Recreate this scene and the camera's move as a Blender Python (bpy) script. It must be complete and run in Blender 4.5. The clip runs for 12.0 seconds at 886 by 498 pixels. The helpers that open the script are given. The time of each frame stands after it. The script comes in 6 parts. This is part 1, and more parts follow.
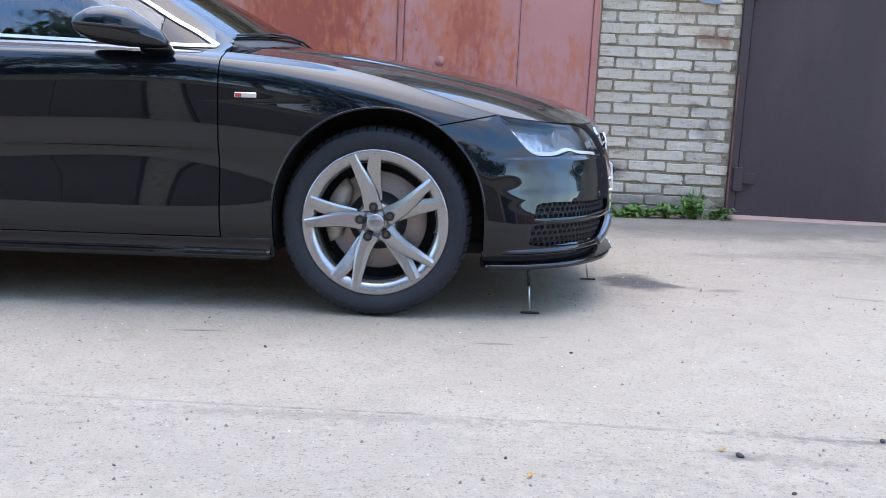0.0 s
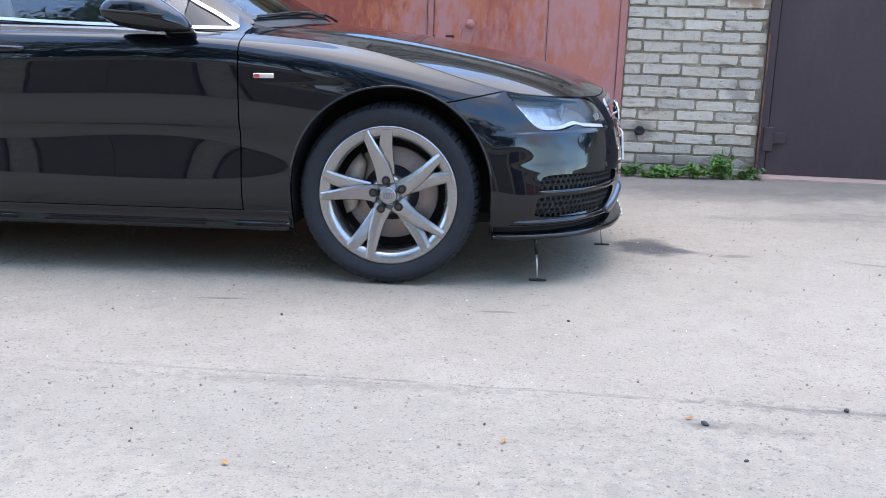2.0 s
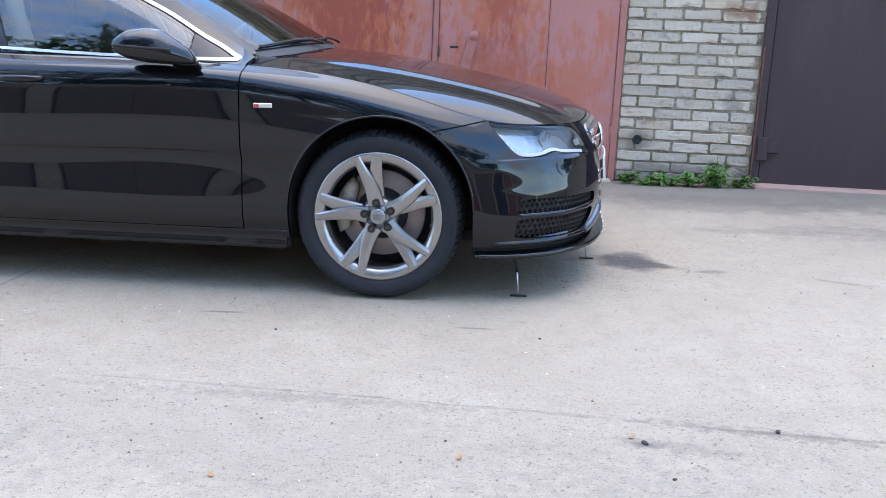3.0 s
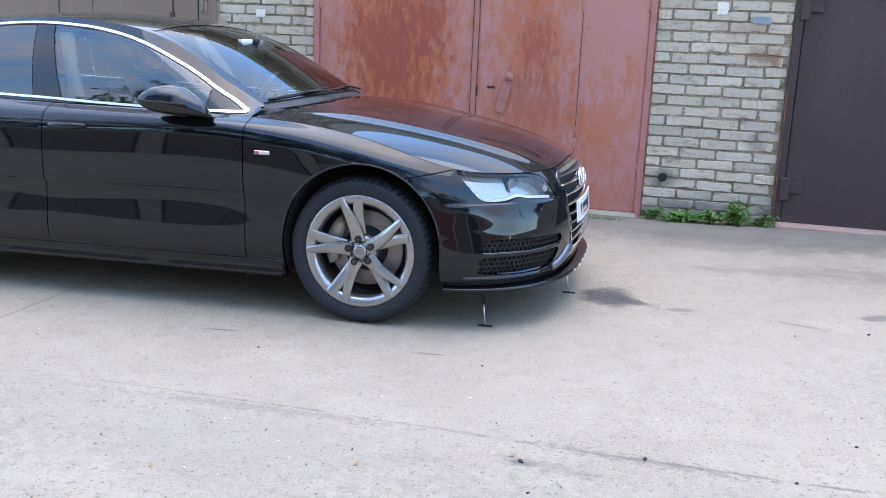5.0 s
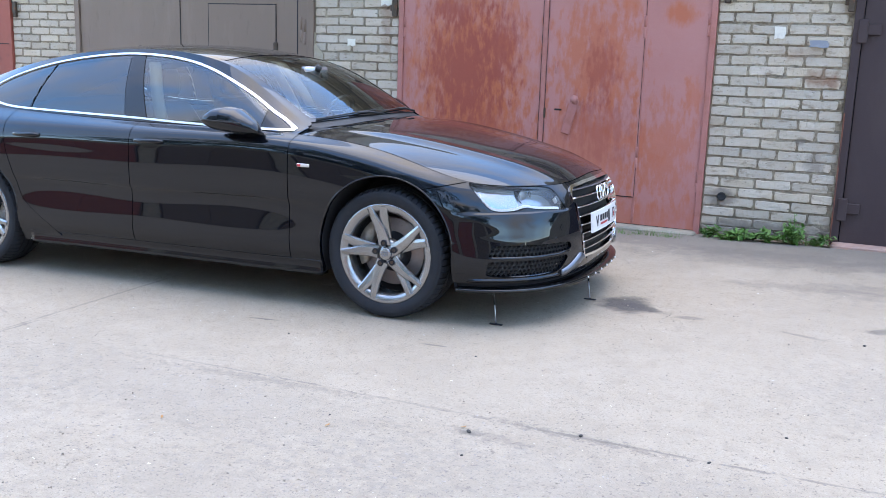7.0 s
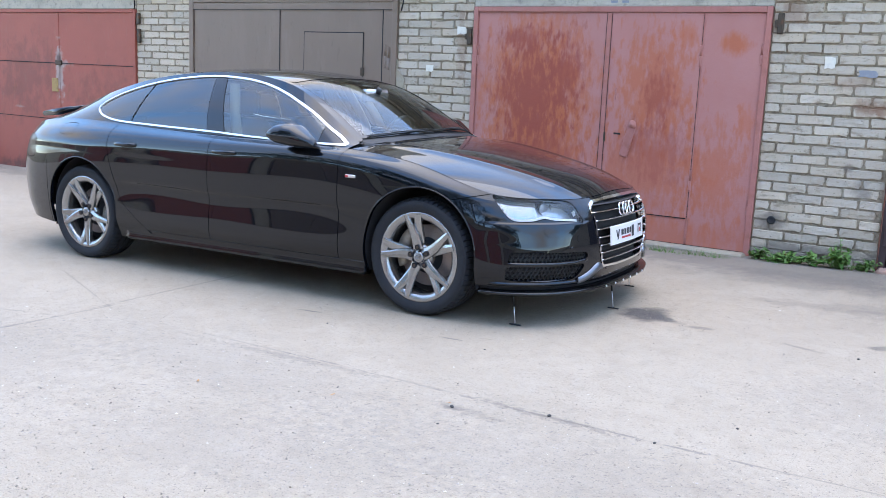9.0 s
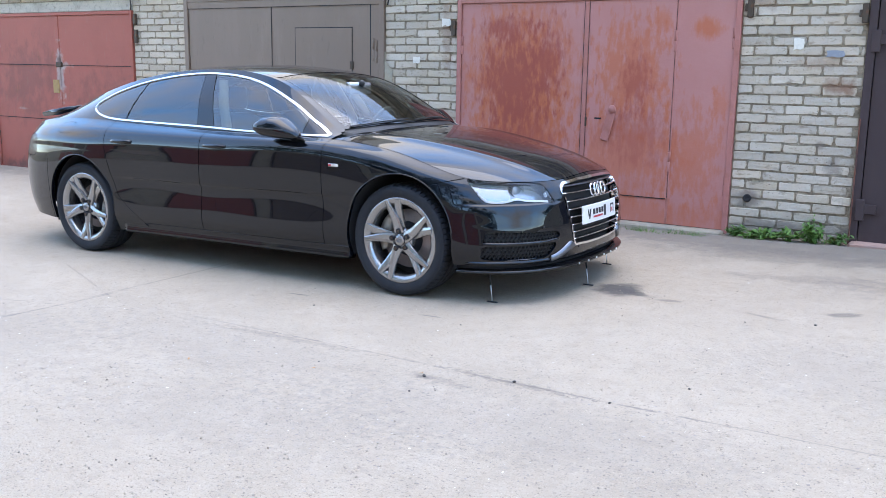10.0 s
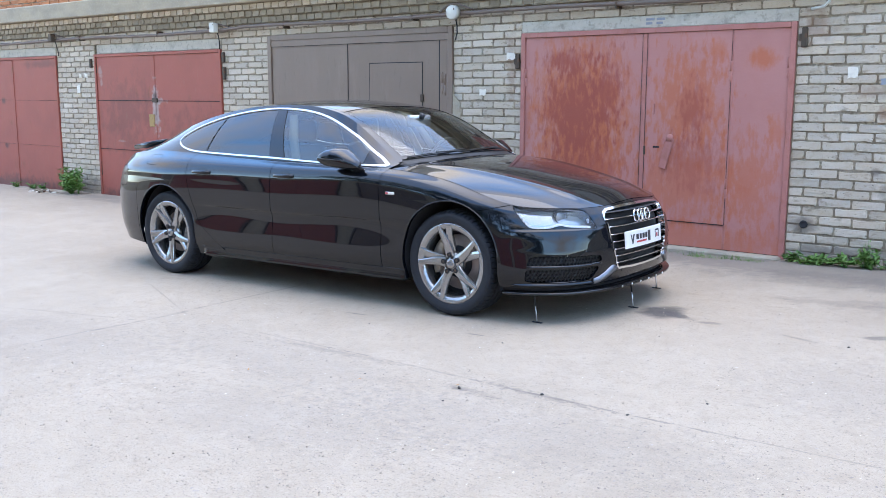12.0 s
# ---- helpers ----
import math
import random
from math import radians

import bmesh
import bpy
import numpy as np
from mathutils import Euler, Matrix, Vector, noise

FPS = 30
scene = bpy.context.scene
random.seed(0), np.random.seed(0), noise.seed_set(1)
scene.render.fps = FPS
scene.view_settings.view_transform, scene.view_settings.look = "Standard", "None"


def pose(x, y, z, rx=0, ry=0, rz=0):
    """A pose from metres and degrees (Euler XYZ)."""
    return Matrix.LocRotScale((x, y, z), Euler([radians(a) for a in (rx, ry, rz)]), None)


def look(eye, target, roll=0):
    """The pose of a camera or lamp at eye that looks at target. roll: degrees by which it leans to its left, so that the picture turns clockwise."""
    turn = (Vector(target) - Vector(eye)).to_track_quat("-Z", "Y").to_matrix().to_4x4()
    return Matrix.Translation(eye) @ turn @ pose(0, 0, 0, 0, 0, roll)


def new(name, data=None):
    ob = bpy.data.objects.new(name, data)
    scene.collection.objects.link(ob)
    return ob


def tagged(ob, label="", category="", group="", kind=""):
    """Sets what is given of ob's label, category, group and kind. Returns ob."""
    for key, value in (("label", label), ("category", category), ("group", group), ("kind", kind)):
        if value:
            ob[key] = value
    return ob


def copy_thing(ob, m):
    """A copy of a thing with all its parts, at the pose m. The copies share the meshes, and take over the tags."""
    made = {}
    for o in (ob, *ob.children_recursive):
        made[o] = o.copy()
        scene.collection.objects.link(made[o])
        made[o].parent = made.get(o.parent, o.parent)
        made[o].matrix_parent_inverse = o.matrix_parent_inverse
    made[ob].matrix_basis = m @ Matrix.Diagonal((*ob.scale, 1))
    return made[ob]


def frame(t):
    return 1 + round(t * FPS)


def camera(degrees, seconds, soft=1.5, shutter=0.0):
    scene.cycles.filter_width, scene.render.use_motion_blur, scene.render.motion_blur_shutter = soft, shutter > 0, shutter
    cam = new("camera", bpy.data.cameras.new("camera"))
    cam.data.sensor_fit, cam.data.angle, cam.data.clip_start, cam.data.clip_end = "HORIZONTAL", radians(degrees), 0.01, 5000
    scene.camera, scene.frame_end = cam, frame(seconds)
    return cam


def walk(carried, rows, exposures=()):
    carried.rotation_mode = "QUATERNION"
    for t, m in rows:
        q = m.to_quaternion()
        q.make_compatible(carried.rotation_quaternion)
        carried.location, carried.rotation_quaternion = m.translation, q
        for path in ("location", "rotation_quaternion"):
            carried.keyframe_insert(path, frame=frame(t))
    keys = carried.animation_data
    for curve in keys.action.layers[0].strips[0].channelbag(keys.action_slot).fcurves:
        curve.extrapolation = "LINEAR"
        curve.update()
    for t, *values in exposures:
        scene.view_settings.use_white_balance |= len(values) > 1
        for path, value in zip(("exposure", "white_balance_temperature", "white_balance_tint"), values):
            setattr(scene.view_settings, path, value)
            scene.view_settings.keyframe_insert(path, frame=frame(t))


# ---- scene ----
cam = camera(50.3, 12.0, soft=0.75)
PATH = [
    (0, (0.344, 0.03, 0.792), (0.248, 2.002, 0.476), 1.7),
    (0.5, (0.367, -0.003, 0.802), (0.234, 1.968, 0.484), 1.4),
    (1, (0.426, -0.045, 0.83), (0.25, 1.919, 0.496), 1.0),
    (1.5, (0.477, -0.082, 0.863), (0.286, 1.873, 0.489), 1.1),
    (2, (0.526, -0.112, 0.908), (0.315, 1.831, 0.482), 0.9),
    (2.5, (0.593, -0.182, 0.994), (0.36, 1.749, 0.532), 0.7),
    (3, (0.703, -0.314, 1.099), (0.442, 1.615, 0.64), 1.1),
    (3.2, (0.758, -0.372, 1.137), (0.486, 1.559, 0.691), 1.5),
    (4.8, (1.342, -0.608, 1.306), (0.868, 1.286, 0.869), 1.6),
    (5, (1.412, -0.628, 1.305), (0.904, 1.257, 0.872), 1.3),
    (5.5, (1.588, -0.712, 1.307), (1.011, 1.157, 0.889), 1.5),
    (6, (1.775, -0.787, 1.322), (1.125, 1.062, 0.923), 1.6),
    (6.5, (1.984, -0.832, 1.325), (1.262, 0.991, 0.932), 1.5),
    (7, (2.188, -0.874, 1.324), (1.379, 0.913, 0.935), 0.8),
    (8.8, (2.822, -1.08, 1.319), (1.803, 0.607, 0.978), 1.3),
    (9, (2.897, -1.101, 1.322), (1.853, 0.57, 0.981), 1.5),
    (9.5, (3.06, -1.152, 1.323), (1.999, 0.506, 0.972), 0.6),
    (10, (3.201, -1.243, 1.319), (2.141, 0.415, 0.96), -0.1),
    (10.5, (3.32, -1.335, 1.327), (2.229, 0.306, 0.984), -0.6),
    (11, (3.43, -1.377, 1.336), (2.286, 0.233, 1.021), -0.7),
    (11.5, (3.532, -1.379, 1.344), (2.338, 0.197, 1.044), -0.7),
    (12, (3.619, -1.375, 1.347), (2.395, 0.178, 1.048), -0.8),
]
walk(cam, [(t, look(eye, target, roll)) for t, eye, target, roll in PATH], [(0, 2.95, 7600, 14), (12, 2.95, 7600, 14)])

# ---------------------------------------------------------------- sky and sun
SUN_ELEVATION, SUN_TURN = radians(84), radians(15)
world = bpy.data.worlds.new("world")
scene.world = world
world.use_nodes = True
wn = world.node_tree.nodes
wl = world.node_tree.links
wn.clear()
sky = wn.new("ShaderNodeTexSky")
sky.sky_type = "NISHITA"
sky.sun_disc = False
sky.sun_elevation, sky.sun_rotation = SUN_ELEVATION, SUN_TURN
sky.air_density, sky.dust_density, sky.ozone_density = 1.0, 0.3, 2.0
w_coord = wn.new("ShaderNodeTexCoord")
w_map = wn.new("ShaderNodeMapping")
w_map.inputs["Scale"].default_value = (1.6, 1.6, 3.2)
w_map.inputs["Location"].default_value = (5.2, 1.1, 2.2)
w_noise = wn.new("ShaderNodeTexNoise")
w_noise.inputs["Scale"].default_value = 1.7
w_noise.inputs["Detail"].default_value = 7
w_noise.inputs["Roughness"].default_value = 0.58
w_ramp = wn.new("ShaderNodeValToRGB")
w_ramp.color_ramp.elements[0].position = 0.40
w_ramp.color_ramp.elements[1].position = 0.72
w_mix = wn.new("ShaderNodeMix")
w_mix.data_type = "RGBA"
# cloud is brightest overhead and a third as bright at the horizon, as under any cloudy sky
w_split = wn.new("ShaderNodeSeparateXYZ")
w_rise = wn.new("ShaderNodeMath")
w_rise.operation, w_rise.use_clamp = "MULTIPLY_ADD", True
w_rise.inputs[1].default_value, w_rise.inputs[2].default_value = 0.667, 0.333
w_cloud = wn.new("ShaderNodeVectorMath")
w_cloud.operation = "SCALE"
w_cloud.inputs[0].default_value = (2.75, 2.85, 3.05)
wl.new(w_coord.outputs["Generated"], w_split.inputs[0])
wl.new(w_split.outputs["Z"], w_rise.inputs[0])
wl.new(w_rise.outputs[0], w_cloud.inputs["Scale"])
wl.new(w_cloud.outputs[0], w_mix.inputs["B"])
w_bg = wn.new("ShaderNodeBackground")
w_bg.inputs["Strength"].default_value = 0.15
w_out = wn.new("ShaderNodeOutputWorld")
wl.new(w_coord.outputs["Generated"], w_map.inputs["Vector"])
wl.new(w_map.outputs["Vector"], w_noise.inputs["Vector"])
wl.new(w_noise.outputs["Fac"], w_ramp.inputs["Fac"])
wl.new(w_ramp.outputs["Color"], w_mix.inputs["Factor"])
w_deep = wn.new("ShaderNodeHueSaturation")
w_deep.inputs["Saturation"].default_value = 1.25
wl.new(sky.outputs["Color"], w_deep.inputs["Color"])
wl.new(w_deep.outputs["Color"], w_mix.inputs["A"])
wl.new(w_mix.outputs["Result"], w_bg.inputs["Color"])
wl.new(w_bg.outputs["Background"], w_out.inputs["Surface"])

sun_lamp = new("sun", bpy.data.lights.new("sun", "SUN"))
sun_lamp.data.energy, sun_lamp.data.angle, sun_lamp.data.color = 0.30, radians(64), (0.94, 0.97, 1.0)
sun_lamp.matrix_world = look((0, 0, 30), (-10 * math.sin(SUN_TURN), -10 * math.cos(SUN_TURN), 30 - 10 * math.tan(SUN_ELEVATION)))

# ---------------------------------------------------------------- materials
def material(name, base, rough=0.5, metal=0.0, spots=(), bump=(), coat=0.0, vary=0.0, **more):
    """A Principled material. spots: (scale, stretch, low, high, colour, strength) layers of noise that mix a colour in; bump: (scale, height in m, detail);
    vary: by how much the brightness differs from object to object."""
    mat = bpy.data.materials.new(name)
    mat.use_nodes = True
    n, k = mat.node_tree.nodes, mat.node_tree.links
    b = n["Principled BSDF"]
    b.inputs["Roughness"].default_value, b.inputs["Metallic"].default_value = rough, metal
    b.inputs["Coat Weight"].default_value, b.inputs["Coat Roughness"].default_value = coat, 0.02
    for key, value in more.items():
        b.inputs[key.replace("_", " ")].default_value = value
    co = n.new("ShaderNodeTexCoord").outputs["Object"]
    if vary:
        # each object gets its own piece of the pattern
        own, far, shift = n.new("ShaderNodeObjectInfo"), n.new("ShaderNodeMath"), n.new("ShaderNodeVectorMath")
        far.operation, shift.operation, far.inputs[1].default_value = "MULTIPLY", "ADD", 57.0
        k.new(own.outputs["Random"], far.inputs[0]), k.new(co, shift.inputs[0]), k.new(far.outputs[0], shift.inputs[1])
        co = shift.outputs[0]
    rgb = n.new("ShaderNodeRGB")
    rgb.outputs[0].default_value = (*base, 1)
    colour = rgb.outputs[0]
    for scale, stretch, low, high, tint, strength in spots:
        m = n.new("ShaderNodeMapping")
        m.inputs["Scale"].default_value = stretch
        t = n.new("ShaderNodeTexNoise")
        t.inputs["Scale"].default_value, t.inputs["Detail"].default_value, t.inputs["Roughness"].default_value = scale, 6, 0.62
        r = n.new("ShaderNodeMapRange")
        r.inputs["From Min"].default_value, r.inputs["From Max"].default_value, r.inputs["To Max"].default_value = low, high, strength
        x = n.new("ShaderNodeMix")
        x.data_type = "RGBA"
        x.inputs["B"].default_value = (*tint, 1)
        k.new(co, m.inputs["Vector"]), k.new(m.outputs[0], t.inputs["Vector"]), k.new(t.outputs["Fac"], r.inputs["Value"])
        k.new(r.outputs["Result"], x.inputs["Factor"]), k.new(colour, x.inputs["A"])
        colour = x.outputs["Result"]
    if vary:
        info, h, r = n.new("ShaderNodeObjectInfo"), n.new("ShaderNodeHueSaturation"), n.new("ShaderNodeMapRange")
        r.inputs["To Min"].default_value, r.inputs["To Max"].default_value = 1 - vary, 1 + vary
        k.new(info.outputs["Random"], r.inputs["Value"]), k.new(r.outputs["Result"], h.inputs["Value"]), k.new(colour, h.inputs["Color"])
        colour = h.outputs["Color"]
    k.new(colour, b.inputs["Base Color"])
    normal = None
    for scale, height, detail in bump:
        t, u = n.new("ShaderNodeTexNoise"), n.new("ShaderNodeBump")
        t.inputs["Scale"].default_value, t.inputs["Detail"].default_value, t.inputs["Roughness"].default_value = scale, detail, 0.6
        u.inputs["Distance"].default_value = height
        k.new(co, t.inputs["Vector"]), k.new(t.outputs["Fac"], u.inputs["Height"])
        if normal:
            k.new(normal, u.inputs["Normal"])
        normal = u.outputs["Normal"]
    if normal:
        k.new(normal, b.inputs["Normal"])
    return mat


def glass(name, tint, ior=1.5, rough=0.0):
    """A thin pane: what lies behind shows through in its tint, and it mirrors as glass does."""
    mat = bpy.data.materials.new(name)
    mat.use_nodes = True
    n, k = mat.node_tree.nodes, mat.node_tree.links
    n.remove(n["Principled BSDF"])
    clear, shiny, mix, fresnel = n.new("ShaderNodeBsdfTransparent"), n.new("ShaderNodeBsdfGlossy"), n.new("ShaderNodeMixShader"), n.new("ShaderNodeFresnel")
    clear.inputs["Color"].default_value = (*tint, 1)
    shiny.inputs["Roughness"].default_value = rough
    fresnel.inputs["IOR"].default_value = ior
    k.new(fresnel.outputs[0], mix.inputs[0]), k.new(clear.outputs[0], mix.inputs[1]), k.new(shiny.outputs[0], mix.inputs[2])
    k.new(mix.outputs[0], n["Material Output"].inputs["Surface"])
    return mat


ONE = (1, 1, 1)
PAINT = material("black_metallic_paint", (0.0018, 0.0030, 0.0056), 0.22, 0.0, coat=1.0, Specular_IOR_Level=0.04, Coat_IOR=1.50, spots=[(3, ONE, .45, .8, (0.007, 0.007, 0.008), .3)])
CHROME = material("chrome", (0.80, 0.80, 0.81), 0.07, 1.0, bump=[(60, 0.0002, 2)])
TRIM = material("bright_aluminium", (0.80, 0.80, 0.80), 0.34, 1.0, bump=[(200, 0.0001, 2)])
SILVER = material("silver_wheel_paint", (0.345, 0.34, 0.337), 0.27, 0.85, coat=0.3, spots=[(9, ONE, .5, .8, (0.34, 0.33, 0.315), .35), (70, ONE, .58, .75, (0.28, 0.26, 0.24), .3)])
DISC = material("brake_disc", (0.33, 0.27, 0.245), 0.45, 0.5, spots=[(14, ONE, .5, .75, (0.24, 0.18, 0.155), .5), (90, ONE, .6, .7, (0.12, 0.09, 0.08), .6)])
CALIPER = material("caliper_metal", (0.396, 0.360, 0.311), 0.5, 0.5, spots=[(20, ONE, .45, .7, (0.132, 0.110, 0.084), .6)], bump=[(90, 0.001, 4)])
RUBBER = material("tyre_rubber", (0.015, 0.017, 0.022), 0.75, Specular_IOR_Level=0.35, spots=[(9, ONE, .45, .75, (0.026, 0.025, 0.025), .6), (60, ONE, .55, .7, (0.035, 0.034, 0.032), .4)], bump=[(140, 0.0006, 3)])
PLASTIC = material("matt_black_plastic", (0.018, 0.018, 0.019), 0.55, bump=[(400, 0.0003, 2)], spots=[(8, ONE, .5, .8, (0.03, 0.03, 0.03), .5)])
GLOSS = material("gloss_black_plastic", (0.006, 0.006, 0.007), 0.12, spots=[(6, ONE, .5, .8, (0.02, 0.02, 0.02), .4)])
DARK = material("unlit_black_lining", (0.018, 0.018, 0.021), 0.9, spots=[(5, ONE, .5, .8, (0.012, 0.011, 0.010), .5)])
GREYBLADE = material("satin_grey_trim", (0.17, 0.18, 0.20), 0.30, 0.8, coat=0.3)
GLASS_SIDE = glass("tinted_side_glass", (0.44, 0.58, 0.58), 2.05)
GLASS_DARK = glass("dark_rear_glass", (0.06, 0.07, 0.075), 2.0)
GLASS_FRONT = glass("windscreen_glass", (0.74, 0.86, 0.82), 1.9)
GLASS_LAMP = glass("lamp_cover", (0.93, 0.95, 0.96), 1.42)
REFLECTOR = material("lamp_reflector", (0.42, 0.43, 0.44), 0.22, 0.9, bump=[(28, 0.002, 1)])
LAMPGREY = material("lamp_housing_grey", (0.44, 0.45, 0.46), 0.24, 0.6, spots=[(30, ONE, .5, .7, (0.30, 0.31, 0.32), .5)])
DRL = material("daytime_lamp_white", (0.74, 0.74, 0.74), 0.3)
REDLAMP = material("dark_red_lamp_glass", (0.040, 0.006, 0.008), 0.25, Specular_IOR_Level=0.3, spots=[(9, (1, 1, 3), .5, .6, (0.05, 0.006, 0.008), .7)])
WHITE = material("white_plate", (0.80, 0.78, 0.76), 0.35, coat=0.3)
INK = material("dark_print", (0.03, 0.03, 0.035), 0.5)
REDINK = material("red_print", (0.50, 0.05, 0.05), 0.5)
LEATHER = material("black_leather", (0.03, 0.03, 0.032), 0.5, bump=[(120, 0.001, 3)])
BEIGE = material("pale_lining", (0.42, 0.41, 0.38), 0.7)

BRICK = material("white_silicate_brick", (0.53, 0.455, 0.368), 0.88, vary=0.13,
                 spots=[(2.6, ONE, .42, .70, (0.517, 0.400, 0.273), .7), (45, ONE, .52, .72, (0.462, 0.360, 0.252), .6), (9, (1, 1, 2.2), .58, .72, (0.220, 0.155, 0.101), .75), (22, (1, 1, 2), .64, .70, (0.110, 0.085, 0.063), .8), (130, ONE, .60, .75, (0.242, 0.190, 0.134), .6)],
                 bump=[(120, 0.004, 5), (22, 0.012, 4)])
DARK_BRICK = material("dark_grey_brick", (0.319, 0.262, 0.189), 0.9, vary=0.22, spots=[(3, ONE, .45, .7, (0.187, 0.150, 0.109), .7), (26, ONE, .5, .75, (0.374, 0.310, 0.227), .5)], bump=[(60, 0.004, 6), (14, 0.006, 3)])
MORTAR = material("grey_mortar", (0.330, 0.265, 0.189), 0.95, spots=[(5, ONE, .45, .65, (0.187, 0.145, 0.101), .8), (14, ONE, .52, .66, (0.462, 0.380, 0.269), .8), (50, ONE, .5, .7, (0.099, 0.080, 0.059), .6)], bump=[(40, 0.02, 6)])
ORANGE_BRICK = material("orange_brick", (0.440, 0.170, 0.076), 0.85, vary=0.15, spots=[(12, ONE, .45, .75, (0.308, 0.130, 0.067), .6)], bump=[(60, 0.004, 5)])
CONCRETE = material("grey_concrete", (0.369, 0.312, 0.228), 0.9, spots=[(3, (1, 1, 2), .45, .7, (0.220, 0.200, 0.164), .6), (30, ONE, .5, .75, (0.462, 0.420, 0.344), .5)], bump=[(50, 0.005, 6)])
LINTEL = material("whitewashed_concrete", (0.50, 0.455, 0.375), 0.9, spots=[(4, (1, 1, 2), .45, .65, (0.34, 0.305, 0.25), .7), (16, ONE, .52, .66, (0.24, 0.215, 0.18), .7), (40, ONE, .55, .75, (0.60, 0.56, 0.48), .5)], bump=[(45, 0.006, 6)])
PINK = (0.47, 0.200, 0.175)
RED_DOOR = material("faded_pinkish_red_door_paint", PINK, 0.55,
                    spots=[(2.0, ONE, .42, .70, (0.43, 0.155, 0.125), .5), (40, (1, 1, .4), .55, .8, (0.440, 0.190, 0.151), .4)], bump=[(30, 0.002, 5)])
RED_DOOR_PLAIN = material("worn_red_door_paint", (0.363, 0.088, 0.059), 0.6,
                          spots=[(1.6, ONE, .45, .7, (0.275, 0.070, 0.049), .55), (10, (2, 1, .5), .58, .75, (0.330, 0.140, 0.092), .5), (5, (1, 1, .5), .62, .72, (0.220, 0.075, 0.029), .7)], bump=[(30, 0.002, 5)])
RED_TRIM = material("red_door_frame_paint", (0.43, 0.165, 0.138), 0.55, spots=[(7, ONE, .5, .7, (0.30, 0.095, 0.06), .6), (25, (1, 1, .4), .58, .72, (0.36, 0.12, 0.06), .5)], bump=[(40, 0.002, 4)])
BROWN_DOOR = material("grey_brown_door_paint", (0.205, 0.140, 0.102), 0.5, spots=[(1.5, (2, 1, .6), .45, .7, (0.235, 0.165, 0.125), .6), (12, (1.5, 1, .4), .6, .75, (0.11, 0.075, 0.055), .5), (4, (1, 1, .25), .58, .72, (0.27, 0.20, 0.155), .4)], bump=[(30, 0.0015, 4)])
DARK_DOOR = material("dark_plum_door_paint", (0.055, 0.037, 0.038), 0.55, Specular_IOR_Level=0.3, spots=[(1.4, (2, 1, .6), .45, .7, (0.077, 0.053, 0.050), .7), (60, (.2, 1, 2), .70, .80, (0.176, 0.150, 0.126), .35)], bump=[(30, 0.0015, 4)])
STEEL = material("weathered_steel", (0.083, 0.062, 0.046), 0.6, 0.5, spots=[(20, ONE, .5, .7, (0.198, 0.080, 0.038), .7)], bump=[(60, 0.002, 4)])
PIPE = material("old_painted_pipe", (0.165, 0.120, 0.097), 0.6, spots=[(6, (.4, 1, 1), .5, .7, (0.242, 0.190, 0.151), .7)], bump=[(50, 0.002, 4)])
BOXGREY = material("pale_grey_box", (0.550, 0.540, 0.479), 0.5, spots=[(15, ONE, .5, .75, (0.385, 0.370, 0.319), .5)])
PAPER = material("torn_paper", (0.748, 0.700, 0.605), 0.8, spots=[(25, ONE, .5, .7, (0.550, 0.500, 0.437), .6)])
GREYPAPER = material("grey_sign", (0.24, 0.26, 0.30), 0.6, spots=[(25, ONE, .5, .7, (0.35, 0.36, 0.38), .6)])
LEAF = material("weed_leaf", (0.095, 0.205, 0.040), 0.5, vary=0.25, spots=[(12, ONE, .45, .7, (0.16, 0.29, 0.07), .6)], Subsurface_Weight=0.05)
TREE_LEAF = material("tree_leaf", (0.040, 0.085, 0.022), 0.5, vary=0.2, spots=[(1.2, ONE, .45, .7, (0.07, 0.12, 0.035), .6)])
BARK = material("bark", (0.10, 0.075, 0.055), 0.9, spots=[(8, (1, 1, .3), .45, .7, (0.05, 0.04, 0.03), .7)], bump=[(20, 0.02, 5)])
PEBBLE = material("grit", (0.242, 0.200, 0.160), 0.9, spots=[(4, ONE, .4, .6, (0.440, 0.370, 0.286), .8), (6, ONE, .55, .65, (0.110, 0.080, 0.059), .8)])
CRUMB = material("asphalt_crumb", (0.31, 0.265, 0.225), 0.95, spots=[(7, ONE, .48, .60, (0.20, 0.168, 0.14), .8), (11, ONE, .55, .64, (0.42, 0.37, 0.32), .8)])
DARK_STONE = material("dark_stone", (0.040, 0.037, 0.036), 0.85, spots=[(40, ONE, .45, .65, (0.09, 0.08, 0.075), .6)], bump=[(80, 0.004, 4)])
FAR_BRICK = material("brick_row_across_the_yard", (0.550, 0.455, 0.332), 0.9, spots=[(9, (1, 1, 3), .5, .6, (0.308, 0.260, 0.193), .8), (2, ONE, .45, .7, (0.330, 0.270, 0.193), .6)], bump=[(30, 0.005, 4)])


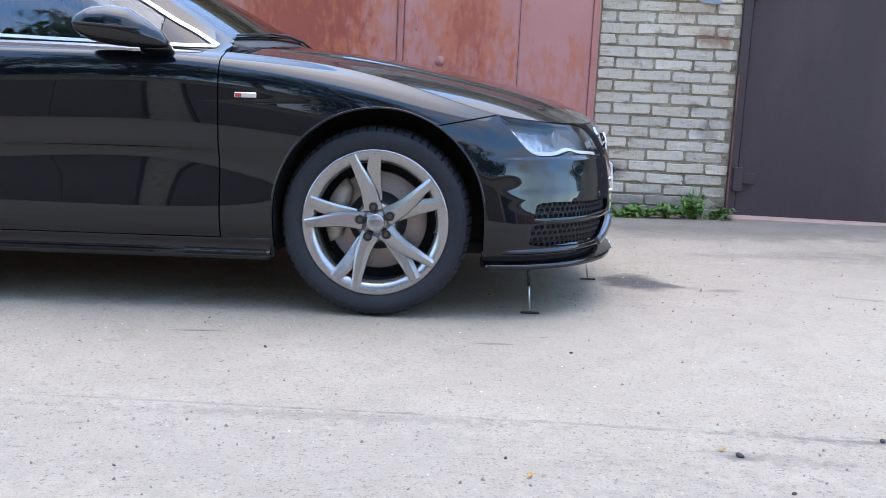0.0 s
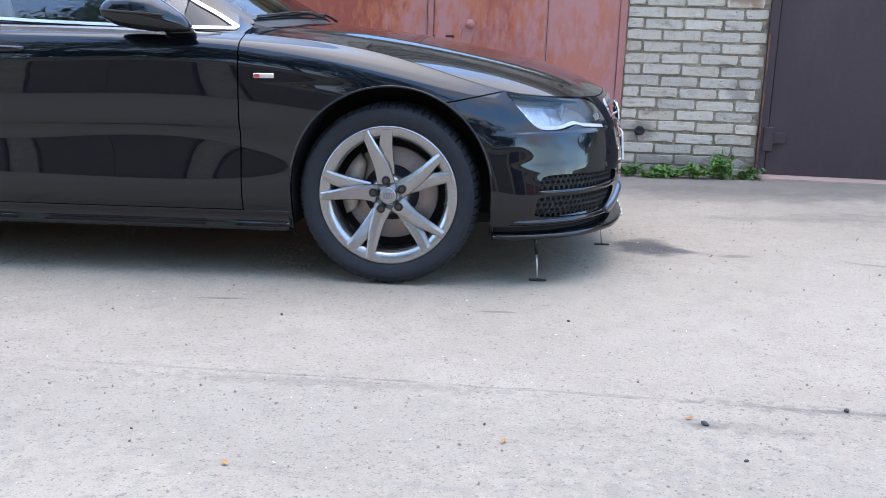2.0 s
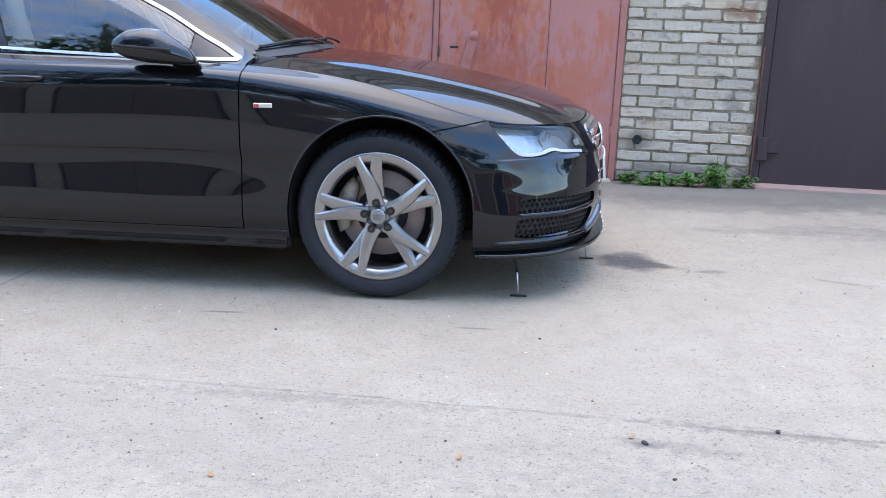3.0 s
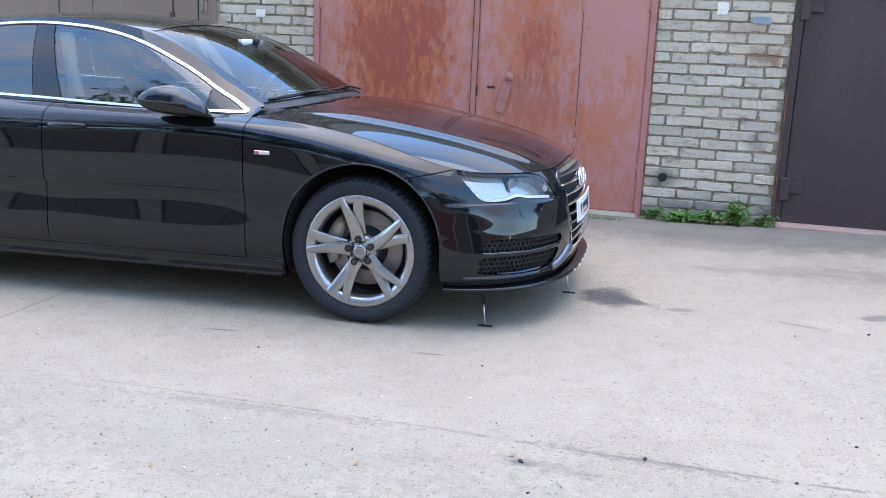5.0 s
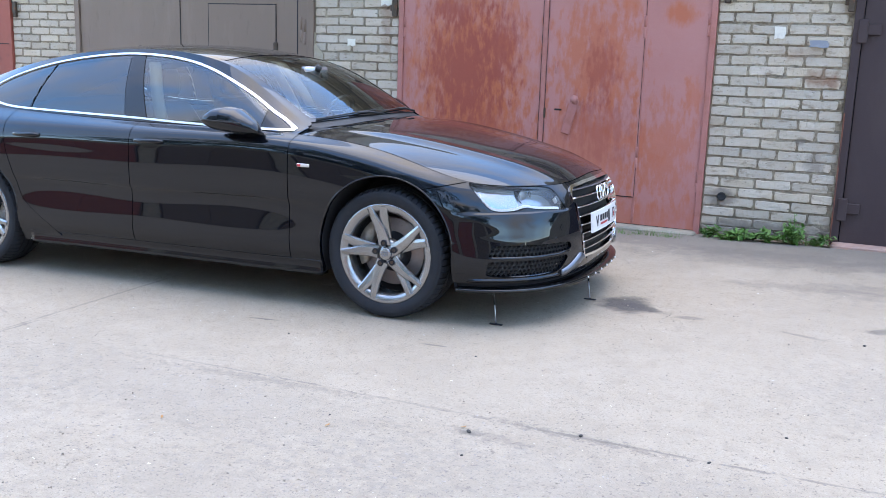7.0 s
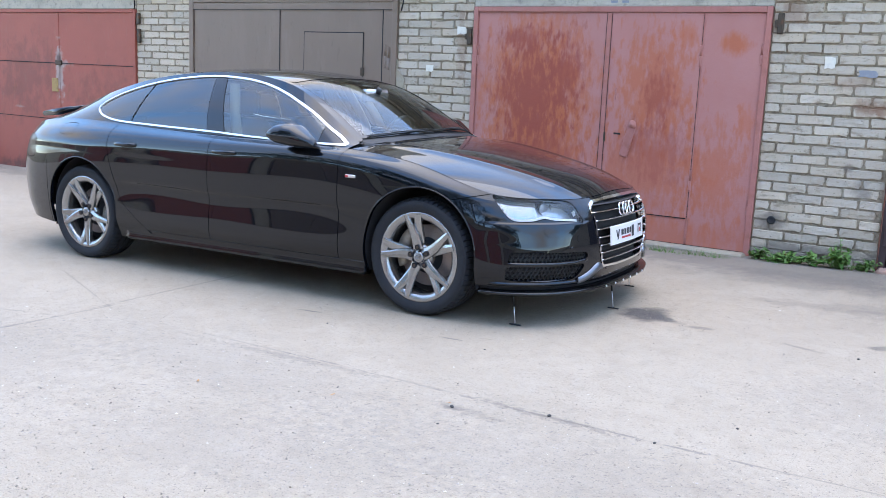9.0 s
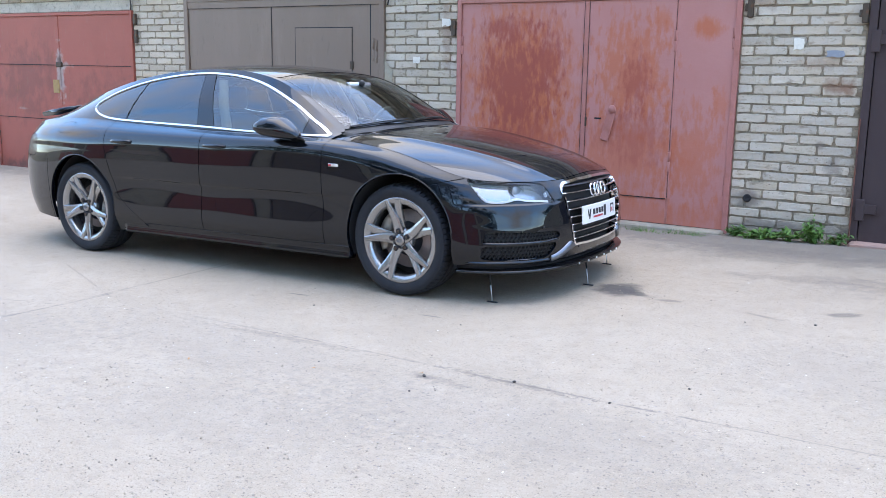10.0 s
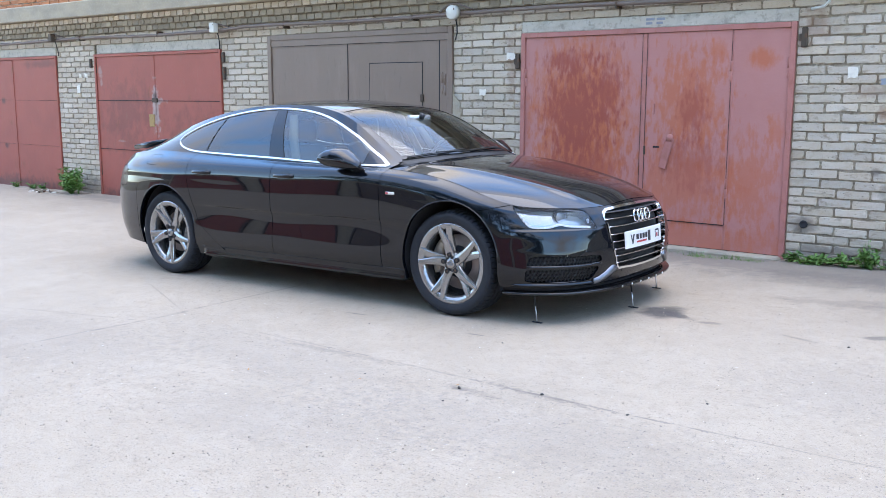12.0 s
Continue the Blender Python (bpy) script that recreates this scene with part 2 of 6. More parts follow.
def stain(mat, items, tint, scale=5.0, stretch=ONE, axes=(0, 1), edge=0.30, fixed=False):
    """Ragged patches on a material, in the object's own plane (or, fixed, in the place's): middle, half sizes, turn in degrees, strength, raggedness."""
    n, k = mat.node_tree.nodes, mat.node_tree.links
    b = n["Principled BSDF"]
    colour = b.inputs["Base Color"].links[0].from_socket
    co = n.new("ShaderNodeNewGeometry").outputs["Position"] if fixed else n.new("ShaderNodeTexCoord").outputs["Object"]
    m0, wob = n.new("ShaderNodeMapping"), n.new("ShaderNodeTexNoise")
    m0.inputs["Scale"].default_value = stretch
    wob.inputs["Scale"].default_value, wob.inputs["Detail"].default_value, wob.inputs["Roughness"].default_value = scale, 6, 0.6
    k.new(co, m0.inputs["Vector"]), k.new(m0.outputs[0], wob.inputs["Vector"])
    sep, flat = n.new("ShaderNodeSeparateXYZ"), n.new("ShaderNodeCombineXYZ")
    k.new(co, sep.inputs[0])
    k.new(sep.outputs[axes[0]], flat.inputs[0]), k.new(sep.outputs[axes[1]], flat.inputs[1])
    for px, py, a, c, turn, dark, ragged in items:
        m = n.new("ShaderNodeMapping")
        m.vector_type = "TEXTURE"
        m.inputs["Location"].default_value, m.inputs["Rotation"].default_value, m.inputs["Scale"].default_value = (px, py, 0), (0, 0, radians(turn)), (a, c, 1)
        k.new(flat.outputs[0], m.inputs["Vector"])
        ln, ad, r, x = n.new("ShaderNodeVectorMath"), n.new("ShaderNodeMath"), n.new("ShaderNodeMapRange"), n.new("ShaderNodeMix")
        ln.operation, ad.operation, x.data_type = "LENGTH", "MULTIPLY_ADD", "RGBA"
        ad.inputs[1].default_value = ragged * 2.4
        k.new(m.outputs[0], ln.inputs[0]), k.new(wob.outputs["Fac"], ad.inputs[0]), k.new(ln.outputs["Value"], ad.inputs[2])
        mid = 0.95 + ragged * 1.2
        r.inputs["From Min"].default_value, r.inputs["From Max"].default_value, r.inputs["To Max"].default_value = mid + edge, mid - edge, dark
        x.inputs["B"].default_value = (*tint, 1)
        k.new(ad.outputs[0], r.inputs["Value"]), k.new(r.outputs["Result"], x.inputs["Factor"]), k.new(colour, x.inputs["A"])
        colour = x.outputs["Result"]
    k.new(colour, b.inputs["Base Color"])
    return mat


# rust on the pinkish door: broad rust, then orange bloom, then dark runs
stain(RED_DOOR, [(-.98, 1.25, .50, .62, 0, .95, 1.1), (-1.0, .75, .42, .40, 0, .75, 1.6), (.08, 1.35, .30, .40, 0, .75, 1.9), (.05, .62, .45, .32, 0, .60, 1.7), (.66, .66, .24, .36, 0, .55, 2.0), (.74, 1.70, .11, .09, 0, .85, 1.0), (.88, 1.10, .06, .12, 0, .5, 1.6), (.36, 1.76, .10, .10, 0, .6, 1.5),
                 (-.2, .12, 1.4, .16, 0, .5, 1.5)], (0.47, 0.120, 0.048), 10.0, (1.5, 1, .6), (0, 2), .4)
stain(RED_DOOR, [(-1.05, 1.22, .30, .42, 0, .85, 1.9), (-.72, 1.40, .16, .30, 0, .7, 2.0), (-1.15, 1.72, .25, .09, 0, .7, 1.5), (.14, 1.25, .12, .22, 0, .6, 2.0), (.15, .80, .25, .22, 0, .4, 2.0), (-.9, .7, .3, .3, 0, .5, 2.0)], (0.32, 0.062, 0.040), 13.0, (1.6, 1, .6), (0, 2), .45)
# scuffs and grime on the worn red doors
stain(RED_DOOR_PLAIN, [(-7.72, 1.18, .08, .32, 0, .70, 1.3), (-7.66, 1.30, .16, .04, 0, .55, 1.2), (-9.03, 1.72, .04, .09, 12, .5, 1.5), (-9.02, 1.56, .03, .06, -10, .45, 1.5), (-8.55, .72, .10, .02, 0, .35, 1.2)], (0.40, 0.35, 0.32), 9.0, ONE, (0, 2))
stain(RED_DOOR_PLAIN, [(-7.7, -.06, 1.5, .10, 0, .75, 1.3), (-11.5, -.08, 1.4, .12, 0, .7, 1.3), (-10.6, 1.85, .5, .05, 0, .5, 1.4), (-7.72, 1.35, .04, .07, 0, .8, 1.0), (-11.9, 1.28, .06, .05, 0, .8, 1.0), (-11.9, .55, .06, .05, 0, .8, 1.0), (-8.4, 1.1, .5, .4, 20, .35, 2.0), (-6.9, .6, .5, .5, 0, .35, 2.0)],
      (0.085, 0.042, 0.036), 7.0, (1, 1, .7), (0, 2), .45)

# the brick piers: damp dark feet, a rusty brown patch, cement smeared round the pipe hole
for face in (BRICK, MORTAR):
    stain(face, [(1.45, .10, .60, .075, 2, .75, .9), (1.15, .33, .10, .075, 0, .75, .9), (1.81, .62, .06, .07, 0, .6, 1.2), (1.70, .78, .035, .03, 0, .6, .8), (-2.1, .10, .5, .12, 0, .6, 1.0), (-5.8, .12, .5, .12, 0, .6, 1.0), (-9.7, .2, .6, .15, 0, .6, 1.0)], (0.20, 0.165, 0.135), 9.0, ONE, (0, 2), .35, True)
    stain(face, [(1.78, 1.24, .085, .06, 0, .70, 1.1), (1.88, 1.22, .05, .05, 0, .8, 1.0), (1.20, 1.95, .12, .10, 0, .5, 1.5), (-1.75, 1.7, .05, .3, 0, .45, 1.4), (1.66, 1.42, .16, .05, 0, .35, 1.2)], (0.25, 0.130, 0.080), 12.0, ONE, (0, 2), .45, True)

import functools


# ---------------------------------------------------------------- mesh tools
class Geo:
    """Gathers faces for one mesh."""

    def __init__(self):
        self.v, self.f, self.smooth = [], [], []

    def add(self, verts, faces, smooth=False, m=None):
        k = len(self.v)
        self.v += [tuple(m @ Vector(p)) if m else tuple(p) for p in verts]
        self.f += [tuple(k + i for i in f) for f in faces]
        self.smooth += [smooth] * len(faces)
        return self

    def box(self, x0, x1, y0, y1, z0, z1, c=0.0, m=None):
        """A box with edges chamfered by c."""
        if c <= 0:
            v = [(x, y, z) for x in (x0, x1) for y in (y0, y1) for z in (z0, z1)]
            return self.add(v, [(0, 1, 3, 2), (4, 6, 7, 5), (0, 4, 5, 1), (2, 3, 7, 6), (0, 2, 6, 4), (1, 5, 7, 3)], m=m)
        lo, hi = (x0, y0, z0), (x1, y1, z1)
        v, index = [], {}
        for bits in range(8):
            side = [(bits >> k) & 1 for k in range(3)]
            for axis in range(3):
                p = [hi[k] if side[k] else lo[k] for k in range(3)]
                for k in range(3):
                    if k != axis:
                        p[k] += -c if side[k] else c
                index[bits, axis] = len(v)
                v.append(tuple(p))
        f = []
        for axis in range(3):
            a, b = [k for k in range(3) if k != axis]
            for s in (0, 1):
                ring = [(s << axis) | (i << a) | (j << b) for i, j in ((0, 0), (1, 0), (1, 1), (0, 1))]
                q = [index[r, axis] for r in ring]
                f.append(tuple(q if (s == 1) == (axis != 1) else reversed(q)))
            for i in (0, 1):
                for j in (0, 1):
                    r0, r1 = (i << a) | (j << b), (i << a) | (j << b) | (1 << axis)
                    f.append((index[r0, a], index[r1, a], index[r1, b], index[r0, b]))
        for bits in range(8):
            f.append(tuple(index[bits, k] for k in range(3)))
        return self.add(v, f, m=m)

    def lathe(self, profile, steps=48, m=None, smooth=True, arc=(0.0, 2 * math.pi)):
        """Turns a profile of (radius, height) round the z axis."""
        full = abs(arc[1] - arc[0] - 2 * math.pi) < 1e-6
        n = steps if full else steps + 1
        v = [(r * math.cos(arc[0] + (arc[1] - arc[0]) * i / steps), r * math.sin(arc[0] + (arc[1] - arc[0]) * i / steps), h) for i in range(n) for r, h in profile]
        k = len(profile)
        f = [(i * k + j, (i + 1) % n * k + j, (i + 1) % n * k + j + 1, i * k + j + 1) for i in range(steps) for j in range(k - 1)]
        return self.add(v, f, smooth, m)

    def tube(self, path, radius, sides=8, smooth=True, flat=1.0, caps=True):
        """A tube along a path; radius may be one number or one a point. flat squeezes it along its own second axis."""
        path = [Vector(p) for p in path]
        radii = radius if isinstance(radius, (list, tuple)) else [radius] * len(path)
        v, side = [], None
        for i, p in enumerate(path):
            d = (path[min(i + 1, len(path) - 1)] - path[max(i - 1, 0)]).normalized()
            if side is None:
                side = d.cross(Vector((0, 0, 1)) if abs(d.z) < 0.9 else Vector((1, 0, 0))).normalized()
            side = (side - d * side.dot(d)).normalized()
            up = side.cross(d)
            for k in range(sides):
                a = 2 * math.pi * k / sides
                v.append(p + radii[i] * (math.cos(a) * side + flat * math.sin(a) * up))
        f = [(i * sides + k, i * sides + (k + 1) % sides, (i + 1) * sides + (k + 1) % sides, (i + 1) * sides + k) for i in range(len(path) - 1) for k in range(sides)]
        if caps:
            f += [tuple(reversed(range(sides))), tuple((len(path) - 1) * sides + k for k in range(sides))]
        return self.add(v, f, smooth)

    def prism(self, outline, y0, y1, m=None):
        """An outline of (x, z), counter-clockwise seen from -y, made solid from y0 (front) to y1."""
        n = len(outline)
        v = [(x, y0, z) for x, z in outline] + [(x, y1, z) for x, z in outline]
        f = [tuple(range(n)), tuple(reversed(range(n, 2 * n)))] + [(i, i + n, (i + 1) % n + n, (i + 1) % n) for i in range(n)]
        return self.add(v, f, m=m)

    def sweep(self, sections, closed=True, smooth=True, caps=True):
        """Joins rings of equally many points."""
        k = len(sections[0])
        v = [p for ring in sections for p in ring]
        last = k if closed else k - 1
        f = [(i * k + j, i * k + (j + 1) % k, (i + 1) * k + (j + 1) % k, (i + 1) * k + j) for i in range(len(sections) - 1) for j in range(last)]
        if caps and closed:
            f += [tuple(reversed(range(k))), tuple((len(sections) - 1) * k + j for j in range(k))]
        return self.add(v, f, smooth)

    def mesh(self, name, mat):
        me = bpy.data.meshes.new(name)
        me.from_pydata(self.v, [], self.f)
        me.polygons.foreach_set("use_smooth", self.smooth)
        me.materials.append(mat)
        me.update()
        return me


def tidy(me):
    """Turns the faces outwards."""
    bm = bmesh.new()
    bm.from_mesh(me)
    bmesh.ops.recalc_face_normals(bm, faces=bm.faces)
    bm.to_mesh(me)
    bm.free()
    return me


def part(name, geo, mat, parent=None, label="", m=None, turn=True):
    """One mesh object, under a thing or a part."""
    me = geo if isinstance(geo, bpy.types.Mesh) else geo.mesh(name, mat)
    if turn and not isinstance(geo, bpy.types.Mesh):
        tidy(me)
    ob = new(name, me)
    if parent:
        ob.parent = parent
    if m:
        ob.matrix_basis = m
    return tagged(ob, label)


def soft(ob, width=0.004, segments=2):
    """Rounds the edges of an object."""
    mod = ob.modifiers.new("bevel", "BEVEL")
    mod.width, mod.segments, mod.limit_method, mod.angle_limit = width, segments, "ANGLE", radians(35)
    return ob
# ---------------------------------------------------------------- car surfaces
# The car's own axes: x ahead from the front axle, y to its left, z up. w is the distance to the right of its middle.
WHEELBASE, HUB_Z, TYRE_R, RIM_R, HUB_W = 2.914, 0.342, 0.345, 0.262, 0.885
ARCH_F, ARCH_R, ARCH_RADIUS = (0.012, 0.372), (-2.902, 0.368), 0.378


def spline(knots, values):
    """A natural cubic spline through values (n, k) at the knots (n): a function of an array."""
    t, y = np.asarray(knots, float), np.asarray(values, float)
    n, h = len(t), np.diff(t)
    a, r = np.zeros((n, n)), np.zeros_like(y)
    a[0, 0] = a[-1, -1] = 1
    for i in range(1, n - 1):
        a[i, i - 1], a[i, i], a[i, i + 1] = h[i - 1], 2 * (h[i - 1] + h[i]), h[i]
        r[i] = 6 * ((y[i + 1] - y[i]) / h[i] - (y[i] - y[i - 1]) / h[i - 1])
    m = np.linalg.solve(a, r)

    def at(u):
        u = np.asarray(u, float)
        i = np.clip(np.searchsorted(t, u, side="right") - 1, 0, n - 2)
        d, e, g = (u - t[i])[..., None], (t[i + 1] - u)[..., None], h[i][..., None]
        return (m[i] * e**3 + m[i + 1] * d**3) / (6 * g) + (y[i] / g - m[i] * g / 6) * e + (y[i + 1] / g - m[i + 1] * g / 6) * d
    return at


def hermite(knots, values, u):
    """A local cubic (no ringing) through values (k, n, 3) at the knots (k), at each of n places u (n)."""
    t, y = np.asarray(knots, float), values
    k = len(t)
    slope = np.diff(y, axis=0) / np.diff(t)[:, None, None]
    tang = np.empty_like(y)
    tang[0], tang[-1] = slope[0], slope[-1]
    for i in range(1, k - 1):
        a, b = t[i] - t[i - 1], t[i + 1] - t[i]
        tang[i] = (slope[i - 1] * b + slope[i] * a) / (a + b)
    i = np.clip(np.searchsorted(t, u, side="right") - 1, 0, k - 2)
    g = (t[i + 1] - t[i])[:, None]
    s = ((u - t[i]) / (t[i + 1] - t[i]))[:, None]
    n = np.arange(len(u))
    return ((2 * s**3 - 3 * s**2 + 1) * y[i, n] + (s**3 - 2 * s**2 + s) * g * tang[i, n]
            + (3 * s**2 - 2 * s**3) * y[i + 1, n] + (s**3 - s**2) * g * tang[i + 1, n])


# Long lines of the body from the middle of the nose, round the corner, along the side to the middle of the tail: x, w, z.
STATIONS = (0.0, 0.42, 0.72, 1.06, 1.52, 2.10, 3.05, 3.90, 4.42, 4.96, 5.47, 5.80, 6.24)
RAILS = [
    [(.890, 0, .200), (.858, .40, .200), (.735, .69, .200), (.46, .875, .200), (0, .895, .20), (-.6, .885, .205), (-1.55, .880, .20), (-2.4, .885, .200), (-2.914, .905, .21), (-3.42, .865, .24), (-3.74, .70, .26), (-3.87, .42, .27), (-3.90, 0, .27)],
    [(.925, 0, .330), (.895, .40, .330), (.780, .69, .330), (.485, .905, .330), (0, .935, .34), (-.6, .9385, .352), (-1.55, .9390, .352), (-2.4, .9395, .355), (-2.914, .938, .36), (-3.42, .893, .37), (-3.79, .72, .39), (-3.93, .44, .40), (-3.96, 0, .40)],
    [(.930, 0, .440), (.898, .40, .440), (.785, .675, .440), (.480, .897, .440), (0, .942, .45), (-.6, .9275, .525), (-1.55, .9280, .525), (-2.4, .929, .530), (-2.914, .948, .47), (-3.42, .900, .48), (-3.81, .722, .50), (-3.95, .44, .51), (-3.98, 0, .51)],
    [(.918, 0, .580), (.880, .40, .575), (.755, .65, .575), (.468, .874, .585), (0, .950, .62), (-.6, .9430, .620), (-1.55, .9440, .620), (-2.4, .946, .630), (-2.914, .957, .66), (-3.42, .898, .67), (-3.81, .718, .68), (-3.94, .44, .69), (-3.97, 0, .69)],
    [(.900, 0, .637), (.860, .40, .626), (.733, .645, .628), (.459, .860, .645), (0, .940, .72), (-.6, .9430, .760), (-1.55, .9440, .760), (-2.4, .9465, .765), (-2.914, .949, .79), (-3.42, .880, .79), (-3.80, .702, .79), (-3.93, .43, .80), (-3.96, 0, .80)],
    [(.872, 0, .690), (.832, .40, .672), (.705, .635, .675), (.445, .838, .700), (0, .915, .80), (-.6, .9265, .880), (-1.55, .928, .885), (-2.4, .930, .890), (-2.914, .922, .89), (-3.42, .848, .89), (-3.77, .678, .88), (-3.91, .42, .89), (-3.94, 0, .89)],
    [(.835, 0, .728), (.798, .40, .708), (.672, .635, .712), (.432, .815, .738), (0, .838, .860), (-.6, .826, .936), (-1.55, .830, .962), (-2.4, .815, .990), (-2.914, .790, 1.01), (-3.42, .720, 1.00), (-3.74, .615, .965), (-3.86, .38, .97), (-3.89, 0, .975)],
]
# the shoulder: how far the edge under the windows stands out, station by station
SHOULDER = (0, 0, 0, 0, .006, .014, .015, .015, .013, .008, 0, 0, 0)
RAILS.insert(6, [tuple(.75 * np.array(a) + .25 * np.array(b) + np.array((0, k, .2 * k))) for a, b, k in zip(RAILS[5], RAILS[6], SHOULDER)])
VTOP = 0.80
LEVELS = (0.0, 0.14, 0.235, 0.415, 0.555, 0.68, 0.705, VTOP)


def mirrored(points):
    """The line with its first and last points carried on past the middle of the car, so that it crosses it squarely."""
    flip = lambda p: (p[0], -p[1], p[2])
    return [flip(points[2]), flip(points[1])] + list(points) + [flip(points[-2]), flip(points[-3])]


S_KNOTS = [-STATIONS[2], -STATIONS[1]] + list(STATIONS) + [2 * STATIONS[-1] - STATIONS[-2], 2 * STATIONS[-1] - STATIONS[-3]]
RAIL_LINES = [spline(S_KNOTS, mirrored(r)) for r in RAILS]


def lower_body(s, v):
    """The body below hood and windows: s along STATIONS, v up LEVELS. Returns x, w, z."""
    rails = np.array([line(s) for line in RAIL_LINES])
    p = hermite(LEVELS, rails, np.asarray(v, float))
    # a ledge under the headlamps, from which the bumper falls back again
    ease = lambda t: np.clip(t, 0, 1) ** 2 * (3 - 2 * np.clip(t, 0, 1))
    along = ease((np.abs(s) - .44) / .08) * ease((1.16 - np.abs(s)) / .14)
    ledge = .008 * ease((.594 - p[:, 2]) / .016) * (1 - ease((.575 - p[:, 2]) / .105)) * along
    p[:, 0] += .8 * ledge
    p[:, 1] += .6 * ledge * np.sign(s)
    return p


# Middle line of windscreen, roof and tailgate (x, z), and the edge of the roof (x, w, z).
TOP_KNOTS = (0.0, 0.40, 0.80, 1.15, 1.60, 2.15, 2.80, 3.30, 3.62)
TOP_MIDDLE = spline(TOP_KNOTS, [(-.40, .985), (-.77, 1.19), (-1.12, 1.335), (-1.47, 1.398), (-1.92, 1.412), (-2.47, 1.368), (-3.08, 1.213), (-3.55, 1.050), (-3.84, .982)])
TOP_EDGE = spline(TOP_KNOTS, [(-.555, .715, .962), (-.83, .672, 1.135), (-1.13, .625, 1.288), (-1.47, .592, 1.358), (-1.92, .578, 1.372), (-2.47, .572, 1.322), (-3.08, .575, 1.172), (-3.51, .575, 1.025), (-3.75, .60, .965)])


def top_body(a, b):
    """Windscreen, roof and tailgate: a along TOP_KNOTS, b from the middle (0) to the edge (1)."""
    m, e = TOP_MIDDLE(a), TOP_EDGE(a)
    h = np.abs(b) ** 2.3
    return np.stack([m[:, 0] + (e[:, 0] - m[:, 0]) * h, e[:, 1] * b, m[:, 1] + (e[:, 2] - m[:, 1]) * h], 1)


def side_body(a, b):
    """The sides of the cabin from the belt (b 0) to the roof's edge (b 1), a along TOP_KNOTS."""
    e = TOP_EDGE(a)
    s = np.interp(-e[:, 0], [.50, .60, 1.55, 2.4, 2.914, 3.42, 3.74], [2.02, 2.10, 3.05, 3.90, 4.42, 4.96, 5.47])
    low = RAIL_LINES[-1](s)
    bulge = 0.030 * np.sin(np.pi * b)
    p = low + (e - low) * b[:, None]
    p[:, 1] += bulge * np.clip((e[:, 2] - low[:, 2]) / 0.35, 0, 1)
    return p


HOOD_MIDDLE = spline((0, .25, .5, .75, 1), [(.835, .728), (.63, .818), (.30, .895), (-.05, .955), (-.42, .990)])
HOOD_REAR = spline((0, .5, 1), [(-.42, 0, .990), (-.455, .40, .975), (-.575, .745, .930)])


def hood_body(a, b):
    """The bonnet: a from its front edge (0) to the windscreen (1), b from the middle (0) to its outer edge (1)."""
    front = RAIL_LINES[-1](b * 1.06)
    rear = HOOD_REAR(b)
    side = RAIL_LINES[-1](1.06 + a * 0.99)
    mid = HOOD_MIDDLE(a)
    mid = np.stack([mid[:, 0], 0 * a, mid[:, 1]], 1)
    p00, p01 = np.array([.835, 0, .728]), RAIL_LINES[-1](np.array([1.06]))[0]
    p10, p11 = np.array([-.42, 0, .990]), np.array([-.575, .745, .930])
    A = a[:, None]
    out = np.empty((len(a), 3))
    for k, h in ((0, b), (1, b), (2, np.abs(b) ** 2.4)):
        out[:, k] = ((1 - a) * front[:, k] + a * rear[:, k] + (1 - h) * mid[:, k] + h * side[:, k]
                     - (1 - a) * ((1 - h) * p00[k] + h * p01[k]) - a * ((1 - h) * p10[k] + h * p11[k]))
    ridge = 0.40 + 0.22 * a
    out[:, 2] += 0.010 * np.exp(-((out[:, 1] - ridge) / 0.05) ** 2) * np.clip(a * 5, 0, 1) * np.clip((1 - a) * 4, 0, 1)
    return out

# ---------------------------------------------------------------- ground
def ground_height(x, y):
    """The yard: flat by the car, rising a little towards the far end of the garage row, uneven by a few millimetres."""
    rise = 0.011 * max(0.0, -x - 1.5) * min(1.0, max(0.0, (y - 2.2) / 3.0)) * (1.0 if x > -14 else max(0.0, 1 - (-14 - x) / 30))
    edge = 0.030 * min(1.0, max(0.0, (y - 5.4) / 1.0)) if y < 9 else 0.030 * max(0.0, 1 - (y - 9) / 4)
    near = 1.0 if abs(x) < 15 and abs(y) < 12 else 0.0
    return rise * (1.0 if y < 9 else max(0.0, 1 - (y - 9) / 6)) + edge * near + near * (0.007 * noise.noise((x * 0.7, y * 0.7, 3)) + 0.0025 * noise.noise((x * 4, y * 4, 7)) - 0.003)


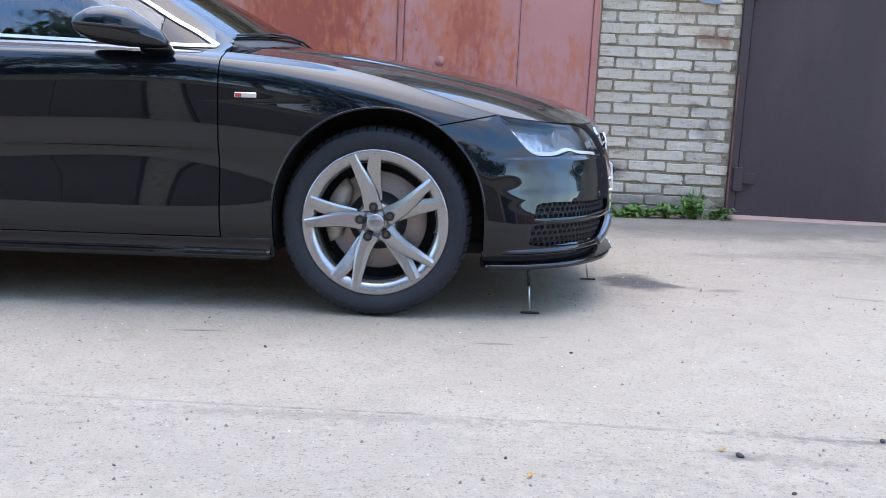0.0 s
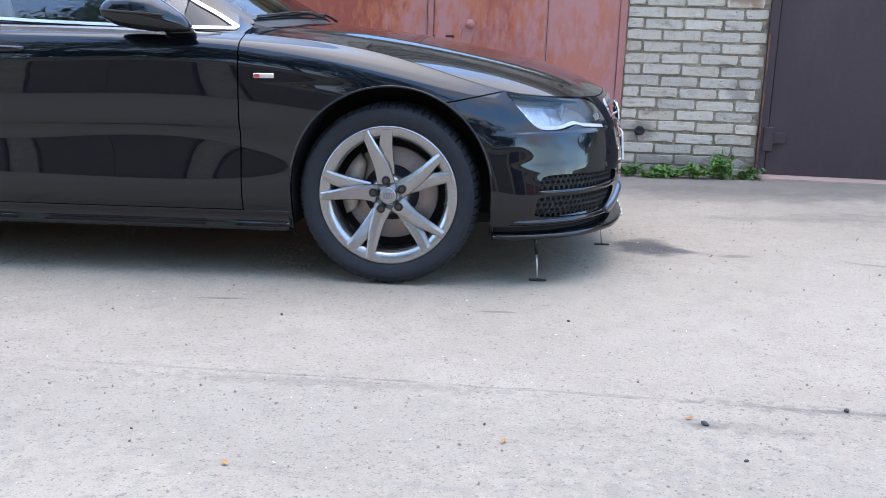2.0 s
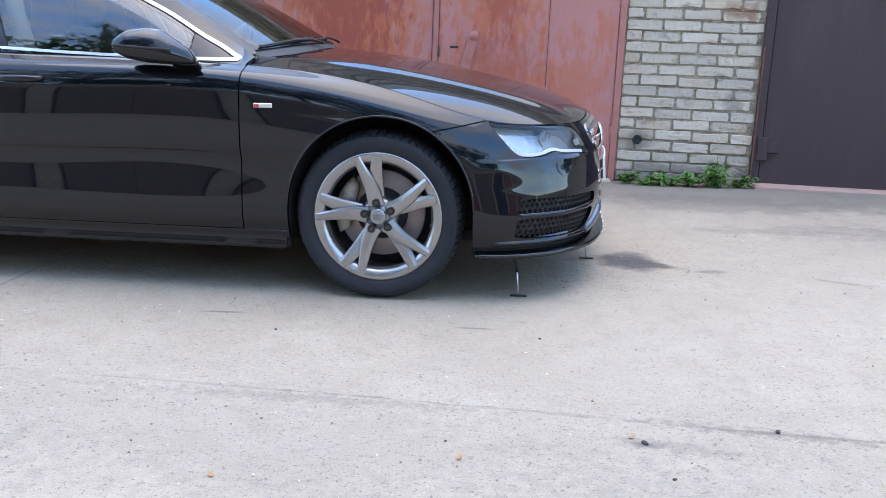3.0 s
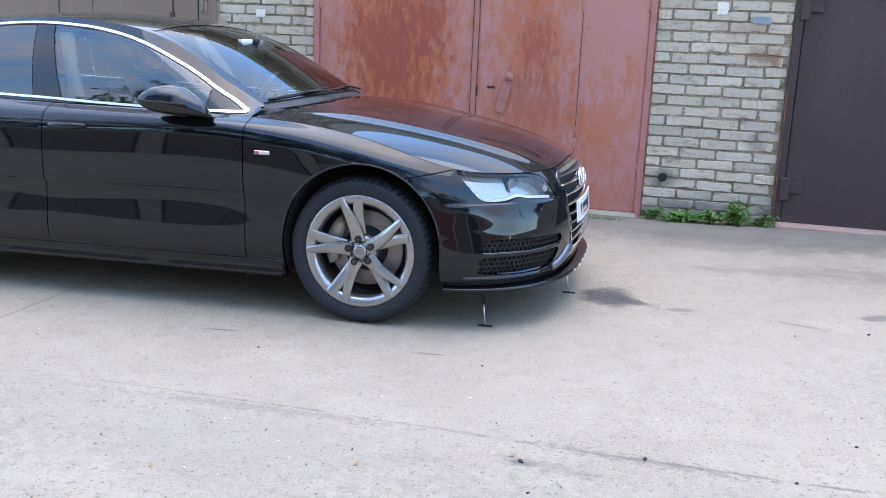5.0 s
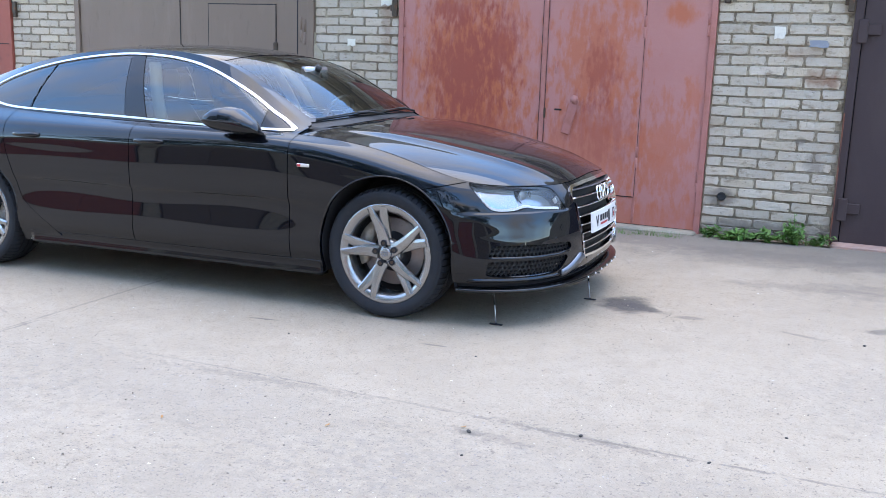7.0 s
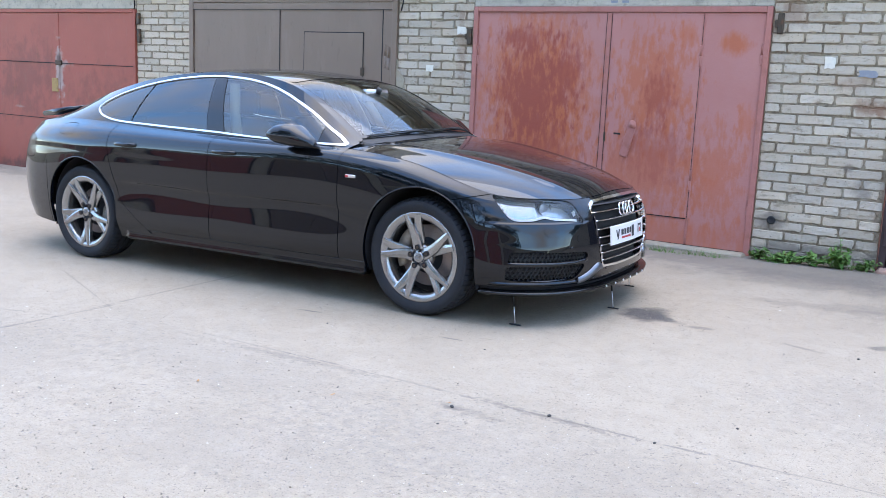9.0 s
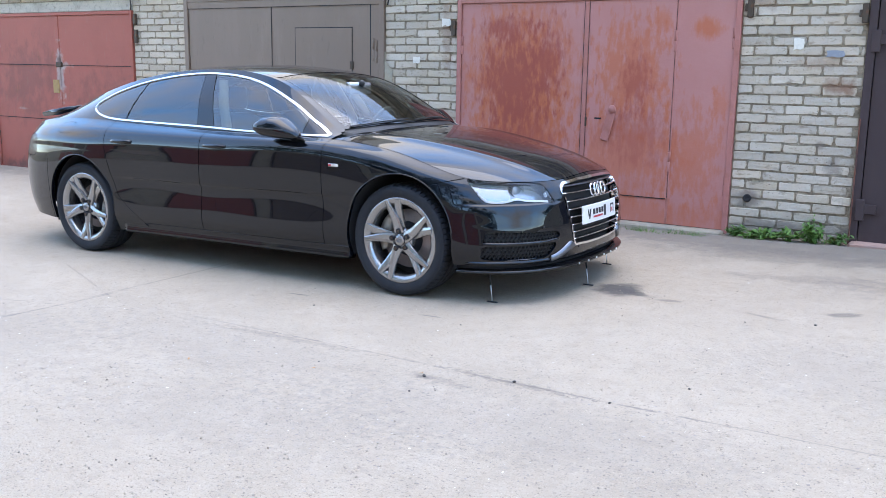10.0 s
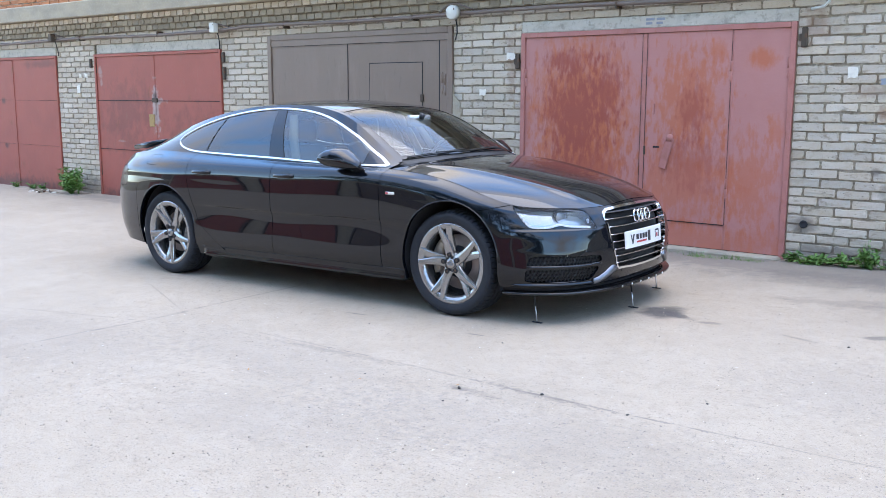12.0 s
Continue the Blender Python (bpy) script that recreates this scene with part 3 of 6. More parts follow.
def ground_material():
    mat = material("dusty_pale_asphalt", (0.380, 0.310, 0.231), 0.92,
                   spots=[(0.5, ONE, .40, .66, (0.303, 0.245, 0.182), .7), (2.4, ONE, .46, .72, (0.424, 0.350, 0.267), .6), (9, ONE, .52, .72, (0.275, 0.222, 0.165), .5),
                          (34, ONE, .62, .68, (0.165, 0.130, 0.097), .6), (70, ONE, .60, .67, (0.135, 0.108, 0.083), .75), (160, ONE, .56, .66, (0.150, 0.120, 0.092), .8), (130, ONE, .60, .72, (0.572, 0.480, 0.370), .7), (320, ONE, .56, .72, (0.550, 0.460, 0.353), .6)],
                   bump=[(190, 0.004, 3), (42, 0.008, 5), (6, 0.010, 4)])
    stain(mat, [(1.00, 4.26, .14, .19, 20, .92, .7), (1.10, 4.23, .14, .05, -25, .8, .9), (1.38, 4.12, .08, .03, 10, .45, .6), (1.95, 4.02, .10, .02, -20, .35, 1.2), (2.34, 4.30, .11, .05, 30, .55, 1.1), (2.0, 5.2, .5, .14, 10, .25, 1.3),
                (-0.62, 3.07, .09, .012, 5, .6, 1.6), (0.38, 3.05, .06, .010, 0, .5, 1.5), (1.7, 5.9, .9, .25, 3, .35, .9), (0.95, 2.13, .06, .02, 20, .3, 1.4)],
          (0.085, 0.074, 0.067))
    # cracks: one long, one across it by the rear wheel
    stain(mat, [(-.3, 2.335, .55, .007, -1.5, .30, 2.0), (.55, 2.305, .6, .008, -2, .26, 2.2), (1.45, 2.268, .6, .008, -1.5, .36, 2.0), (2.5, 2.25, .8, .007, -1, .34, 2.0), (-1.645, 1.9, .55, .010, 88, .40, 2.0), (-1.665, 3.0, .75, .010, 91, .36, 2.0), (-2.3, 1.95, .6, .009, 15, .30, 2.0), (-2.2, 2.7, .6, .007, -24, .25, 2.0)], (0.10, 0.088, 0.08), 9.0)
    # broken, darker grit along the long crack
    stain(mat, [(1.02, 2.13, .16, .035, -12, .30, 1.9), (1.3, 2.27, .3, .03, -4, .35, 2.0), (-.1, 2.28, .5, .03, 0, .25, 2.0), (.93, 2.13, .035, .015, 0, .4, 1.0)], (0.10, 0.088, 0.08), 30.0)
    stain(mat, [(-.2, 2.0, 1.0, .30, -6, .16, 1.6), (1.5, 1.8, .9, .3, 5, .18, 1.6), (-1.6, 1.5, 1.0, .4, 0, .16, 1.7), (.6, 1.3, .8, .3, 10, .16, 1.7), (2.6, 3.2, .6, .5, 0, .18, 1.6)], (0.19, 0.165, 0.145), 22.0)
    # darker brown strips along the foot of the garages
    stain(mat, [(1.6, 6.25, 3.2, .38, -2, .60, .9), (3.4, 5.3, 1.3, .35, 8, .40, 1.3), (-6.0, 6.3, 4.5, .25, 0, .45, 1.0), (-3.5, 5.2, 1.6, .25, 5, .25, 1.4)], (0.17, 0.140, 0.115), 7.0)
    return mat


def spread(fine0, fine1, step, reach):
    """Coordinates close together between fine0 and fine1, and further and further apart out to reach."""
    a = list(np.arange(fine0, fine1 + 1e-6, step))
    d, out = step, []
    p = a[-1]
    while p < reach:
        d *= 1.35
        p += d
        out.append(p)
    d, low = step, []
    p = a[0]
    while p > -reach:
        d *= 1.35
        p -= d
        low.append(p)
    return low[::-1] + a + out


GROUND = ground_material()
gx, gy = spread(-5.0, 4.0, 0.05, 2500), spread(0.2, 6.7, 0.05, 2500)
g = Geo()
g.v = [(x, y, ground_height(x, y)) for y in gy for x in gx]
g.f = [(j * len(gx) + i, j * len(gx) + i + 1, (j + 1) * len(gx) + i + 1, (j + 1) * len(gx) + i) for j in range(len(gy) - 1) for i in range(len(gx) - 1)]
g.smooth = [True] * len(g.f)
tagged(part("ground", g, GROUND, turn=False), "pale dusty asphalt yard with stains and grit", "ground", kind="structure")

rng = random.Random(5)
grit = Geo()
clods = Geo()
for i in range(7000):
    x, y = rng.uniform(-2.8, 3.4), 0.6 + 5.6 * rng.random() ** 1.5
    r = 0.0016 + 0.0050 * rng.random() ** 3
    m = Matrix.LocRotScale((x, y, ground_height(x, y) + r * 0.25), Euler((rng.random() * 6, rng.random() * 6, rng.random() * 6)), (r, r * rng.uniform(.6, 1), r * rng.uniform(.4, .8)))
    grit.add([(1, 0, 0), (-1, 0, 0), (0, 1, 0), (0, -1, 0), (0, 0, 1), (0, 0, -1)], [(0, 2, 4), (2, 1, 4), (1, 3, 4), (3, 0, 4), (2, 0, 5), (1, 2, 5), (3, 1, 5), (0, 3, 5)], m=m)
for i in range(5200):
    # the broken, coarser strip of asphalt this side of the long crack
    x, y = rng.uniform(-2.8, 3.4), 2.32 - 1.9 * rng.random() ** 1.1
    if noise.noise((x * 1.3, y * 1.8, 11)) + .25 * rng.uniform(-1, 1) < -.05:
        continue
    r = 0.0025 + 0.0075 * rng.random() ** 2.2
    m = Matrix.LocRotScale((x, y, ground_height(x, y) - r * .05), Euler((rng.uniform(-.3, .3), rng.uniform(-.3, .3), rng.random() * 6)), (r, r * rng.uniform(.5, .9), r * rng.uniform(.2, .4)))
    clods.add([(1, .1, 0), (.4, .9, 0), (-.5, .8, 0), (-1, -.1, 0), (-.4, -.9, 0), (.6, -.7, 0), (.1, .1, 1)], [(0, 1, 6), (1, 2, 6), (2, 3, 6), (3, 4, 6), (4, 5, 6), (5, 0, 6)], m=m)
tagged(part("asphalt_crumbs", clods, CRUMB, turn=False), "coarse crumbs of broken pale asphalt", "grit", kind="stuff")
tagged(part("grit", grit, PEBBLE, turn=False), "loose grit and tiny stones lying on the asphalt", "grit", kind="stuff")
flecks = Geo()
for i in range(420):
    x, y = rng.uniform(-2.0, 3.0), 1.2 + 4.6 * rng.random() ** 1.5
    r = .0015 + .0040 * rng.random() ** 2
    m = Matrix.LocRotScale((x, y, ground_height(x, y) + .0025), Euler((rng.uniform(-.3, .3), rng.uniform(-.3, .3), rng.random() * 6)), (r, r * rng.uniform(.2, .6), 1))
    flecks.add([(-1, -1, 0), (1, -.8, .001), (.9, 1, 0), (-.8, .7, .0015)], [(0, 1, 2, 3)], m=m)
tagged(part("litter_flecks", flecks, PAPER, turn=False), "tiny pale scraps scattered on the asphalt", "litter", kind="stuff")
leaf_mat = material("dry_orange_leaf", (.42, .20, .06), .7, spots=[(60, ONE, .45, .65, (.25, .10, .04), .7)])
for x, y, turn_ in ((0.905, 2.165, 20), (0.45, 1.95, 70), (-.15, 1.75, 130)):
    lf = Geo().add([(.6 * q[0], .6 * q[1], q[2]) for q in [(-.02, 0, 0), (-.005, -.009, .003), (.012, -.007, .002), (.022, 0, .005), (.010, .008, .003), (-.006, .009, .001)]], [(0, 1, 2, 3, 4, 5)])
    tagged(part("dry_leaf", lf, leaf_mat, m=pose(x, y, ground_height(x, y) + .004, 0, 0, turn_), turn=False), "small dry orange leaf lying on the asphalt", "leaf", "dry leaves on the asphalt")
for x, y, r in ((0.94, 2.135, .016), (1.32, 2.28, .015), (0.62, 2.97, .009), (2.24, 3.97, .012), (1.78, 2.25, .010), (0.40, 2.05, .008), (1.0, 1.93, .009), (2.0, 2.6, .010), (-.35, 2.9, .010)):
    s = Geo()
    r *= .6
    s.lathe([(0, -1), (.7, -.75), (1, -.1), (.75, .6), (.3, .9), (0, .95)], 9, m=pose(0, 0, 0, rng.uniform(-25, 25), rng.uniform(-25, 25), rng.uniform(0, 360)) @ Matrix.Diagonal((r * 1.2, r * .8, r * .6, 1)))
    tagged(part("stone", s, DARK_STONE, m=pose(x, y, ground_height(x, y) + r * .45)), "small dark stone lying on the asphalt", "stone", "loose stones")

# ---------------------------------------------------------------- garage row
# One long wall whose courses climb a little towards the far end; x, z run in its own plane, y is its depth (0 the brick face).
WALL = pose(1.0, 6.587, 0, 0, 1.15, 0) @ Matrix.Translation((-1, 0, 0))
COURSE, PITCH, JOINT = 0.0775, 0.262, 0.012
brick_meshes = {}


def brick_mesh(kind, length, height, mat):
    """A brick with worn, uneven edges, shared by all bricks of its kind."""
    key = (kind, round(length, 3), mat.name)
    if key not in brick_meshes:
        r = random.Random(ord(kind) + int(length * 1000))
        # outline of the worn face, run round in short steps, then a shallow shoulder and the sides
        long, tall = max(2, round(length / .06)), 2
        along = [0, .009] + [length * i / long for i in range(1, long)] + [length - .009, length]
        edge = [(x, 0) for x in along[:-1]] + [(length, height * i / tall) for i in range(tall)] + [(x, height) for x in along[:0:-1]] + [(0, height * (1 - i / tall)) for i in range(tall)]
        b, n = Geo(), len(edge)
        chip = [r.uniform(-.0010, .0012) + (.006 if r.random() < .08 else 0) + (.004 if e[0] in (0, length) and e[1] in (0, height) else 0) for e in edge]
        cx, cz = length / 2, height / 2
        for inset, y in ((0.0, .10), (0.0, .007), (.0030, .0)):
            for (x, z), c in zip(edge, chip):
                d = inset + (c if y < .05 else 0)
                b.v.append((x + d * (1 if x < cx - .001 else -1) * (x in (0, length)), y + (r.uniform(-.002, .002) if y < .05 else 0), z + d * (1 if z < cz else -1) * (z in (0, height))))
        b.f = [(k * n + i, k * n + (i + 1) % n, k * n + n + (i + 1) % n, k * n + n + i) for k in (0, 1) for i in range(n)]
        b.f.append(tuple(range(2 * n, 3 * n)))
        b.smooth = [False] * len(b.f)
        brick_meshes[key] = tidy(b.mesh("brick", mat))
    return brick_meshes[key]


def lay_bricks(wall, x0, x1, z0, z1, r, mat=BRICK, headers=False, out=0.0, skip=()):
    """Lays courses of bricks from x0 to x1 and z0 to z1 on a wall, broken joint from course to course."""
    n = max(1, round((z1 - z0) / COURSE))
    h = (z1 - z0) / n
    pitch = PITCH / 2 if headers else PITCH
    for i in range(n):
        x = x0 - (pitch * (0.5 if i % 2 else 0.0) + r.uniform(0, .02))
        z = z0 + i * h
        while x < x1 - 0.03:
            a, b = max(x, x0), min(x + pitch, x1)
            x += pitch
            if b - a < 0.045 or any(sx0 < (a + b) / 2 < sx1 and sz0 < z + h / 2 < sz1 for sx0, sx1, sz0, sz1 in skip):
                continue
            full = round((b - a - JOINT) / 0.01) * 0.01
            me = brick_mesh(r.choice("abcd"), full, h - JOINT, mat)
            ob = new("brick", me)
            ob.parent = wall
            ob.matrix_basis = pose(a + JOINT / 2, -out + r.uniform(-.005, .005), z + JOINT / 2 + r.uniform(-.003, .003), 0, r.uniform(-.9, .9), r.uniform(-.9, .9))
            ob.scale = ((b - a - JOINT) / full, 1, 1)


def brick_wall(name, x0, x1, z0, z1, label, **how):
    """A stretch of wall: a core of mortar, set back behind the faces of its bricks."""
    wall = part(name, Geo().box(x0, x1, 0.008 - how.get("out", 0.0), 0.38, z0, z1), MORTAR, m=WALL)
    tagged(wall, label, "brick wall", kind="structure")
    STRETCHES.append((wall, x0, x1, z0, z1, how))
    return wall


STRETCHES = []
PIERS = [(1.010, 1.9525), (-2.52, -1.665), (-6.27, -5.376), (-10.20, -9.165), (4.55, 5.45)]
for i, (a, b) in enumerate(PIERS):
    brick_wall("wall_north_%d" % (i + 1), a, b, -0.12, 2.098, "pale silicate brick pier between two garage doors", skip=((1.10, 1.20, .30, .37),) if i == 0 else ())
brick_wall("wall_north_6", -15.0, 9.0, 2.100, 2.255, "pale silicate brick band above the garage doors")
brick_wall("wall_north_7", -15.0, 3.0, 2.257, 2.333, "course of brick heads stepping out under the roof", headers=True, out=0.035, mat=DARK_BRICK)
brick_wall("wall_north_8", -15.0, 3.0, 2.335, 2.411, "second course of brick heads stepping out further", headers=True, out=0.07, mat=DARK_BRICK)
brick_wall("wall_north_9", -15.0, 3.0, 2.413, 2.490, "whitish top course of brick heads under the slab", headers=True, out=0.11)
brick_wall("wall_north_10", -15.0, -7.0, 2.722, 3.10, "orange brick parapet above the slab", mat=ORANGE_BRICK)
tagged(part("wall_north_11", Geo().box(3.002, 9.0, -0.07, .38, 2.257, 2.490, .004), FAR_BRICK, m=WALL), "plain brick band above the view", "brick wall", kind="structure")
tagged(part("wall_north_12", Geo().box(5.452, 9.0, 0.0, .38, -.12, 2.098, .004), FAR_BRICK, m=WALL), "plain brick wall further along the row", "brick wall", kind="structure")
tagged(part("wall_north_13", Geo().box(-15.0, -12.9, 0.0, .38, -.12, 2.098, .004), FAR_BRICK, m=WALL), "plain brick wall at the end of the row", "brick wall", kind="structure")
tagged(part("wall_north_14", Geo().box(-15.0, 9.0, .40, .52, -.2, 2.48), DARK, m=WALL), "dark back wall inside the garages", "wall", kind="structure")
slab = part("roof_slab", Geo().box(-15, 9, -.20, 5.0, 2.492, 2.72, .012), CONCRETE, m=WALL)
tagged(slab, "grey concrete roof slab of the garage row", "roof", kind="structure")
for i, (a, b, z) in enumerate(((-1.667, 1.010, 1.992), (-9.10, -6.272, 1.970), (-12.9, -10.21, 1.975), (1.952, 4.55, 2.03))):
    lintel = part("trim_%d" % (i + 1), Geo().box(a, b, -.004, .36, z, 2.098, .006), LINTEL, m=WALL)
    tagged(lintel, "grey concrete lintel above a garage door", "lintel", kind="structure")


def hinge(door, x, z, mat, tall=0.13):
    """A welded barrel hinge with its two leaves."""
    h = Geo().lathe([(0, -tall / 2), (.011, -tall / 2), (.013, -tall / 2 + .006), (.013, -.003), (.010, -.002), (.010, .002), (.013, .003), (.013, tall / 2 - .006), (.011, tall / 2), (0, tall / 2)], 12)
    h.box(-.040, .040, .004, .012, -tall * .36, tall * .36, .002)
    part("hinge", h, mat, door, m=pose(x, -.004, z))


def plate(name, door, x0, x1, z0, z1, y, mat, label="", thick=0.004, dents=0.004, seed=1):
    """A sheet-steel panel, slightly dented, on a folded edge."""
    nx, nz = max(2, int((x1 - x0) / .09)), max(2, int((z1 - z0) / .09))
    p = Geo()
    v = []
    for j in range(nz + 1):
        for i in range(nx + 1):
            x, z = x0 + (x1 - x0) * i / nx, z0 + (z1 - z0) * j / nz
            edge = min(1, 6 * min(i / nx, 1 - i / nx), 6 * min(j / nz, 1 - j / nz))
            v.append((x, y - thick + dents * edge * noise.noise((x * 1.7 + seed * 9, z * 1.7, seed)), z))
    p.add(v, [(j * (nx + 1) + i, j * (nx + 1) + i + 1, (j + 1) * (nx + 1) + i + 1, (j + 1) * (nx + 1) + i) for j in range(nz) for i in range(nx)], True)
    rim = [(x0, z0), (x1, z0), (x1, z1), (x0, z1)]
    for (a, b), (c, d) in zip(rim, rim[1:] + rim[:1]):
        p.add([(a, y - thick, b), (c, y - thick, d), (c, y + .02, d), (a, y + .02, b)], [(0, 1, 2, 3)])
    return part(name, p, mat, door, label, turn=False)


def door_frame(door, x0, x1, z0, z1, mat, wide=0.05, depth=0.05):
    for a, b, c, d in ((x0, x0 + wide, z0, z1), (x1 - wide, x1, z0, z1), (x0 + wide + .001, x1 - wide - .001, z1 - wide, z1)):
        part("frame", Geo().box(a, b, -.022, depth, c, d, .003), mat, door)


def garage_door(name, x0, x1, z0, z1, label):
    door = new(name)
    door.matrix_world = WALL
    tagged(door, label, "garage door", kind="structure")
    part("backing", Geo().box(x0 + .01, x1 - .01, .05, .12, z0, z1 - .01), DARK, door)
    return door


# The rust-stained red door with a wicket.
d = garage_door("door_1", -1.663, 1.008, -.05, 1.990, "faded red steel garage door with broad rust stains and a wicket")
door_frame(d, -1.663, 1.008, -.02, 1.990, RED_TRIM, .045)
plate("leaf", d, -1.614, -.335, .055, 1.942, .0, RED_DOOR, "rust-stained red leaf", seed=1)
plate("leaf", d, .478, .960, .055, 1.942, .0, RED_DOOR, "red leaf beside the wicket", seed=2)
plate("leaf", d, -.325, .474, .055, .268, .0, RED_DOOR, "red sill panel below the wicket", seed=3)
plate("wicket", d, -.322, .470, .276, 1.942, -.004, RED_DOOR, "red wicket door with rust stains", seed=4)
part("cover_strip", Geo().box(-.352, -.312, -.014, .0, .06, 1.94, .004), RED_TRIM, d)
part("cover_strip", Geo().box(.463, .486, -.010, .004, .06, 1.94, .003), RED_TRIM, d)
for x, z in ((-1.610, 1.56), (-1.610, .45), (.470, 1.60), (.474, .59), (.955, 1.62), (.962, .43)):
    hinge(d, x, z, RED_TRIM, .17)
hasp = Geo().box(-.036, .036, -.014, 0, -.16, .12, .004, m=pose(-.085, -.012, .90, 0, 14, 0))
hasp.lathe([(0, 0), (.03, 0), (.034, .006), (.03, .018), (0, .020)], 16, m=pose(-.055, -.024, 1.02, 90))
part("hasp", hasp, RED_TRIM, d, "pointed red lock flap")
part("keyhole", Geo().box(-.225, -.165, -.012, 0, .925, .94, .002), DARK, d, "dark key slot")
part("latch", Geo().box(-.235, -.22, -.02, 0, 1.22, 1.32, .003), RED_TRIM, d)
part("latch", Geo().box(-.315, -.30, -.020, 0, .86, .94, .003), STEEL, d)

def seam(door, points, y, wide=.007):
    """A dark open joint round a door panel."""
    for (a, b), (c, d_) in zip(points, points[1:]):
        part("seam", Geo().box(min(a, c) - wide / 2, max(a, c) + wide / 2, y - .0015, y + .001, min(b, d_) - wide / 2, max(b, d_) + wide / 2), DARK, door)


seam(d, [(-.326, .271), (.474, .271)], -.0085, .005)
seam(d, [(.4745, .28), (.4745, 1.94)], -.0108, .003)
seam(d, [(-.3085, .06), (-.3085, 1.94)], -.0125, .003)
seam(d, [(-.3565, .06), (-.3565, 1.94)], -.0125, .003)
# The grey-brown door.
d = garage_door("door_2", -5.372, -2.522, -.12, 2.098, "grey-brown painted steel garage door with a small wicket")
door_frame(d, -5.372, -2.522, -.12, 2.098, BROWN_DOOR, .06)
plate("leaf", d, -5.30, -4.035, -.05, 1.96, .0, BROWN_DOOR, seed=5)
plate("leaf", d, -4.028, -2.70, -.05, 1.96, .0, BROWN_DOOR, seed=6)
plate("leaf", d, -5.31, -2.585, 1.965, 2.035, -.01, BROWN_DOOR, "grey-brown top rail", seed=7, dents=.002)
plate("leaf", d, -2.695, -2.585, -.05, 1.96, -.004, BROWN_DOOR, seed=8, dents=.002)
plate("wicket", d, -3.69, -2.935, -.02, 1.735, -.008, BROWN_DOOR, "flush wicket in the grey-brown leaf", seed=9)
for x, z in ((-5.33, 1.50), (-5.33, .4), (-2.66, 1.52), (-2.62, 1.50), (-2.62, .4)):
    hinge(d, x, z, BROWN_DOOR, .22)
part("latch", Geo().box(-2.955, -2.915, -.022, 0, 1.32, 1.40, .004), STEEL, d)
seam(d, [(-3.694, .0), (-3.694, 1.739), (-2.931, 1.739), (-2.931, .0)], -.0085, .010)
seam(d, [(-4.0315, -.05), (-4.0315, 1.96)], -.0075, .009)
seam(d, [(-2.6975, -.05), (-2.6975, 1.96)], -.0075, .012)
seam(d, [(-5.305, 1.9625), (-2.585, 1.9625)], -.0120, .007)

# The worn red door with a welded seam across.
d = garage_door("door_3", -9.160, -6.275, -.16, 1.968, "worn dark red steel garage door with a lock plate and scuffed middle")
door_frame(d, -9.160, -6.275, -.16, 1.966, RED_DOOR_PLAIN, .04)
for a, b, k in ((-9.115, -7.735, 11), (-7.715, -6.32, 14)):
    plate("leaf", d, a, b, 1.305, 1.922, .0, RED_DOOR_PLAIN, seed=k)
    plate("leaf", d, a, b, .60, 1.300, .0, RED_DOOR_PLAIN, seed=k + 1)
    plate("leaf", d, a, b, -.14, .595, .0, RED_DOOR_PLAIN, seed=k + 2)
part("cover_strip", Geo().box(-7.745, -7.705, -.012, 0, -.12, 1.92, .004), RED_DOOR_PLAIN, d, "scuffed grey-red cover strip")
part("lock_plate", Geo().box(-7.86, -7.74, -.022, -.002, .945, 1.115, .004), material("yellow_brown_lock_plate", (.36, .22, .07), .5, spots=[(20, ONE, .5, .7, (.2, .1, .05), .7)]), d, "yellow-brown lock plate")
part("bolt", Geo().box(-7.77, -7.66, -.03, 0, 1.28, 1.34, .006), STEEL, d)
seam(d, [(-9.115, 1.3025), (-7.735, 1.3025)], -.0075, .010)
seam(d, [(-7.715, 1.3025), (-6.32, 1.3025)], -.0075, .008)
seam(d, [(-9.115, .5975), (-7.735, .5975)], -.0075, .008)
for x, z in ((-9.13, 1.80), (-9.13, .3), (-6.30, 1.80), (-6.30, .3)):
    hinge(d, x, z, STEEL, .20)

# The red door at the far end.
d = garage_door("door_4", -12.9, -10.205, -.20, 1.973, "dark red steel garage door with welded seams")
door_frame(d, -12.9, -10.205, -.20, 1.972, RED_DOOR_PLAIN, .04)
for a, b, k in ((-12.855, -11.565, 21), (-11.545, -10.25, 24)):
    for z0, z1 in ((-.18, .58), (.585, 1.29), (1.295, 1.928)):
        plate("leaf", d, a, b, z0, z1, .0, RED_DOOR_PLAIN, seed=k + int(z0 * 3))
part("cover_strip", Geo().box(-11.585, -11.525, -.014, 0, -.18, 1.92, .004), RED_DOOR_PLAIN, d)
for x, z in ((-10.235, 1.72), (-10.235, .3)):
    hinge(d, x, z, STEEL, .32)

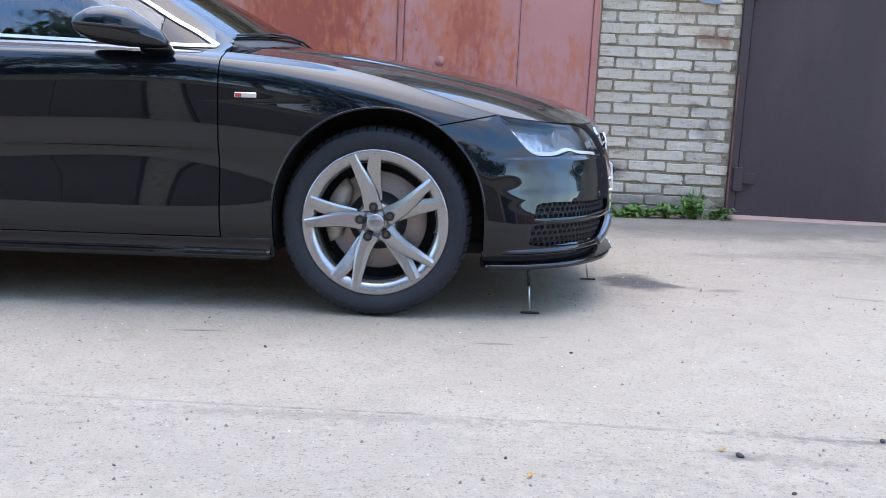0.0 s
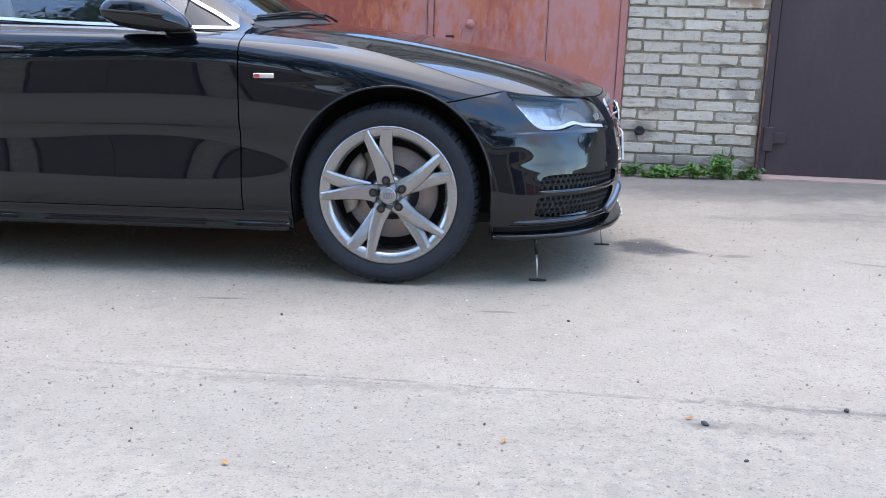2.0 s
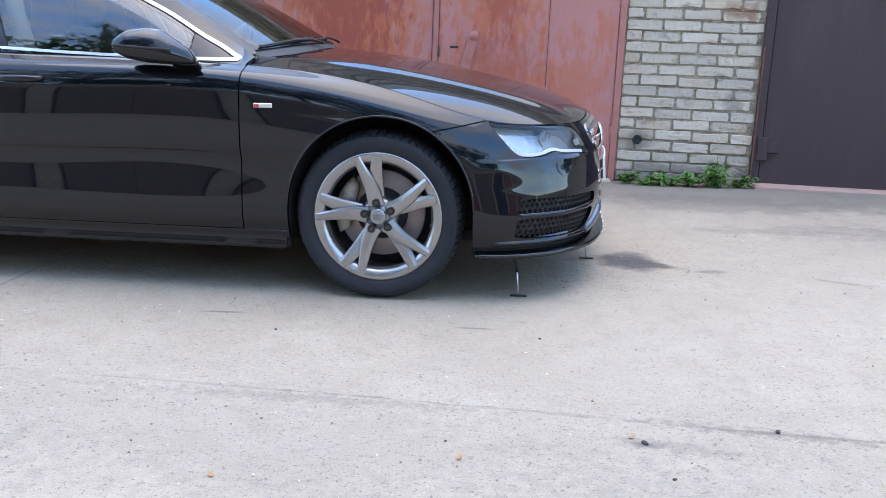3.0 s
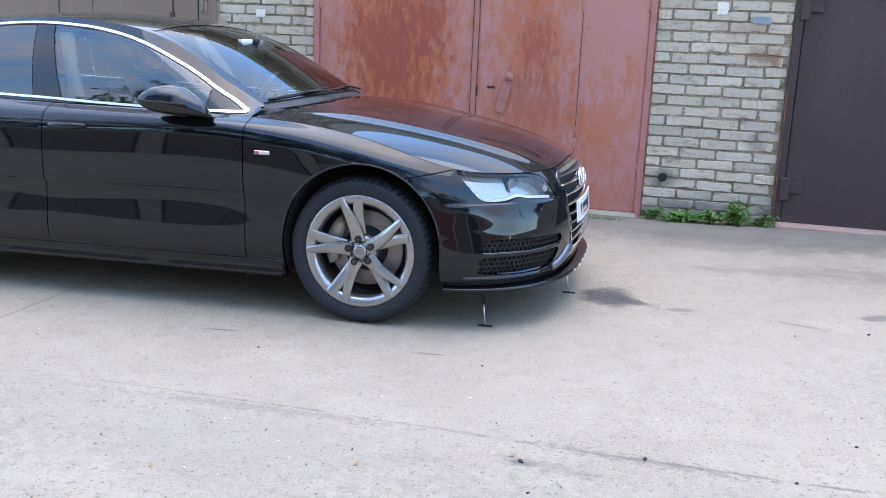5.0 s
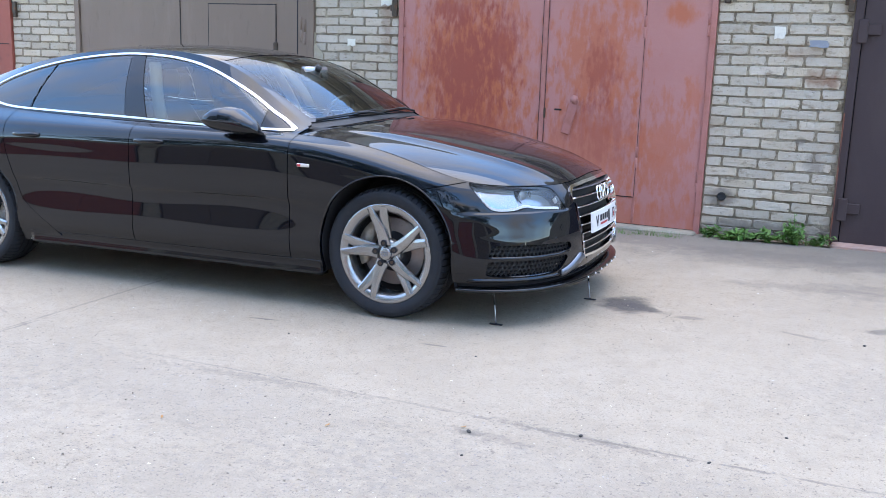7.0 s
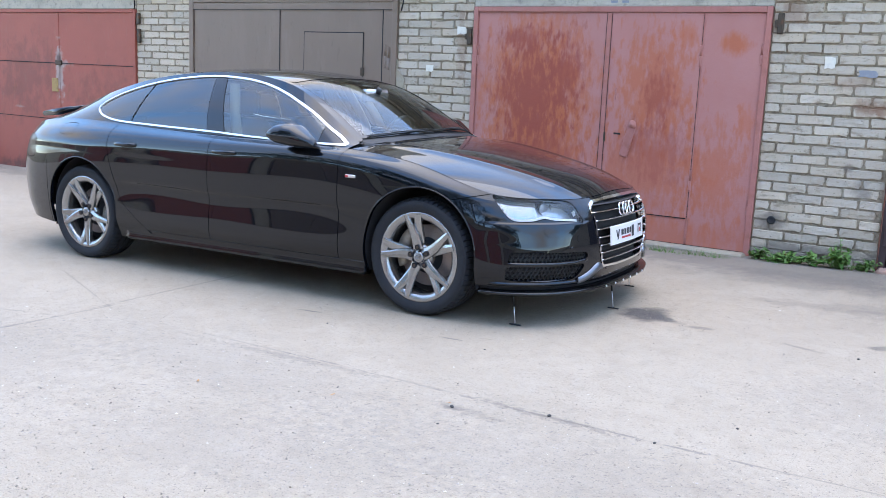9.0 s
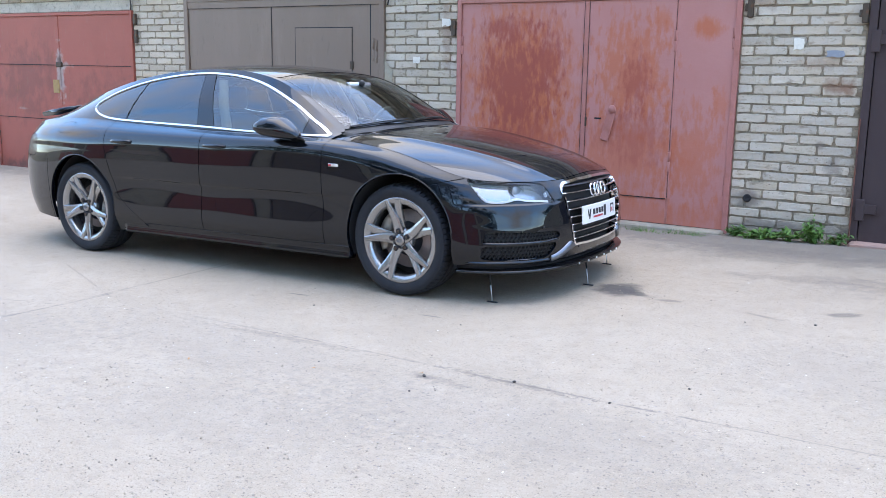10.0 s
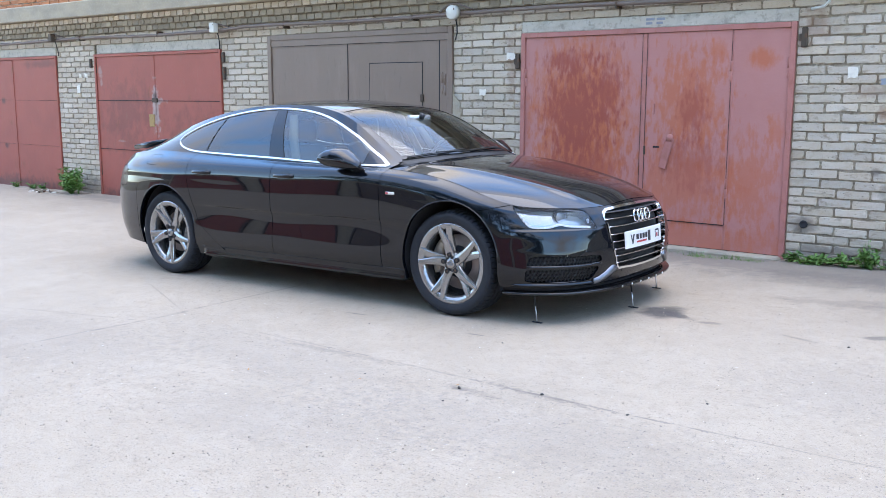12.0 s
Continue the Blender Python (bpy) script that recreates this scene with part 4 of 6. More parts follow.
# The dark plum door.
d = garage_door("door_5", 1.953, 4.548, -.02, 2.028, "dark plum steel garage door with heavy strap hinges")
door_frame(d, 1.953, 4.548, -.02, 2.028, DARK_DOOR, .06)
plate("leaf", d, 2.020, 3.245, .03, 1.965, .0, DARK_DOOR, seed=31, dents=.006)
plate("leaf", d, 3.255, 4.485, .03, 1.965, .0, DARK_DOOR, seed=32, dents=.006)
part("cover_strip", Geo().box(3.225, 3.275, -.012, 0, .04, 1.96, .004), DARK_DOOR, d)
for z in (.325, 1.60):
    h = Geo().box(-.045, .105, -.018, 0, -.03, .045, .004)
    h.box(-.045, .02, -.028, 0, -.085, .08, .005)
    part("hinge", h, DARK_DOOR, d, "heavy dark strap hinge", m=pose(2.03, -.008, z))
part("rust_strip", Geo().box(1.953, 1.964, -.030, -.023, .02, 1.02, .002), material("orange_rust", (.20, .075, .045), .9, spots=[(22, (1, 1, .5), .42, .60, (.06, .035, .035), .9)]), d, "orange rusted edge strip")
tagged(part("doorstep", Geo().box(1.97, 4.50, -.13, .02, -.06, .078, .012), material("pinkish_concrete", (.44, .27, .21), .9, spots=[(5, ONE, .45, .7, (.28, .22, .2), .6)], bump=[(40, .005, 5)]), m=WALL), "worn pinkish concrete doorstep", "doorstep", kind="structure")
tagged(part("doorstep", Geo().box(-1.60, .99, -.12, .02, -.06, .050, .015), CONCRETE, m=WALL), "low worn concrete doorstep", "doorstep", kind="structure")

# Things fixed to the wall.
pipe = Geo().tube([(-14.5 + i * .35, -.07 + .006 * math.sin(i * 1.1), 2.192 + .010 * math.sin(i * .55) + (.02 if i > 24 else 0)) for i in range(54)], .021, 10)
pipe_ob = part("cable_pipe", pipe, PIPE, m=WALL, turn=True)
tagged(pipe_ob, "old painted steel conduit along the brick wall", "pipe")
for x in (-12.2, -9.4, -7.5, -5.0, -3.0, -.6, 1.6):
    part("clip", Geo().box(-.012, .012, -.095, .01, -.03, .03, .003), STEEL, pipe_ob, m=pose(x, 0, 2.20))


def junction_box(x, z, wide, tall, label, round_box):
    if round_box:
        b = Geo().lathe([(0, 0), (wide, 0), (wide, .05), (wide * .96, .058), (wide * .8, .062), (0, .064)], 32, m=pose(0, 0, 0, 90))
    else:
        b = Geo().box(-wide, wide, -.075, 0, -tall, tall, .010)
    ob = part("junction_box", b, STEEL if x < -10 else BOXGREY, m=WALL @ pose(x, -.095 if round_box else -.09, z))
    tagged(ob, label, "junction box")
    part("cable", Geo().tube([(0, .02, -tall * .8), (.01, .03, -tall - .06), (-.01, .06, -tall - .13), (-.05, .085, -tall - .20)], .007, 6), DARK, ob)
    part("lid_screw", Geo().lathe([(0, 0), (.008, 0), (.008, .003), (0, .004)], 8, m=pose(wide * .55, -.064 if round_box else -.075, wide * .4 if round_box else tall * .6, 90)), STEEL, ob)
    loop = [(-.22, .03, .01), (-.15, .01, .05), (-.06, .0, .085), (.05, .0, .085), (.14, .01, .05), (.22, .03, .02)] if round_box else [(-.2, .03, .0), (-.1, .0, .04), (0, 0, tall), (.12, .0, .03), (.24, .03, .0)]
    part("cable_loop", Geo().tube(loop, .009, 6), PIPE, ob)


junction_box(-2.435, 2.225, .072, .07, "round pale grey junction box on the conduit", True)
junction_box(-6.25, 2.225, .052, .062, "square pale grey junction box on the conduit", False)
junction_box(-10.09, 2.23, .045, .06, "grey junction box hanging on the conduit", False)
for x, z, wide, tall, mat, label in ((1.462, 1.575, .040, .045, PAPER, "torn white paper notice"), (1.735, 1.50, .062, .026, GREYPAPER, "small grey metal sign"), (-1.79, 1.775, .05, .035, PAPER, "scrap of white paper"),
                                     (-2.13, 1.42, .04, .035, PAPER, "scrap of white paper"), (-9.62, 1.46, .045, .060, PAPER, "torn pale paper notice"), (-9.4, 1.66, .04, .035, PAPER, "scrap of white paper"), (-9.55, 1.66, .03, .03, PAPER, "scrap of white paper")):
    sheet = Geo()
    n = 7
    ring = [(wide * (1 + .22 * noise.noise((i * 1.7, x * 5, z * 5))) * sx, tall * (1 + .3 * noise.noise((i * 2.1, z * 7, x))) * sz) for i, (sx, sz) in enumerate(((-1, -1), (-.3, -.75), (.3, -1), (1, -.8), (1, .2), (.9, 1), (0, .95), (-1, 1), (-.95, 0)))]
    sheet.prism(ring, -.003, .0)
    tagged(part("notice", sheet, mat, m=WALL @ pose(x, -.009, z)), label + " stuck to the brick", "notice", "notices on the wall")
for k, (a, b) in enumerate(((-.335, -.255), (-.235, -.155))):
    mark = Geo()
    for x0, x1, z0, z1 in ((a, b, .025, .045), (a, b - .02, -.01, .010)):
        mark.box(x0, x1, -.0075, -.0045, 2.03 + z0, 2.03 + z1)
    tagged(part("painted_mark", mark, GREYPAPER, m=WALL), "faint blue-grey painted bars on the lintel", "painted mark", "painted marks on the lintel")
# a closed shallow dish; its black colour stands for the dark inside the pipe hole
spout = Geo().lathe([(.034, -.02), (.033, .004), (.028, .009), (.022, .008), (.012, .005), (0, .004)], 20, m=pose(0, -.012, 0, 90))
tagged(part("vent_hole_shade", spout, DARK, m=WALL @ pose(1.153, .012, .340)), "round black dish on the brick pier, coloured as the shade inside a pipe hole", "pipe hole")
for x, z, tall in ((1.075, 1.86, .10), (-1.70, 1.72, .09), (1.925, 1.80, .09), (-9.24, 1.84, .08), (-6.21, 1.86, .08), (-6.20, 1.66, .10)):
    b = Geo().box(-.022, .022, -.035, .0, -tall * .8, tall * .8, .006)
    b.box(-.045, .0, -.020, .0, -tall * .3, tall * .3, .004)
    tagged(part("iron_bracket", b, STEEL, m=WALL @ pose(x, -.004, z)), "rusty iron bracket let into the brick", "bracket", "iron brackets")
plaster = Geo()
ring = [(-2.52 + .10 * (1 + .5 * noise.noise((i * .9, 2, 2))) * (1 if 0 < i < 10 else .1), .55 + i * .085) for i in range(12)]
plaster.prism([(-2.519, .55), *ring, (-2.519, 1.50)], -.012, .0)
tagged(part("plaster_patch", plaster, CONCRETE, m=WALL), "broken strip of grey plaster beside a door", "plaster", kind="structure")
bent = Geo().tube([(1.12, -.03, 2.08), (1.16, -.05, 2.085), (1.22, -.06, 2.09), (1.26, -.06, 2.13), (1.27, -.06, 2.20)], .012, 8)
tagged(part("cable_elbow", bent, BOXGREY, m=WALL), "grey bent cable tube on the wall", "cable")

# ---------------------------------------------------------------- trimmed sheets
class Sheet:
    """A piece of a car surface: rows of x, w, z, normal, and the two surface coordinates, with its faces."""

    def __init__(self, data, faces):
        self.d, self.f = data, faces

    @staticmethod
    def of(surface, us, vs):
        uu, vv = np.meshgrid(us, vs, indexing="ij")
        u, v = uu.ravel(), vv.ravel()
        p, e = surface(u, v), 1e-3
        du = surface(u + e, v) - surface(u - e, v)
        dv = surface(u, v + e) - surface(u, v - e)
        n = np.cross(du, dv)
        n /= np.maximum(np.linalg.norm(n, axis=1), 1e-12)[:, None]
        centre = np.array([-1.4, 0.0, 0.45])
        if np.mean(np.sum(n * (p - centre), 1)) < 0:
            n = -n
        k = len(vs)
        faces = [(i * k + j, (i + 1) * k + j, (i + 1) * k + j + 1, i * k + j + 1) for i in range(len(us) - 1) for j in range(k - 1)]
        a, b, c = p[faces[0][0]], p[faces[0][1]], p[faces[0][2]]
        if np.dot(np.cross(b - a, c - a), n[faces[0][0]]) < 0:
            faces = [f[::-1] for f in faces]
        return Sheet(np.column_stack([p, n, u, v]), faces)

    def cut(self, keep):
        """Trims to where keep(x, w, z, u, v) is positive."""
        val = keep(self.d[:, 0], self.d[:, 1], self.d[:, 2], self.d[:, 6], self.d[:, 7])
        rows, out, made = [], [], {}
        use = {}

        def old(i):
            if i not in use:
                use[i] = len(rows)
                rows.append(self.d[i])
            return use[i]

        def between(i, j):
            key = (min(i, j), max(i, j))
            if key not in made:
                t = val[key[0]] / (val[key[0]] - val[key[1]])
                row = self.d[key[0]] * (1 - t) + self.d[key[1]] * t
                row[3:6] /= max(np.linalg.norm(row[3:6]), 1e-9)
                made[key] = len(rows)
                rows.append(row)
            return made[key]

        good = (val > 0).tolist()
        for f in self.f:
            inside = [good[i] for i in f]
            if not any(inside):
                continue
            if all(inside):
                out.append(tuple(old(i) for i in f))
            elif any(inside):
                ring = []
                for k, i in enumerate(f):
                    j = f[(k + 1) % len(f)]
                    if inside[k]:
                        ring.append(old(i))
                    if inside[k] != inside[(k + 1) % len(f)]:
                        ring.append(between(i, j))
                if len(ring) > 2:
                    out.append(tuple(ring))
        return Sheet(np.array(rows) if rows else np.zeros((0, 8)), out)

    def moved(self, along):
        """The same sheet, set off along its normals by a number or by one a point."""
        d = self.d.copy()
        d[:, :3] += d[:, 3:6] * (np.asarray(along)[:, None] if np.ndim(along) else along)
        return Sheet(d, self.f)

    def mesh(self, name, mat, side=1, rim=0.012, both=False):
        """side 1: the right of the car, -1: the left; both: the two halves in one. rim: how far its edges are folded back."""
        edges = {}
        for f in self.f:
            for a, b in zip(f, f[1:] + f[:1]):
                edges[a, b] = True
        border = [(a, b) for a, b in edges if (b, a) not in edges]
        if both:
            border = [(a, b) for a, b in border if not (abs(self.d[a, 1]) < 1e-4 and abs(self.d[b, 1]) < 1e-4)]
        verts, faces, normals = [], [], []
        for s in ((1, -1) if both else (side,)):
            k = len(verts)
            flip = np.array([1, -s, 1])
            p, n = self.d[:, :3] * flip, self.d[:, 3:6] * flip
            verts += [tuple(q) for q in p]
            for f in self.f:
                g = f[::-1] if s == 1 else f
                faces.append(tuple(k + i for i in g))
                normals += [tuple(n[i]) for i in g]
            if rim:
                back = {}
                for a, b in border:
                    for i in (a, b):
                        if i not in back:
                            back[i] = len(verts)
                            verts.append(tuple(p[i] - rim * n[i]))
                    ring = (k + b, k + a, back[a], back[b])
                    ring = ring[::-1] if s == 1 else ring
                    faces.append(ring)
                    c = np.cross(np.array(verts[ring[1]]) - verts[ring[0]], np.array(verts[ring[2]]) - verts[ring[0]])
                    c = c / max(np.linalg.norm(c), 1e-12)
                    normals += [tuple(c)] * 4
        me = bpy.data.meshes.new(name)
        me.from_pydata(verts, [], faces)
        me.polygons.foreach_set("use_smooth", [True] * len(faces))
        me.materials.append(mat)
        me.normals_split_custom_set(normals)
        me.update()
        return me


def distance_to(outline, px, py):
    """Signed distance to an outline of (x, y) points: positive inside."""
    pts = np.asarray(outline, float)
    best, inside = np.full(px.shape, 1e9), np.zeros(px.shape, bool)
    for (ax, ay), (bx, by) in zip(pts, np.roll(pts, -1, 0)):
        ex, ey = bx - ax, by - ay
        t = np.clip(((px - ax) * ex + (py - ay) * ey) / (ex * ex + ey * ey + 1e-12), 0, 1)
        best = np.minimum(best, np.hypot(px - ax - t * ex, py - ay - t * ey))
        cross = ((ay > py) != (by > py)) & (px < (bx - ax) * (py - ay) / (by - ay + 1e-12) + ax)
        inside ^= cross
    return np.where(inside, best, -best)


def rounded(points, per=6, closed=True):
    """A smooth line through a few points."""
    p = np.asarray(points, float)
    n = len(p)
    out = []
    for i in range(n if closed else n - 1):
        if closed:
            a, b, c, d = p[i - 1], p[i], p[(i + 1) % n], p[(i + 2) % n]
        else:
            a, b, c, d = p[max(i - 1, 0)], p[i], p[i + 1], p[min(i + 2, n - 1)]
        for t in np.arange(per) / per:
            out.append(tuple(.5 * ((2 * b) + (c - a) * t + (2 * a - 5 * b + 4 * c - d) * t**2 + (3 * b - a - 3 * c + d) * t**3)))
    return out if closed else out + [tuple(p[-1])]


@functools.lru_cache(None)
def on_front(w, z):
    """The place on the nose at w, z."""
    s, v = abs(w), max(0.02, z - .2)
    for _ in range(14):
        p = lower_body(np.array([s]), np.array([v]))[0]
        s, v = min(max(s + .7 * (abs(w) - p[1]), 0), 1.5), min(max(v + .7 * (z - p[2]), 0), VTOP)
    return p


@functools.lru_cache(None)
def on_side(x, z):
    s, v = 1.5 - x, max(0.02, z - .2)
    for _ in range(20):
        p = lower_body(np.array([s]), np.array([v]))[0]
        s, v = s + .7 * (p[0] - x), min(max(v + .7 * (z - p[2]), 0), VTOP)
    return p


# ---------------------------------------------------------------- the car
CAR = pose(-0.077, 4.263, 0, 0, 0, 0.79)
car = new("car")
car.matrix_world = CAR
tagged(car, "black four-door fastback car with silver wheels, parked on the asphalt", "car")
GAP = 0.0024
LAMP = rounded([(.556, .732), (.46, .722), (.374, .716), (.245, .709), (.125, .703), (.050, .686), (.012, .630), (-.010, .588), (.06, .592), (.150, .597), (.215, .601), (.275, .611), (.345, .597), (.44, .594), (.495, .610), (.535, .665)], 4)
GRILLE = [(0, .708), (.20, .705), (.36, .694), (.402, .676), (.418, .650), (.408, .520), (.345, .330), (.325, .312), (.15, .304), (0, .303)]
GRILLE = GRILLE + [(-a, b) for a, b in GRILLE[-2:0:-1]]
INTAKE_TOP = rounded([(.485, .428), (.25, .427), (.02, .424), (-.035, .412), (-.030, .382), (.10, .378), (.30, .372), (.510, .368), (.515, .395)], 3)
INTAKE_LOW = rounded([(.520, .350), (.30, .352), (.10, .358), (-.010, .352), (.010, .315), (.065, .272), (.20, .263), (.40, .266), (.528, .276), (.535, .31)], 3)
DLO = rounded([(-.618, .9552), (-.610, .9552), (-.618, .961), (-.690, 1.002), (-.771, 1.043), (-.957, 1.147), (-1.221, 1.257), (-1.488, 1.318), (-1.807, 1.341), (-2.128, 1.326), (-2.460, 1.280), (-2.725, 1.213), (-2.875, 1.150), (-2.925, 1.105),
               (-2.880, 1.070), (-2.779, 1.040), (-2.607, 1.018), (-2.2, 1.003), (-1.721, .988), (-1.244, .968), (-.80, .957)], 5)
TAIL_LAMP = rounded([(-3.52, .715), (-3.75, .72), (-3.98, .73), (-3.98, .865), (-3.75, .878), (-3.54, .872), (-3.50, .80)], 4)
FLAP = rounded([(-3.03, .905), (-3.17, .905), (-3.20, .935), (-3.19, .975), (-3.05, .980), (-3.01, .945)], 4)


def arch(centre, r):
    return lambda x, w, z, u, v: np.where(z > centre[1], np.hypot(x - centre[0], z - centre[1]), np.abs(x - centre[0])) - r


def q_of(x, w):
    return w - .6 * x


lower = Sheet.of(lower_body, np.concatenate([np.linspace(0, 1.5, 90), np.linspace(1.515, 6.24, 230)]), np.linspace(0, VTOP, 76))
front_cut = arch(ARCH_F, ARCH_RADIUS)
rear_cut = arch(ARCH_R, ARCH_RADIUS)
bumper_top = lambda x: .695 + (x - .214) * .2


def pane(name, sheet, mat, label="", parent=None, rim=0.012, both=False, sides=(1, -1), smooth_edges=True):
    made = []
    for s in ((1,) if both else sides):
        made.append(part(name, sheet.mesh(name, mat, s, rim, both), mat, parent or car, label))
    return made


shell = lower.cut(front_cut).cut(rear_cut)
# nose
nose = shell.cut(lambda x, w, z, u, v: np.minimum(x - .20, np.where(x > .43, 1, (bumper_top(x) - GAP) - z)))
nose = nose.cut(lambda x, w, z, u, v: z - (.236 + .02 * np.clip((w - .45) / .4, 0, 1) * 0))
nose = nose.cut(lambda x, w, z, u, v: VTOP - GAP * 1.5 - v)
nose = nose.cut(lambda x, w, z, u, v: -distance_to(LAMP, q_of(x, w), z) - GAP)
nose = nose.cut(lambda x, w, z, u, v: -distance_to(GRILLE, w, z))
nose = nose.cut(lambda x, w, z, u, v: -distance_to(INTAKE_TOP, q_of(x, w), z)).cut(lambda x, w, z, u, v: -distance_to(INTAKE_LOW, q_of(x, w), z))
bumper = pane("front_bumper", nose, PAINT, both=True, rim=.03)[0]

# front wing: between nose, bonnet and front door
side_x = lambda a, b: (lambda x, w, z, u, v: np.minimum(x - a - GAP, b - GAP - x))
wing = shell.cut(side_x(-.553, .47)).cut(lambda x, w, z, u, v: np.where(x > .20, z - bumper_top(x) - GAP, 1)).cut(lambda x, w, z, u, v: VTOP - GAP - v)
wing = wing.cut(lambda x, w, z, u, v: -distance_to(LAMP, q_of(x, w), z) - GAP).cut(lambda x, w, z, u, v: np.where(x < -.3, z - .205, 1))
wings = pane("front_wing", wing, PAINT, rim=.025)

DOOR_BOTTOM = .278
rear_edge = spline((0, .3, .45, .6, .75, 1.0), [(-2.24,), (-2.25,), (-2.455,), (-2.522,), (-2.57,), (-2.605,)])
door_f = shell.cut(side_x(-1.622, -.553)).cut(lambda x, w, z, u, v: z - DOOR_BOTTOM)
door_r = shell.cut(lambda x, w, z, u, v: np.minimum(-1.622 - GAP - x, x - rear_edge(np.clip(z, 0, 1))[:, 0] - GAP)).cut(lambda x, w, z, u, v: z - DOOR_BOTTOM)
doors_f = pane("front_door", door_f, PAINT, rim=.03)
doors_r = pane("rear_door", door_r, PAINT, rim=.03)
tail = shell.cut(lambda x, w, z, u, v: rear_edge(np.clip(z, 0, 1))[:, 0] - GAP - x).cut(lambda x, w, z, u, v: np.where(x > -3.32, z - .20, z - .22))
quarter = tail.cut(lambda x, w, z, u, v: np.where(z < .705, x + 3.30, 1) - GAP).cut(lambda x, w, z, u, v: 5.60 - u)
quarter = quarter.cut(lambda x, w, z, u, v: -distance_to(TAIL_LAMP, x, z) - GAP)
flap_sheet = quarter.cut(lambda x, w, z, u, v: distance_to(FLAP, x, z) - GAP * .7)
quarter = quarter.cut(lambda x, w, z, u, v: -distance_to(FLAP, x, z) - GAP * .5)
quarters = pane("rear_wing", quarter, PAINT, rim=.025)
pane("fuel_flap", flap_sheet, PAINT, parent=quarters[0], rim=.01, sides=(1,))
rear_bumper = tail.cut(lambda x, w, z, u, v: np.minimum(.705 - z, -3.30 - x) - GAP)
pane("rear_bumper", rear_bumper, PAINT, both=True, rim=.03)
tail_gate_low = tail.cut(lambda x, w, z, u, v: np.minimum(u - 5.60, z - .705) - GAP)
pane("tailgate", tail_gate_low, PAINT, both=True, rim=.02)
lamp_rear = tail.cut(lambda x, w, z, u, v: np.minimum(distance_to(TAIL_LAMP, x, z), 5.60 - u) - GAP)
pane("tail_lamp", lamp_rear, REDLAMP, "dark red tail lamp", rim=.02)

# lining behind the gaps
inner = lower.cut(arch(ARCH_F, ARCH_RADIUS + .012)).cut(arch(ARCH_R, ARCH_RADIUS + .012)).moved(-.028)
inner = inner.cut(lambda x, w, z, u, v: -distance_to(LAMP, q_of(x, w), z)).cut(lambda x, w, z, u, v: -distance_to(GRILLE, w, z))
inner = inner.cut(lambda x, w, z, u, v: -distance_to(INTAKE_TOP, q_of(x, w), z) - .004).cut(lambda x, w, z, u, v: -distance_to(INTAKE_LOW, q_of(x, w), z) - .004)
pane("inner_body", inner, DARK, "black inner shell", both=True, rim=0)

# floor pan and wheel wells
pan = Geo().box(-3.75, .66, -.60, .60, .195, .25, .01)
pan.box(-2.42, -.46, -.86, .86, .200, .26, .01)
pan.box(-3.4, .62, -.56, .56, .25, .52, .03)
part("floor_pan", pan, DARK, car, "black underbody")
for cx, cz in (ARCH_F, ARCH_R):
    for s in (-1, 1):
        well = Geo()
        ring = [(cx + (ARCH_RADIUS + .008) * math.cos(a), cz + (ARCH_RADIUS + .008) * math.sin(a)) for a in np.linspace(math.pi, 0, 33)]
        ring = [(ring[0][0], .21)] + ring + [(ring[-1][0], .21)]
        v = [(x, s * w, z) for w in (.905 if cx > -1 else .868, .58) for x, z in ring]
        n = len(ring)
        well.add(v, [(i, i + 1, n + i + 1, n + i) for i in range(n - 1)], True)
        well.add([(x, s * .58, z) for x, z in ring], [tuple(range(n))])
        part("wheel_well", well, DARK, car, "black wheel-arch liner", turn=False)

for s in (1, -1):
    for cx, cz in (ARCH_F, ARCH_R):
        path = []
        for a in np.linspace(math.pi, 0, 41):
            x, z = cx + (ARCH_RADIUS + .002) * math.cos(a), cz + (ARCH_RADIUS + .002) * math.sin(a)
            path.append((x, -s * (on_side(round(x, 4), round(z, 4))[1] - .002), z))
        part("arch_lip", Geo().tube(path, .0045, 8), PAINT, car, "rolled edge of the wheel arch")

# sills and splitter
def run_along(path, section):
    """A solid bar: section points (outwards, up) carried along a path of (x, w, z, outward x, outward w)."""
    return [[(x + o * nx, -(w + o * nw), z + u) for o, u in section] for x, w, z, nx, nw in path]


def edge_path(s0, s1, n, z, inset=0.0, rail=0):
    out = []
    for s in np.linspace(s0, s1, n):
        p, a, b = RAIL_LINES[rail](np.array([s]))[0], RAIL_LINES[rail](np.array([s - .01]))[0], RAIL_LINES[rail](np.array([s + .01]))[0]
        t = (b - a)[:2]
        nrm = np.array([-t[1], t[0]])
        nrm = nrm / np.linalg.norm(nrm) * (-1 if nrm @ np.array([p[0] + 1.4, p[1]]) < 0 else 1)
        out.append((p[0] - inset * nrm[0], p[1] - inset * nrm[1], z if np.isscalar(z) else z(s), nrm[0], nrm[1]))
    return out


def mirror_geo(geo):
    g2 = Geo()
    g2.v, g2.f, g2.smooth = [(x, -y, z) for x, y, z in geo.v], [f[::-1] for f in geo.f], list(geo.smooth)
    return g2


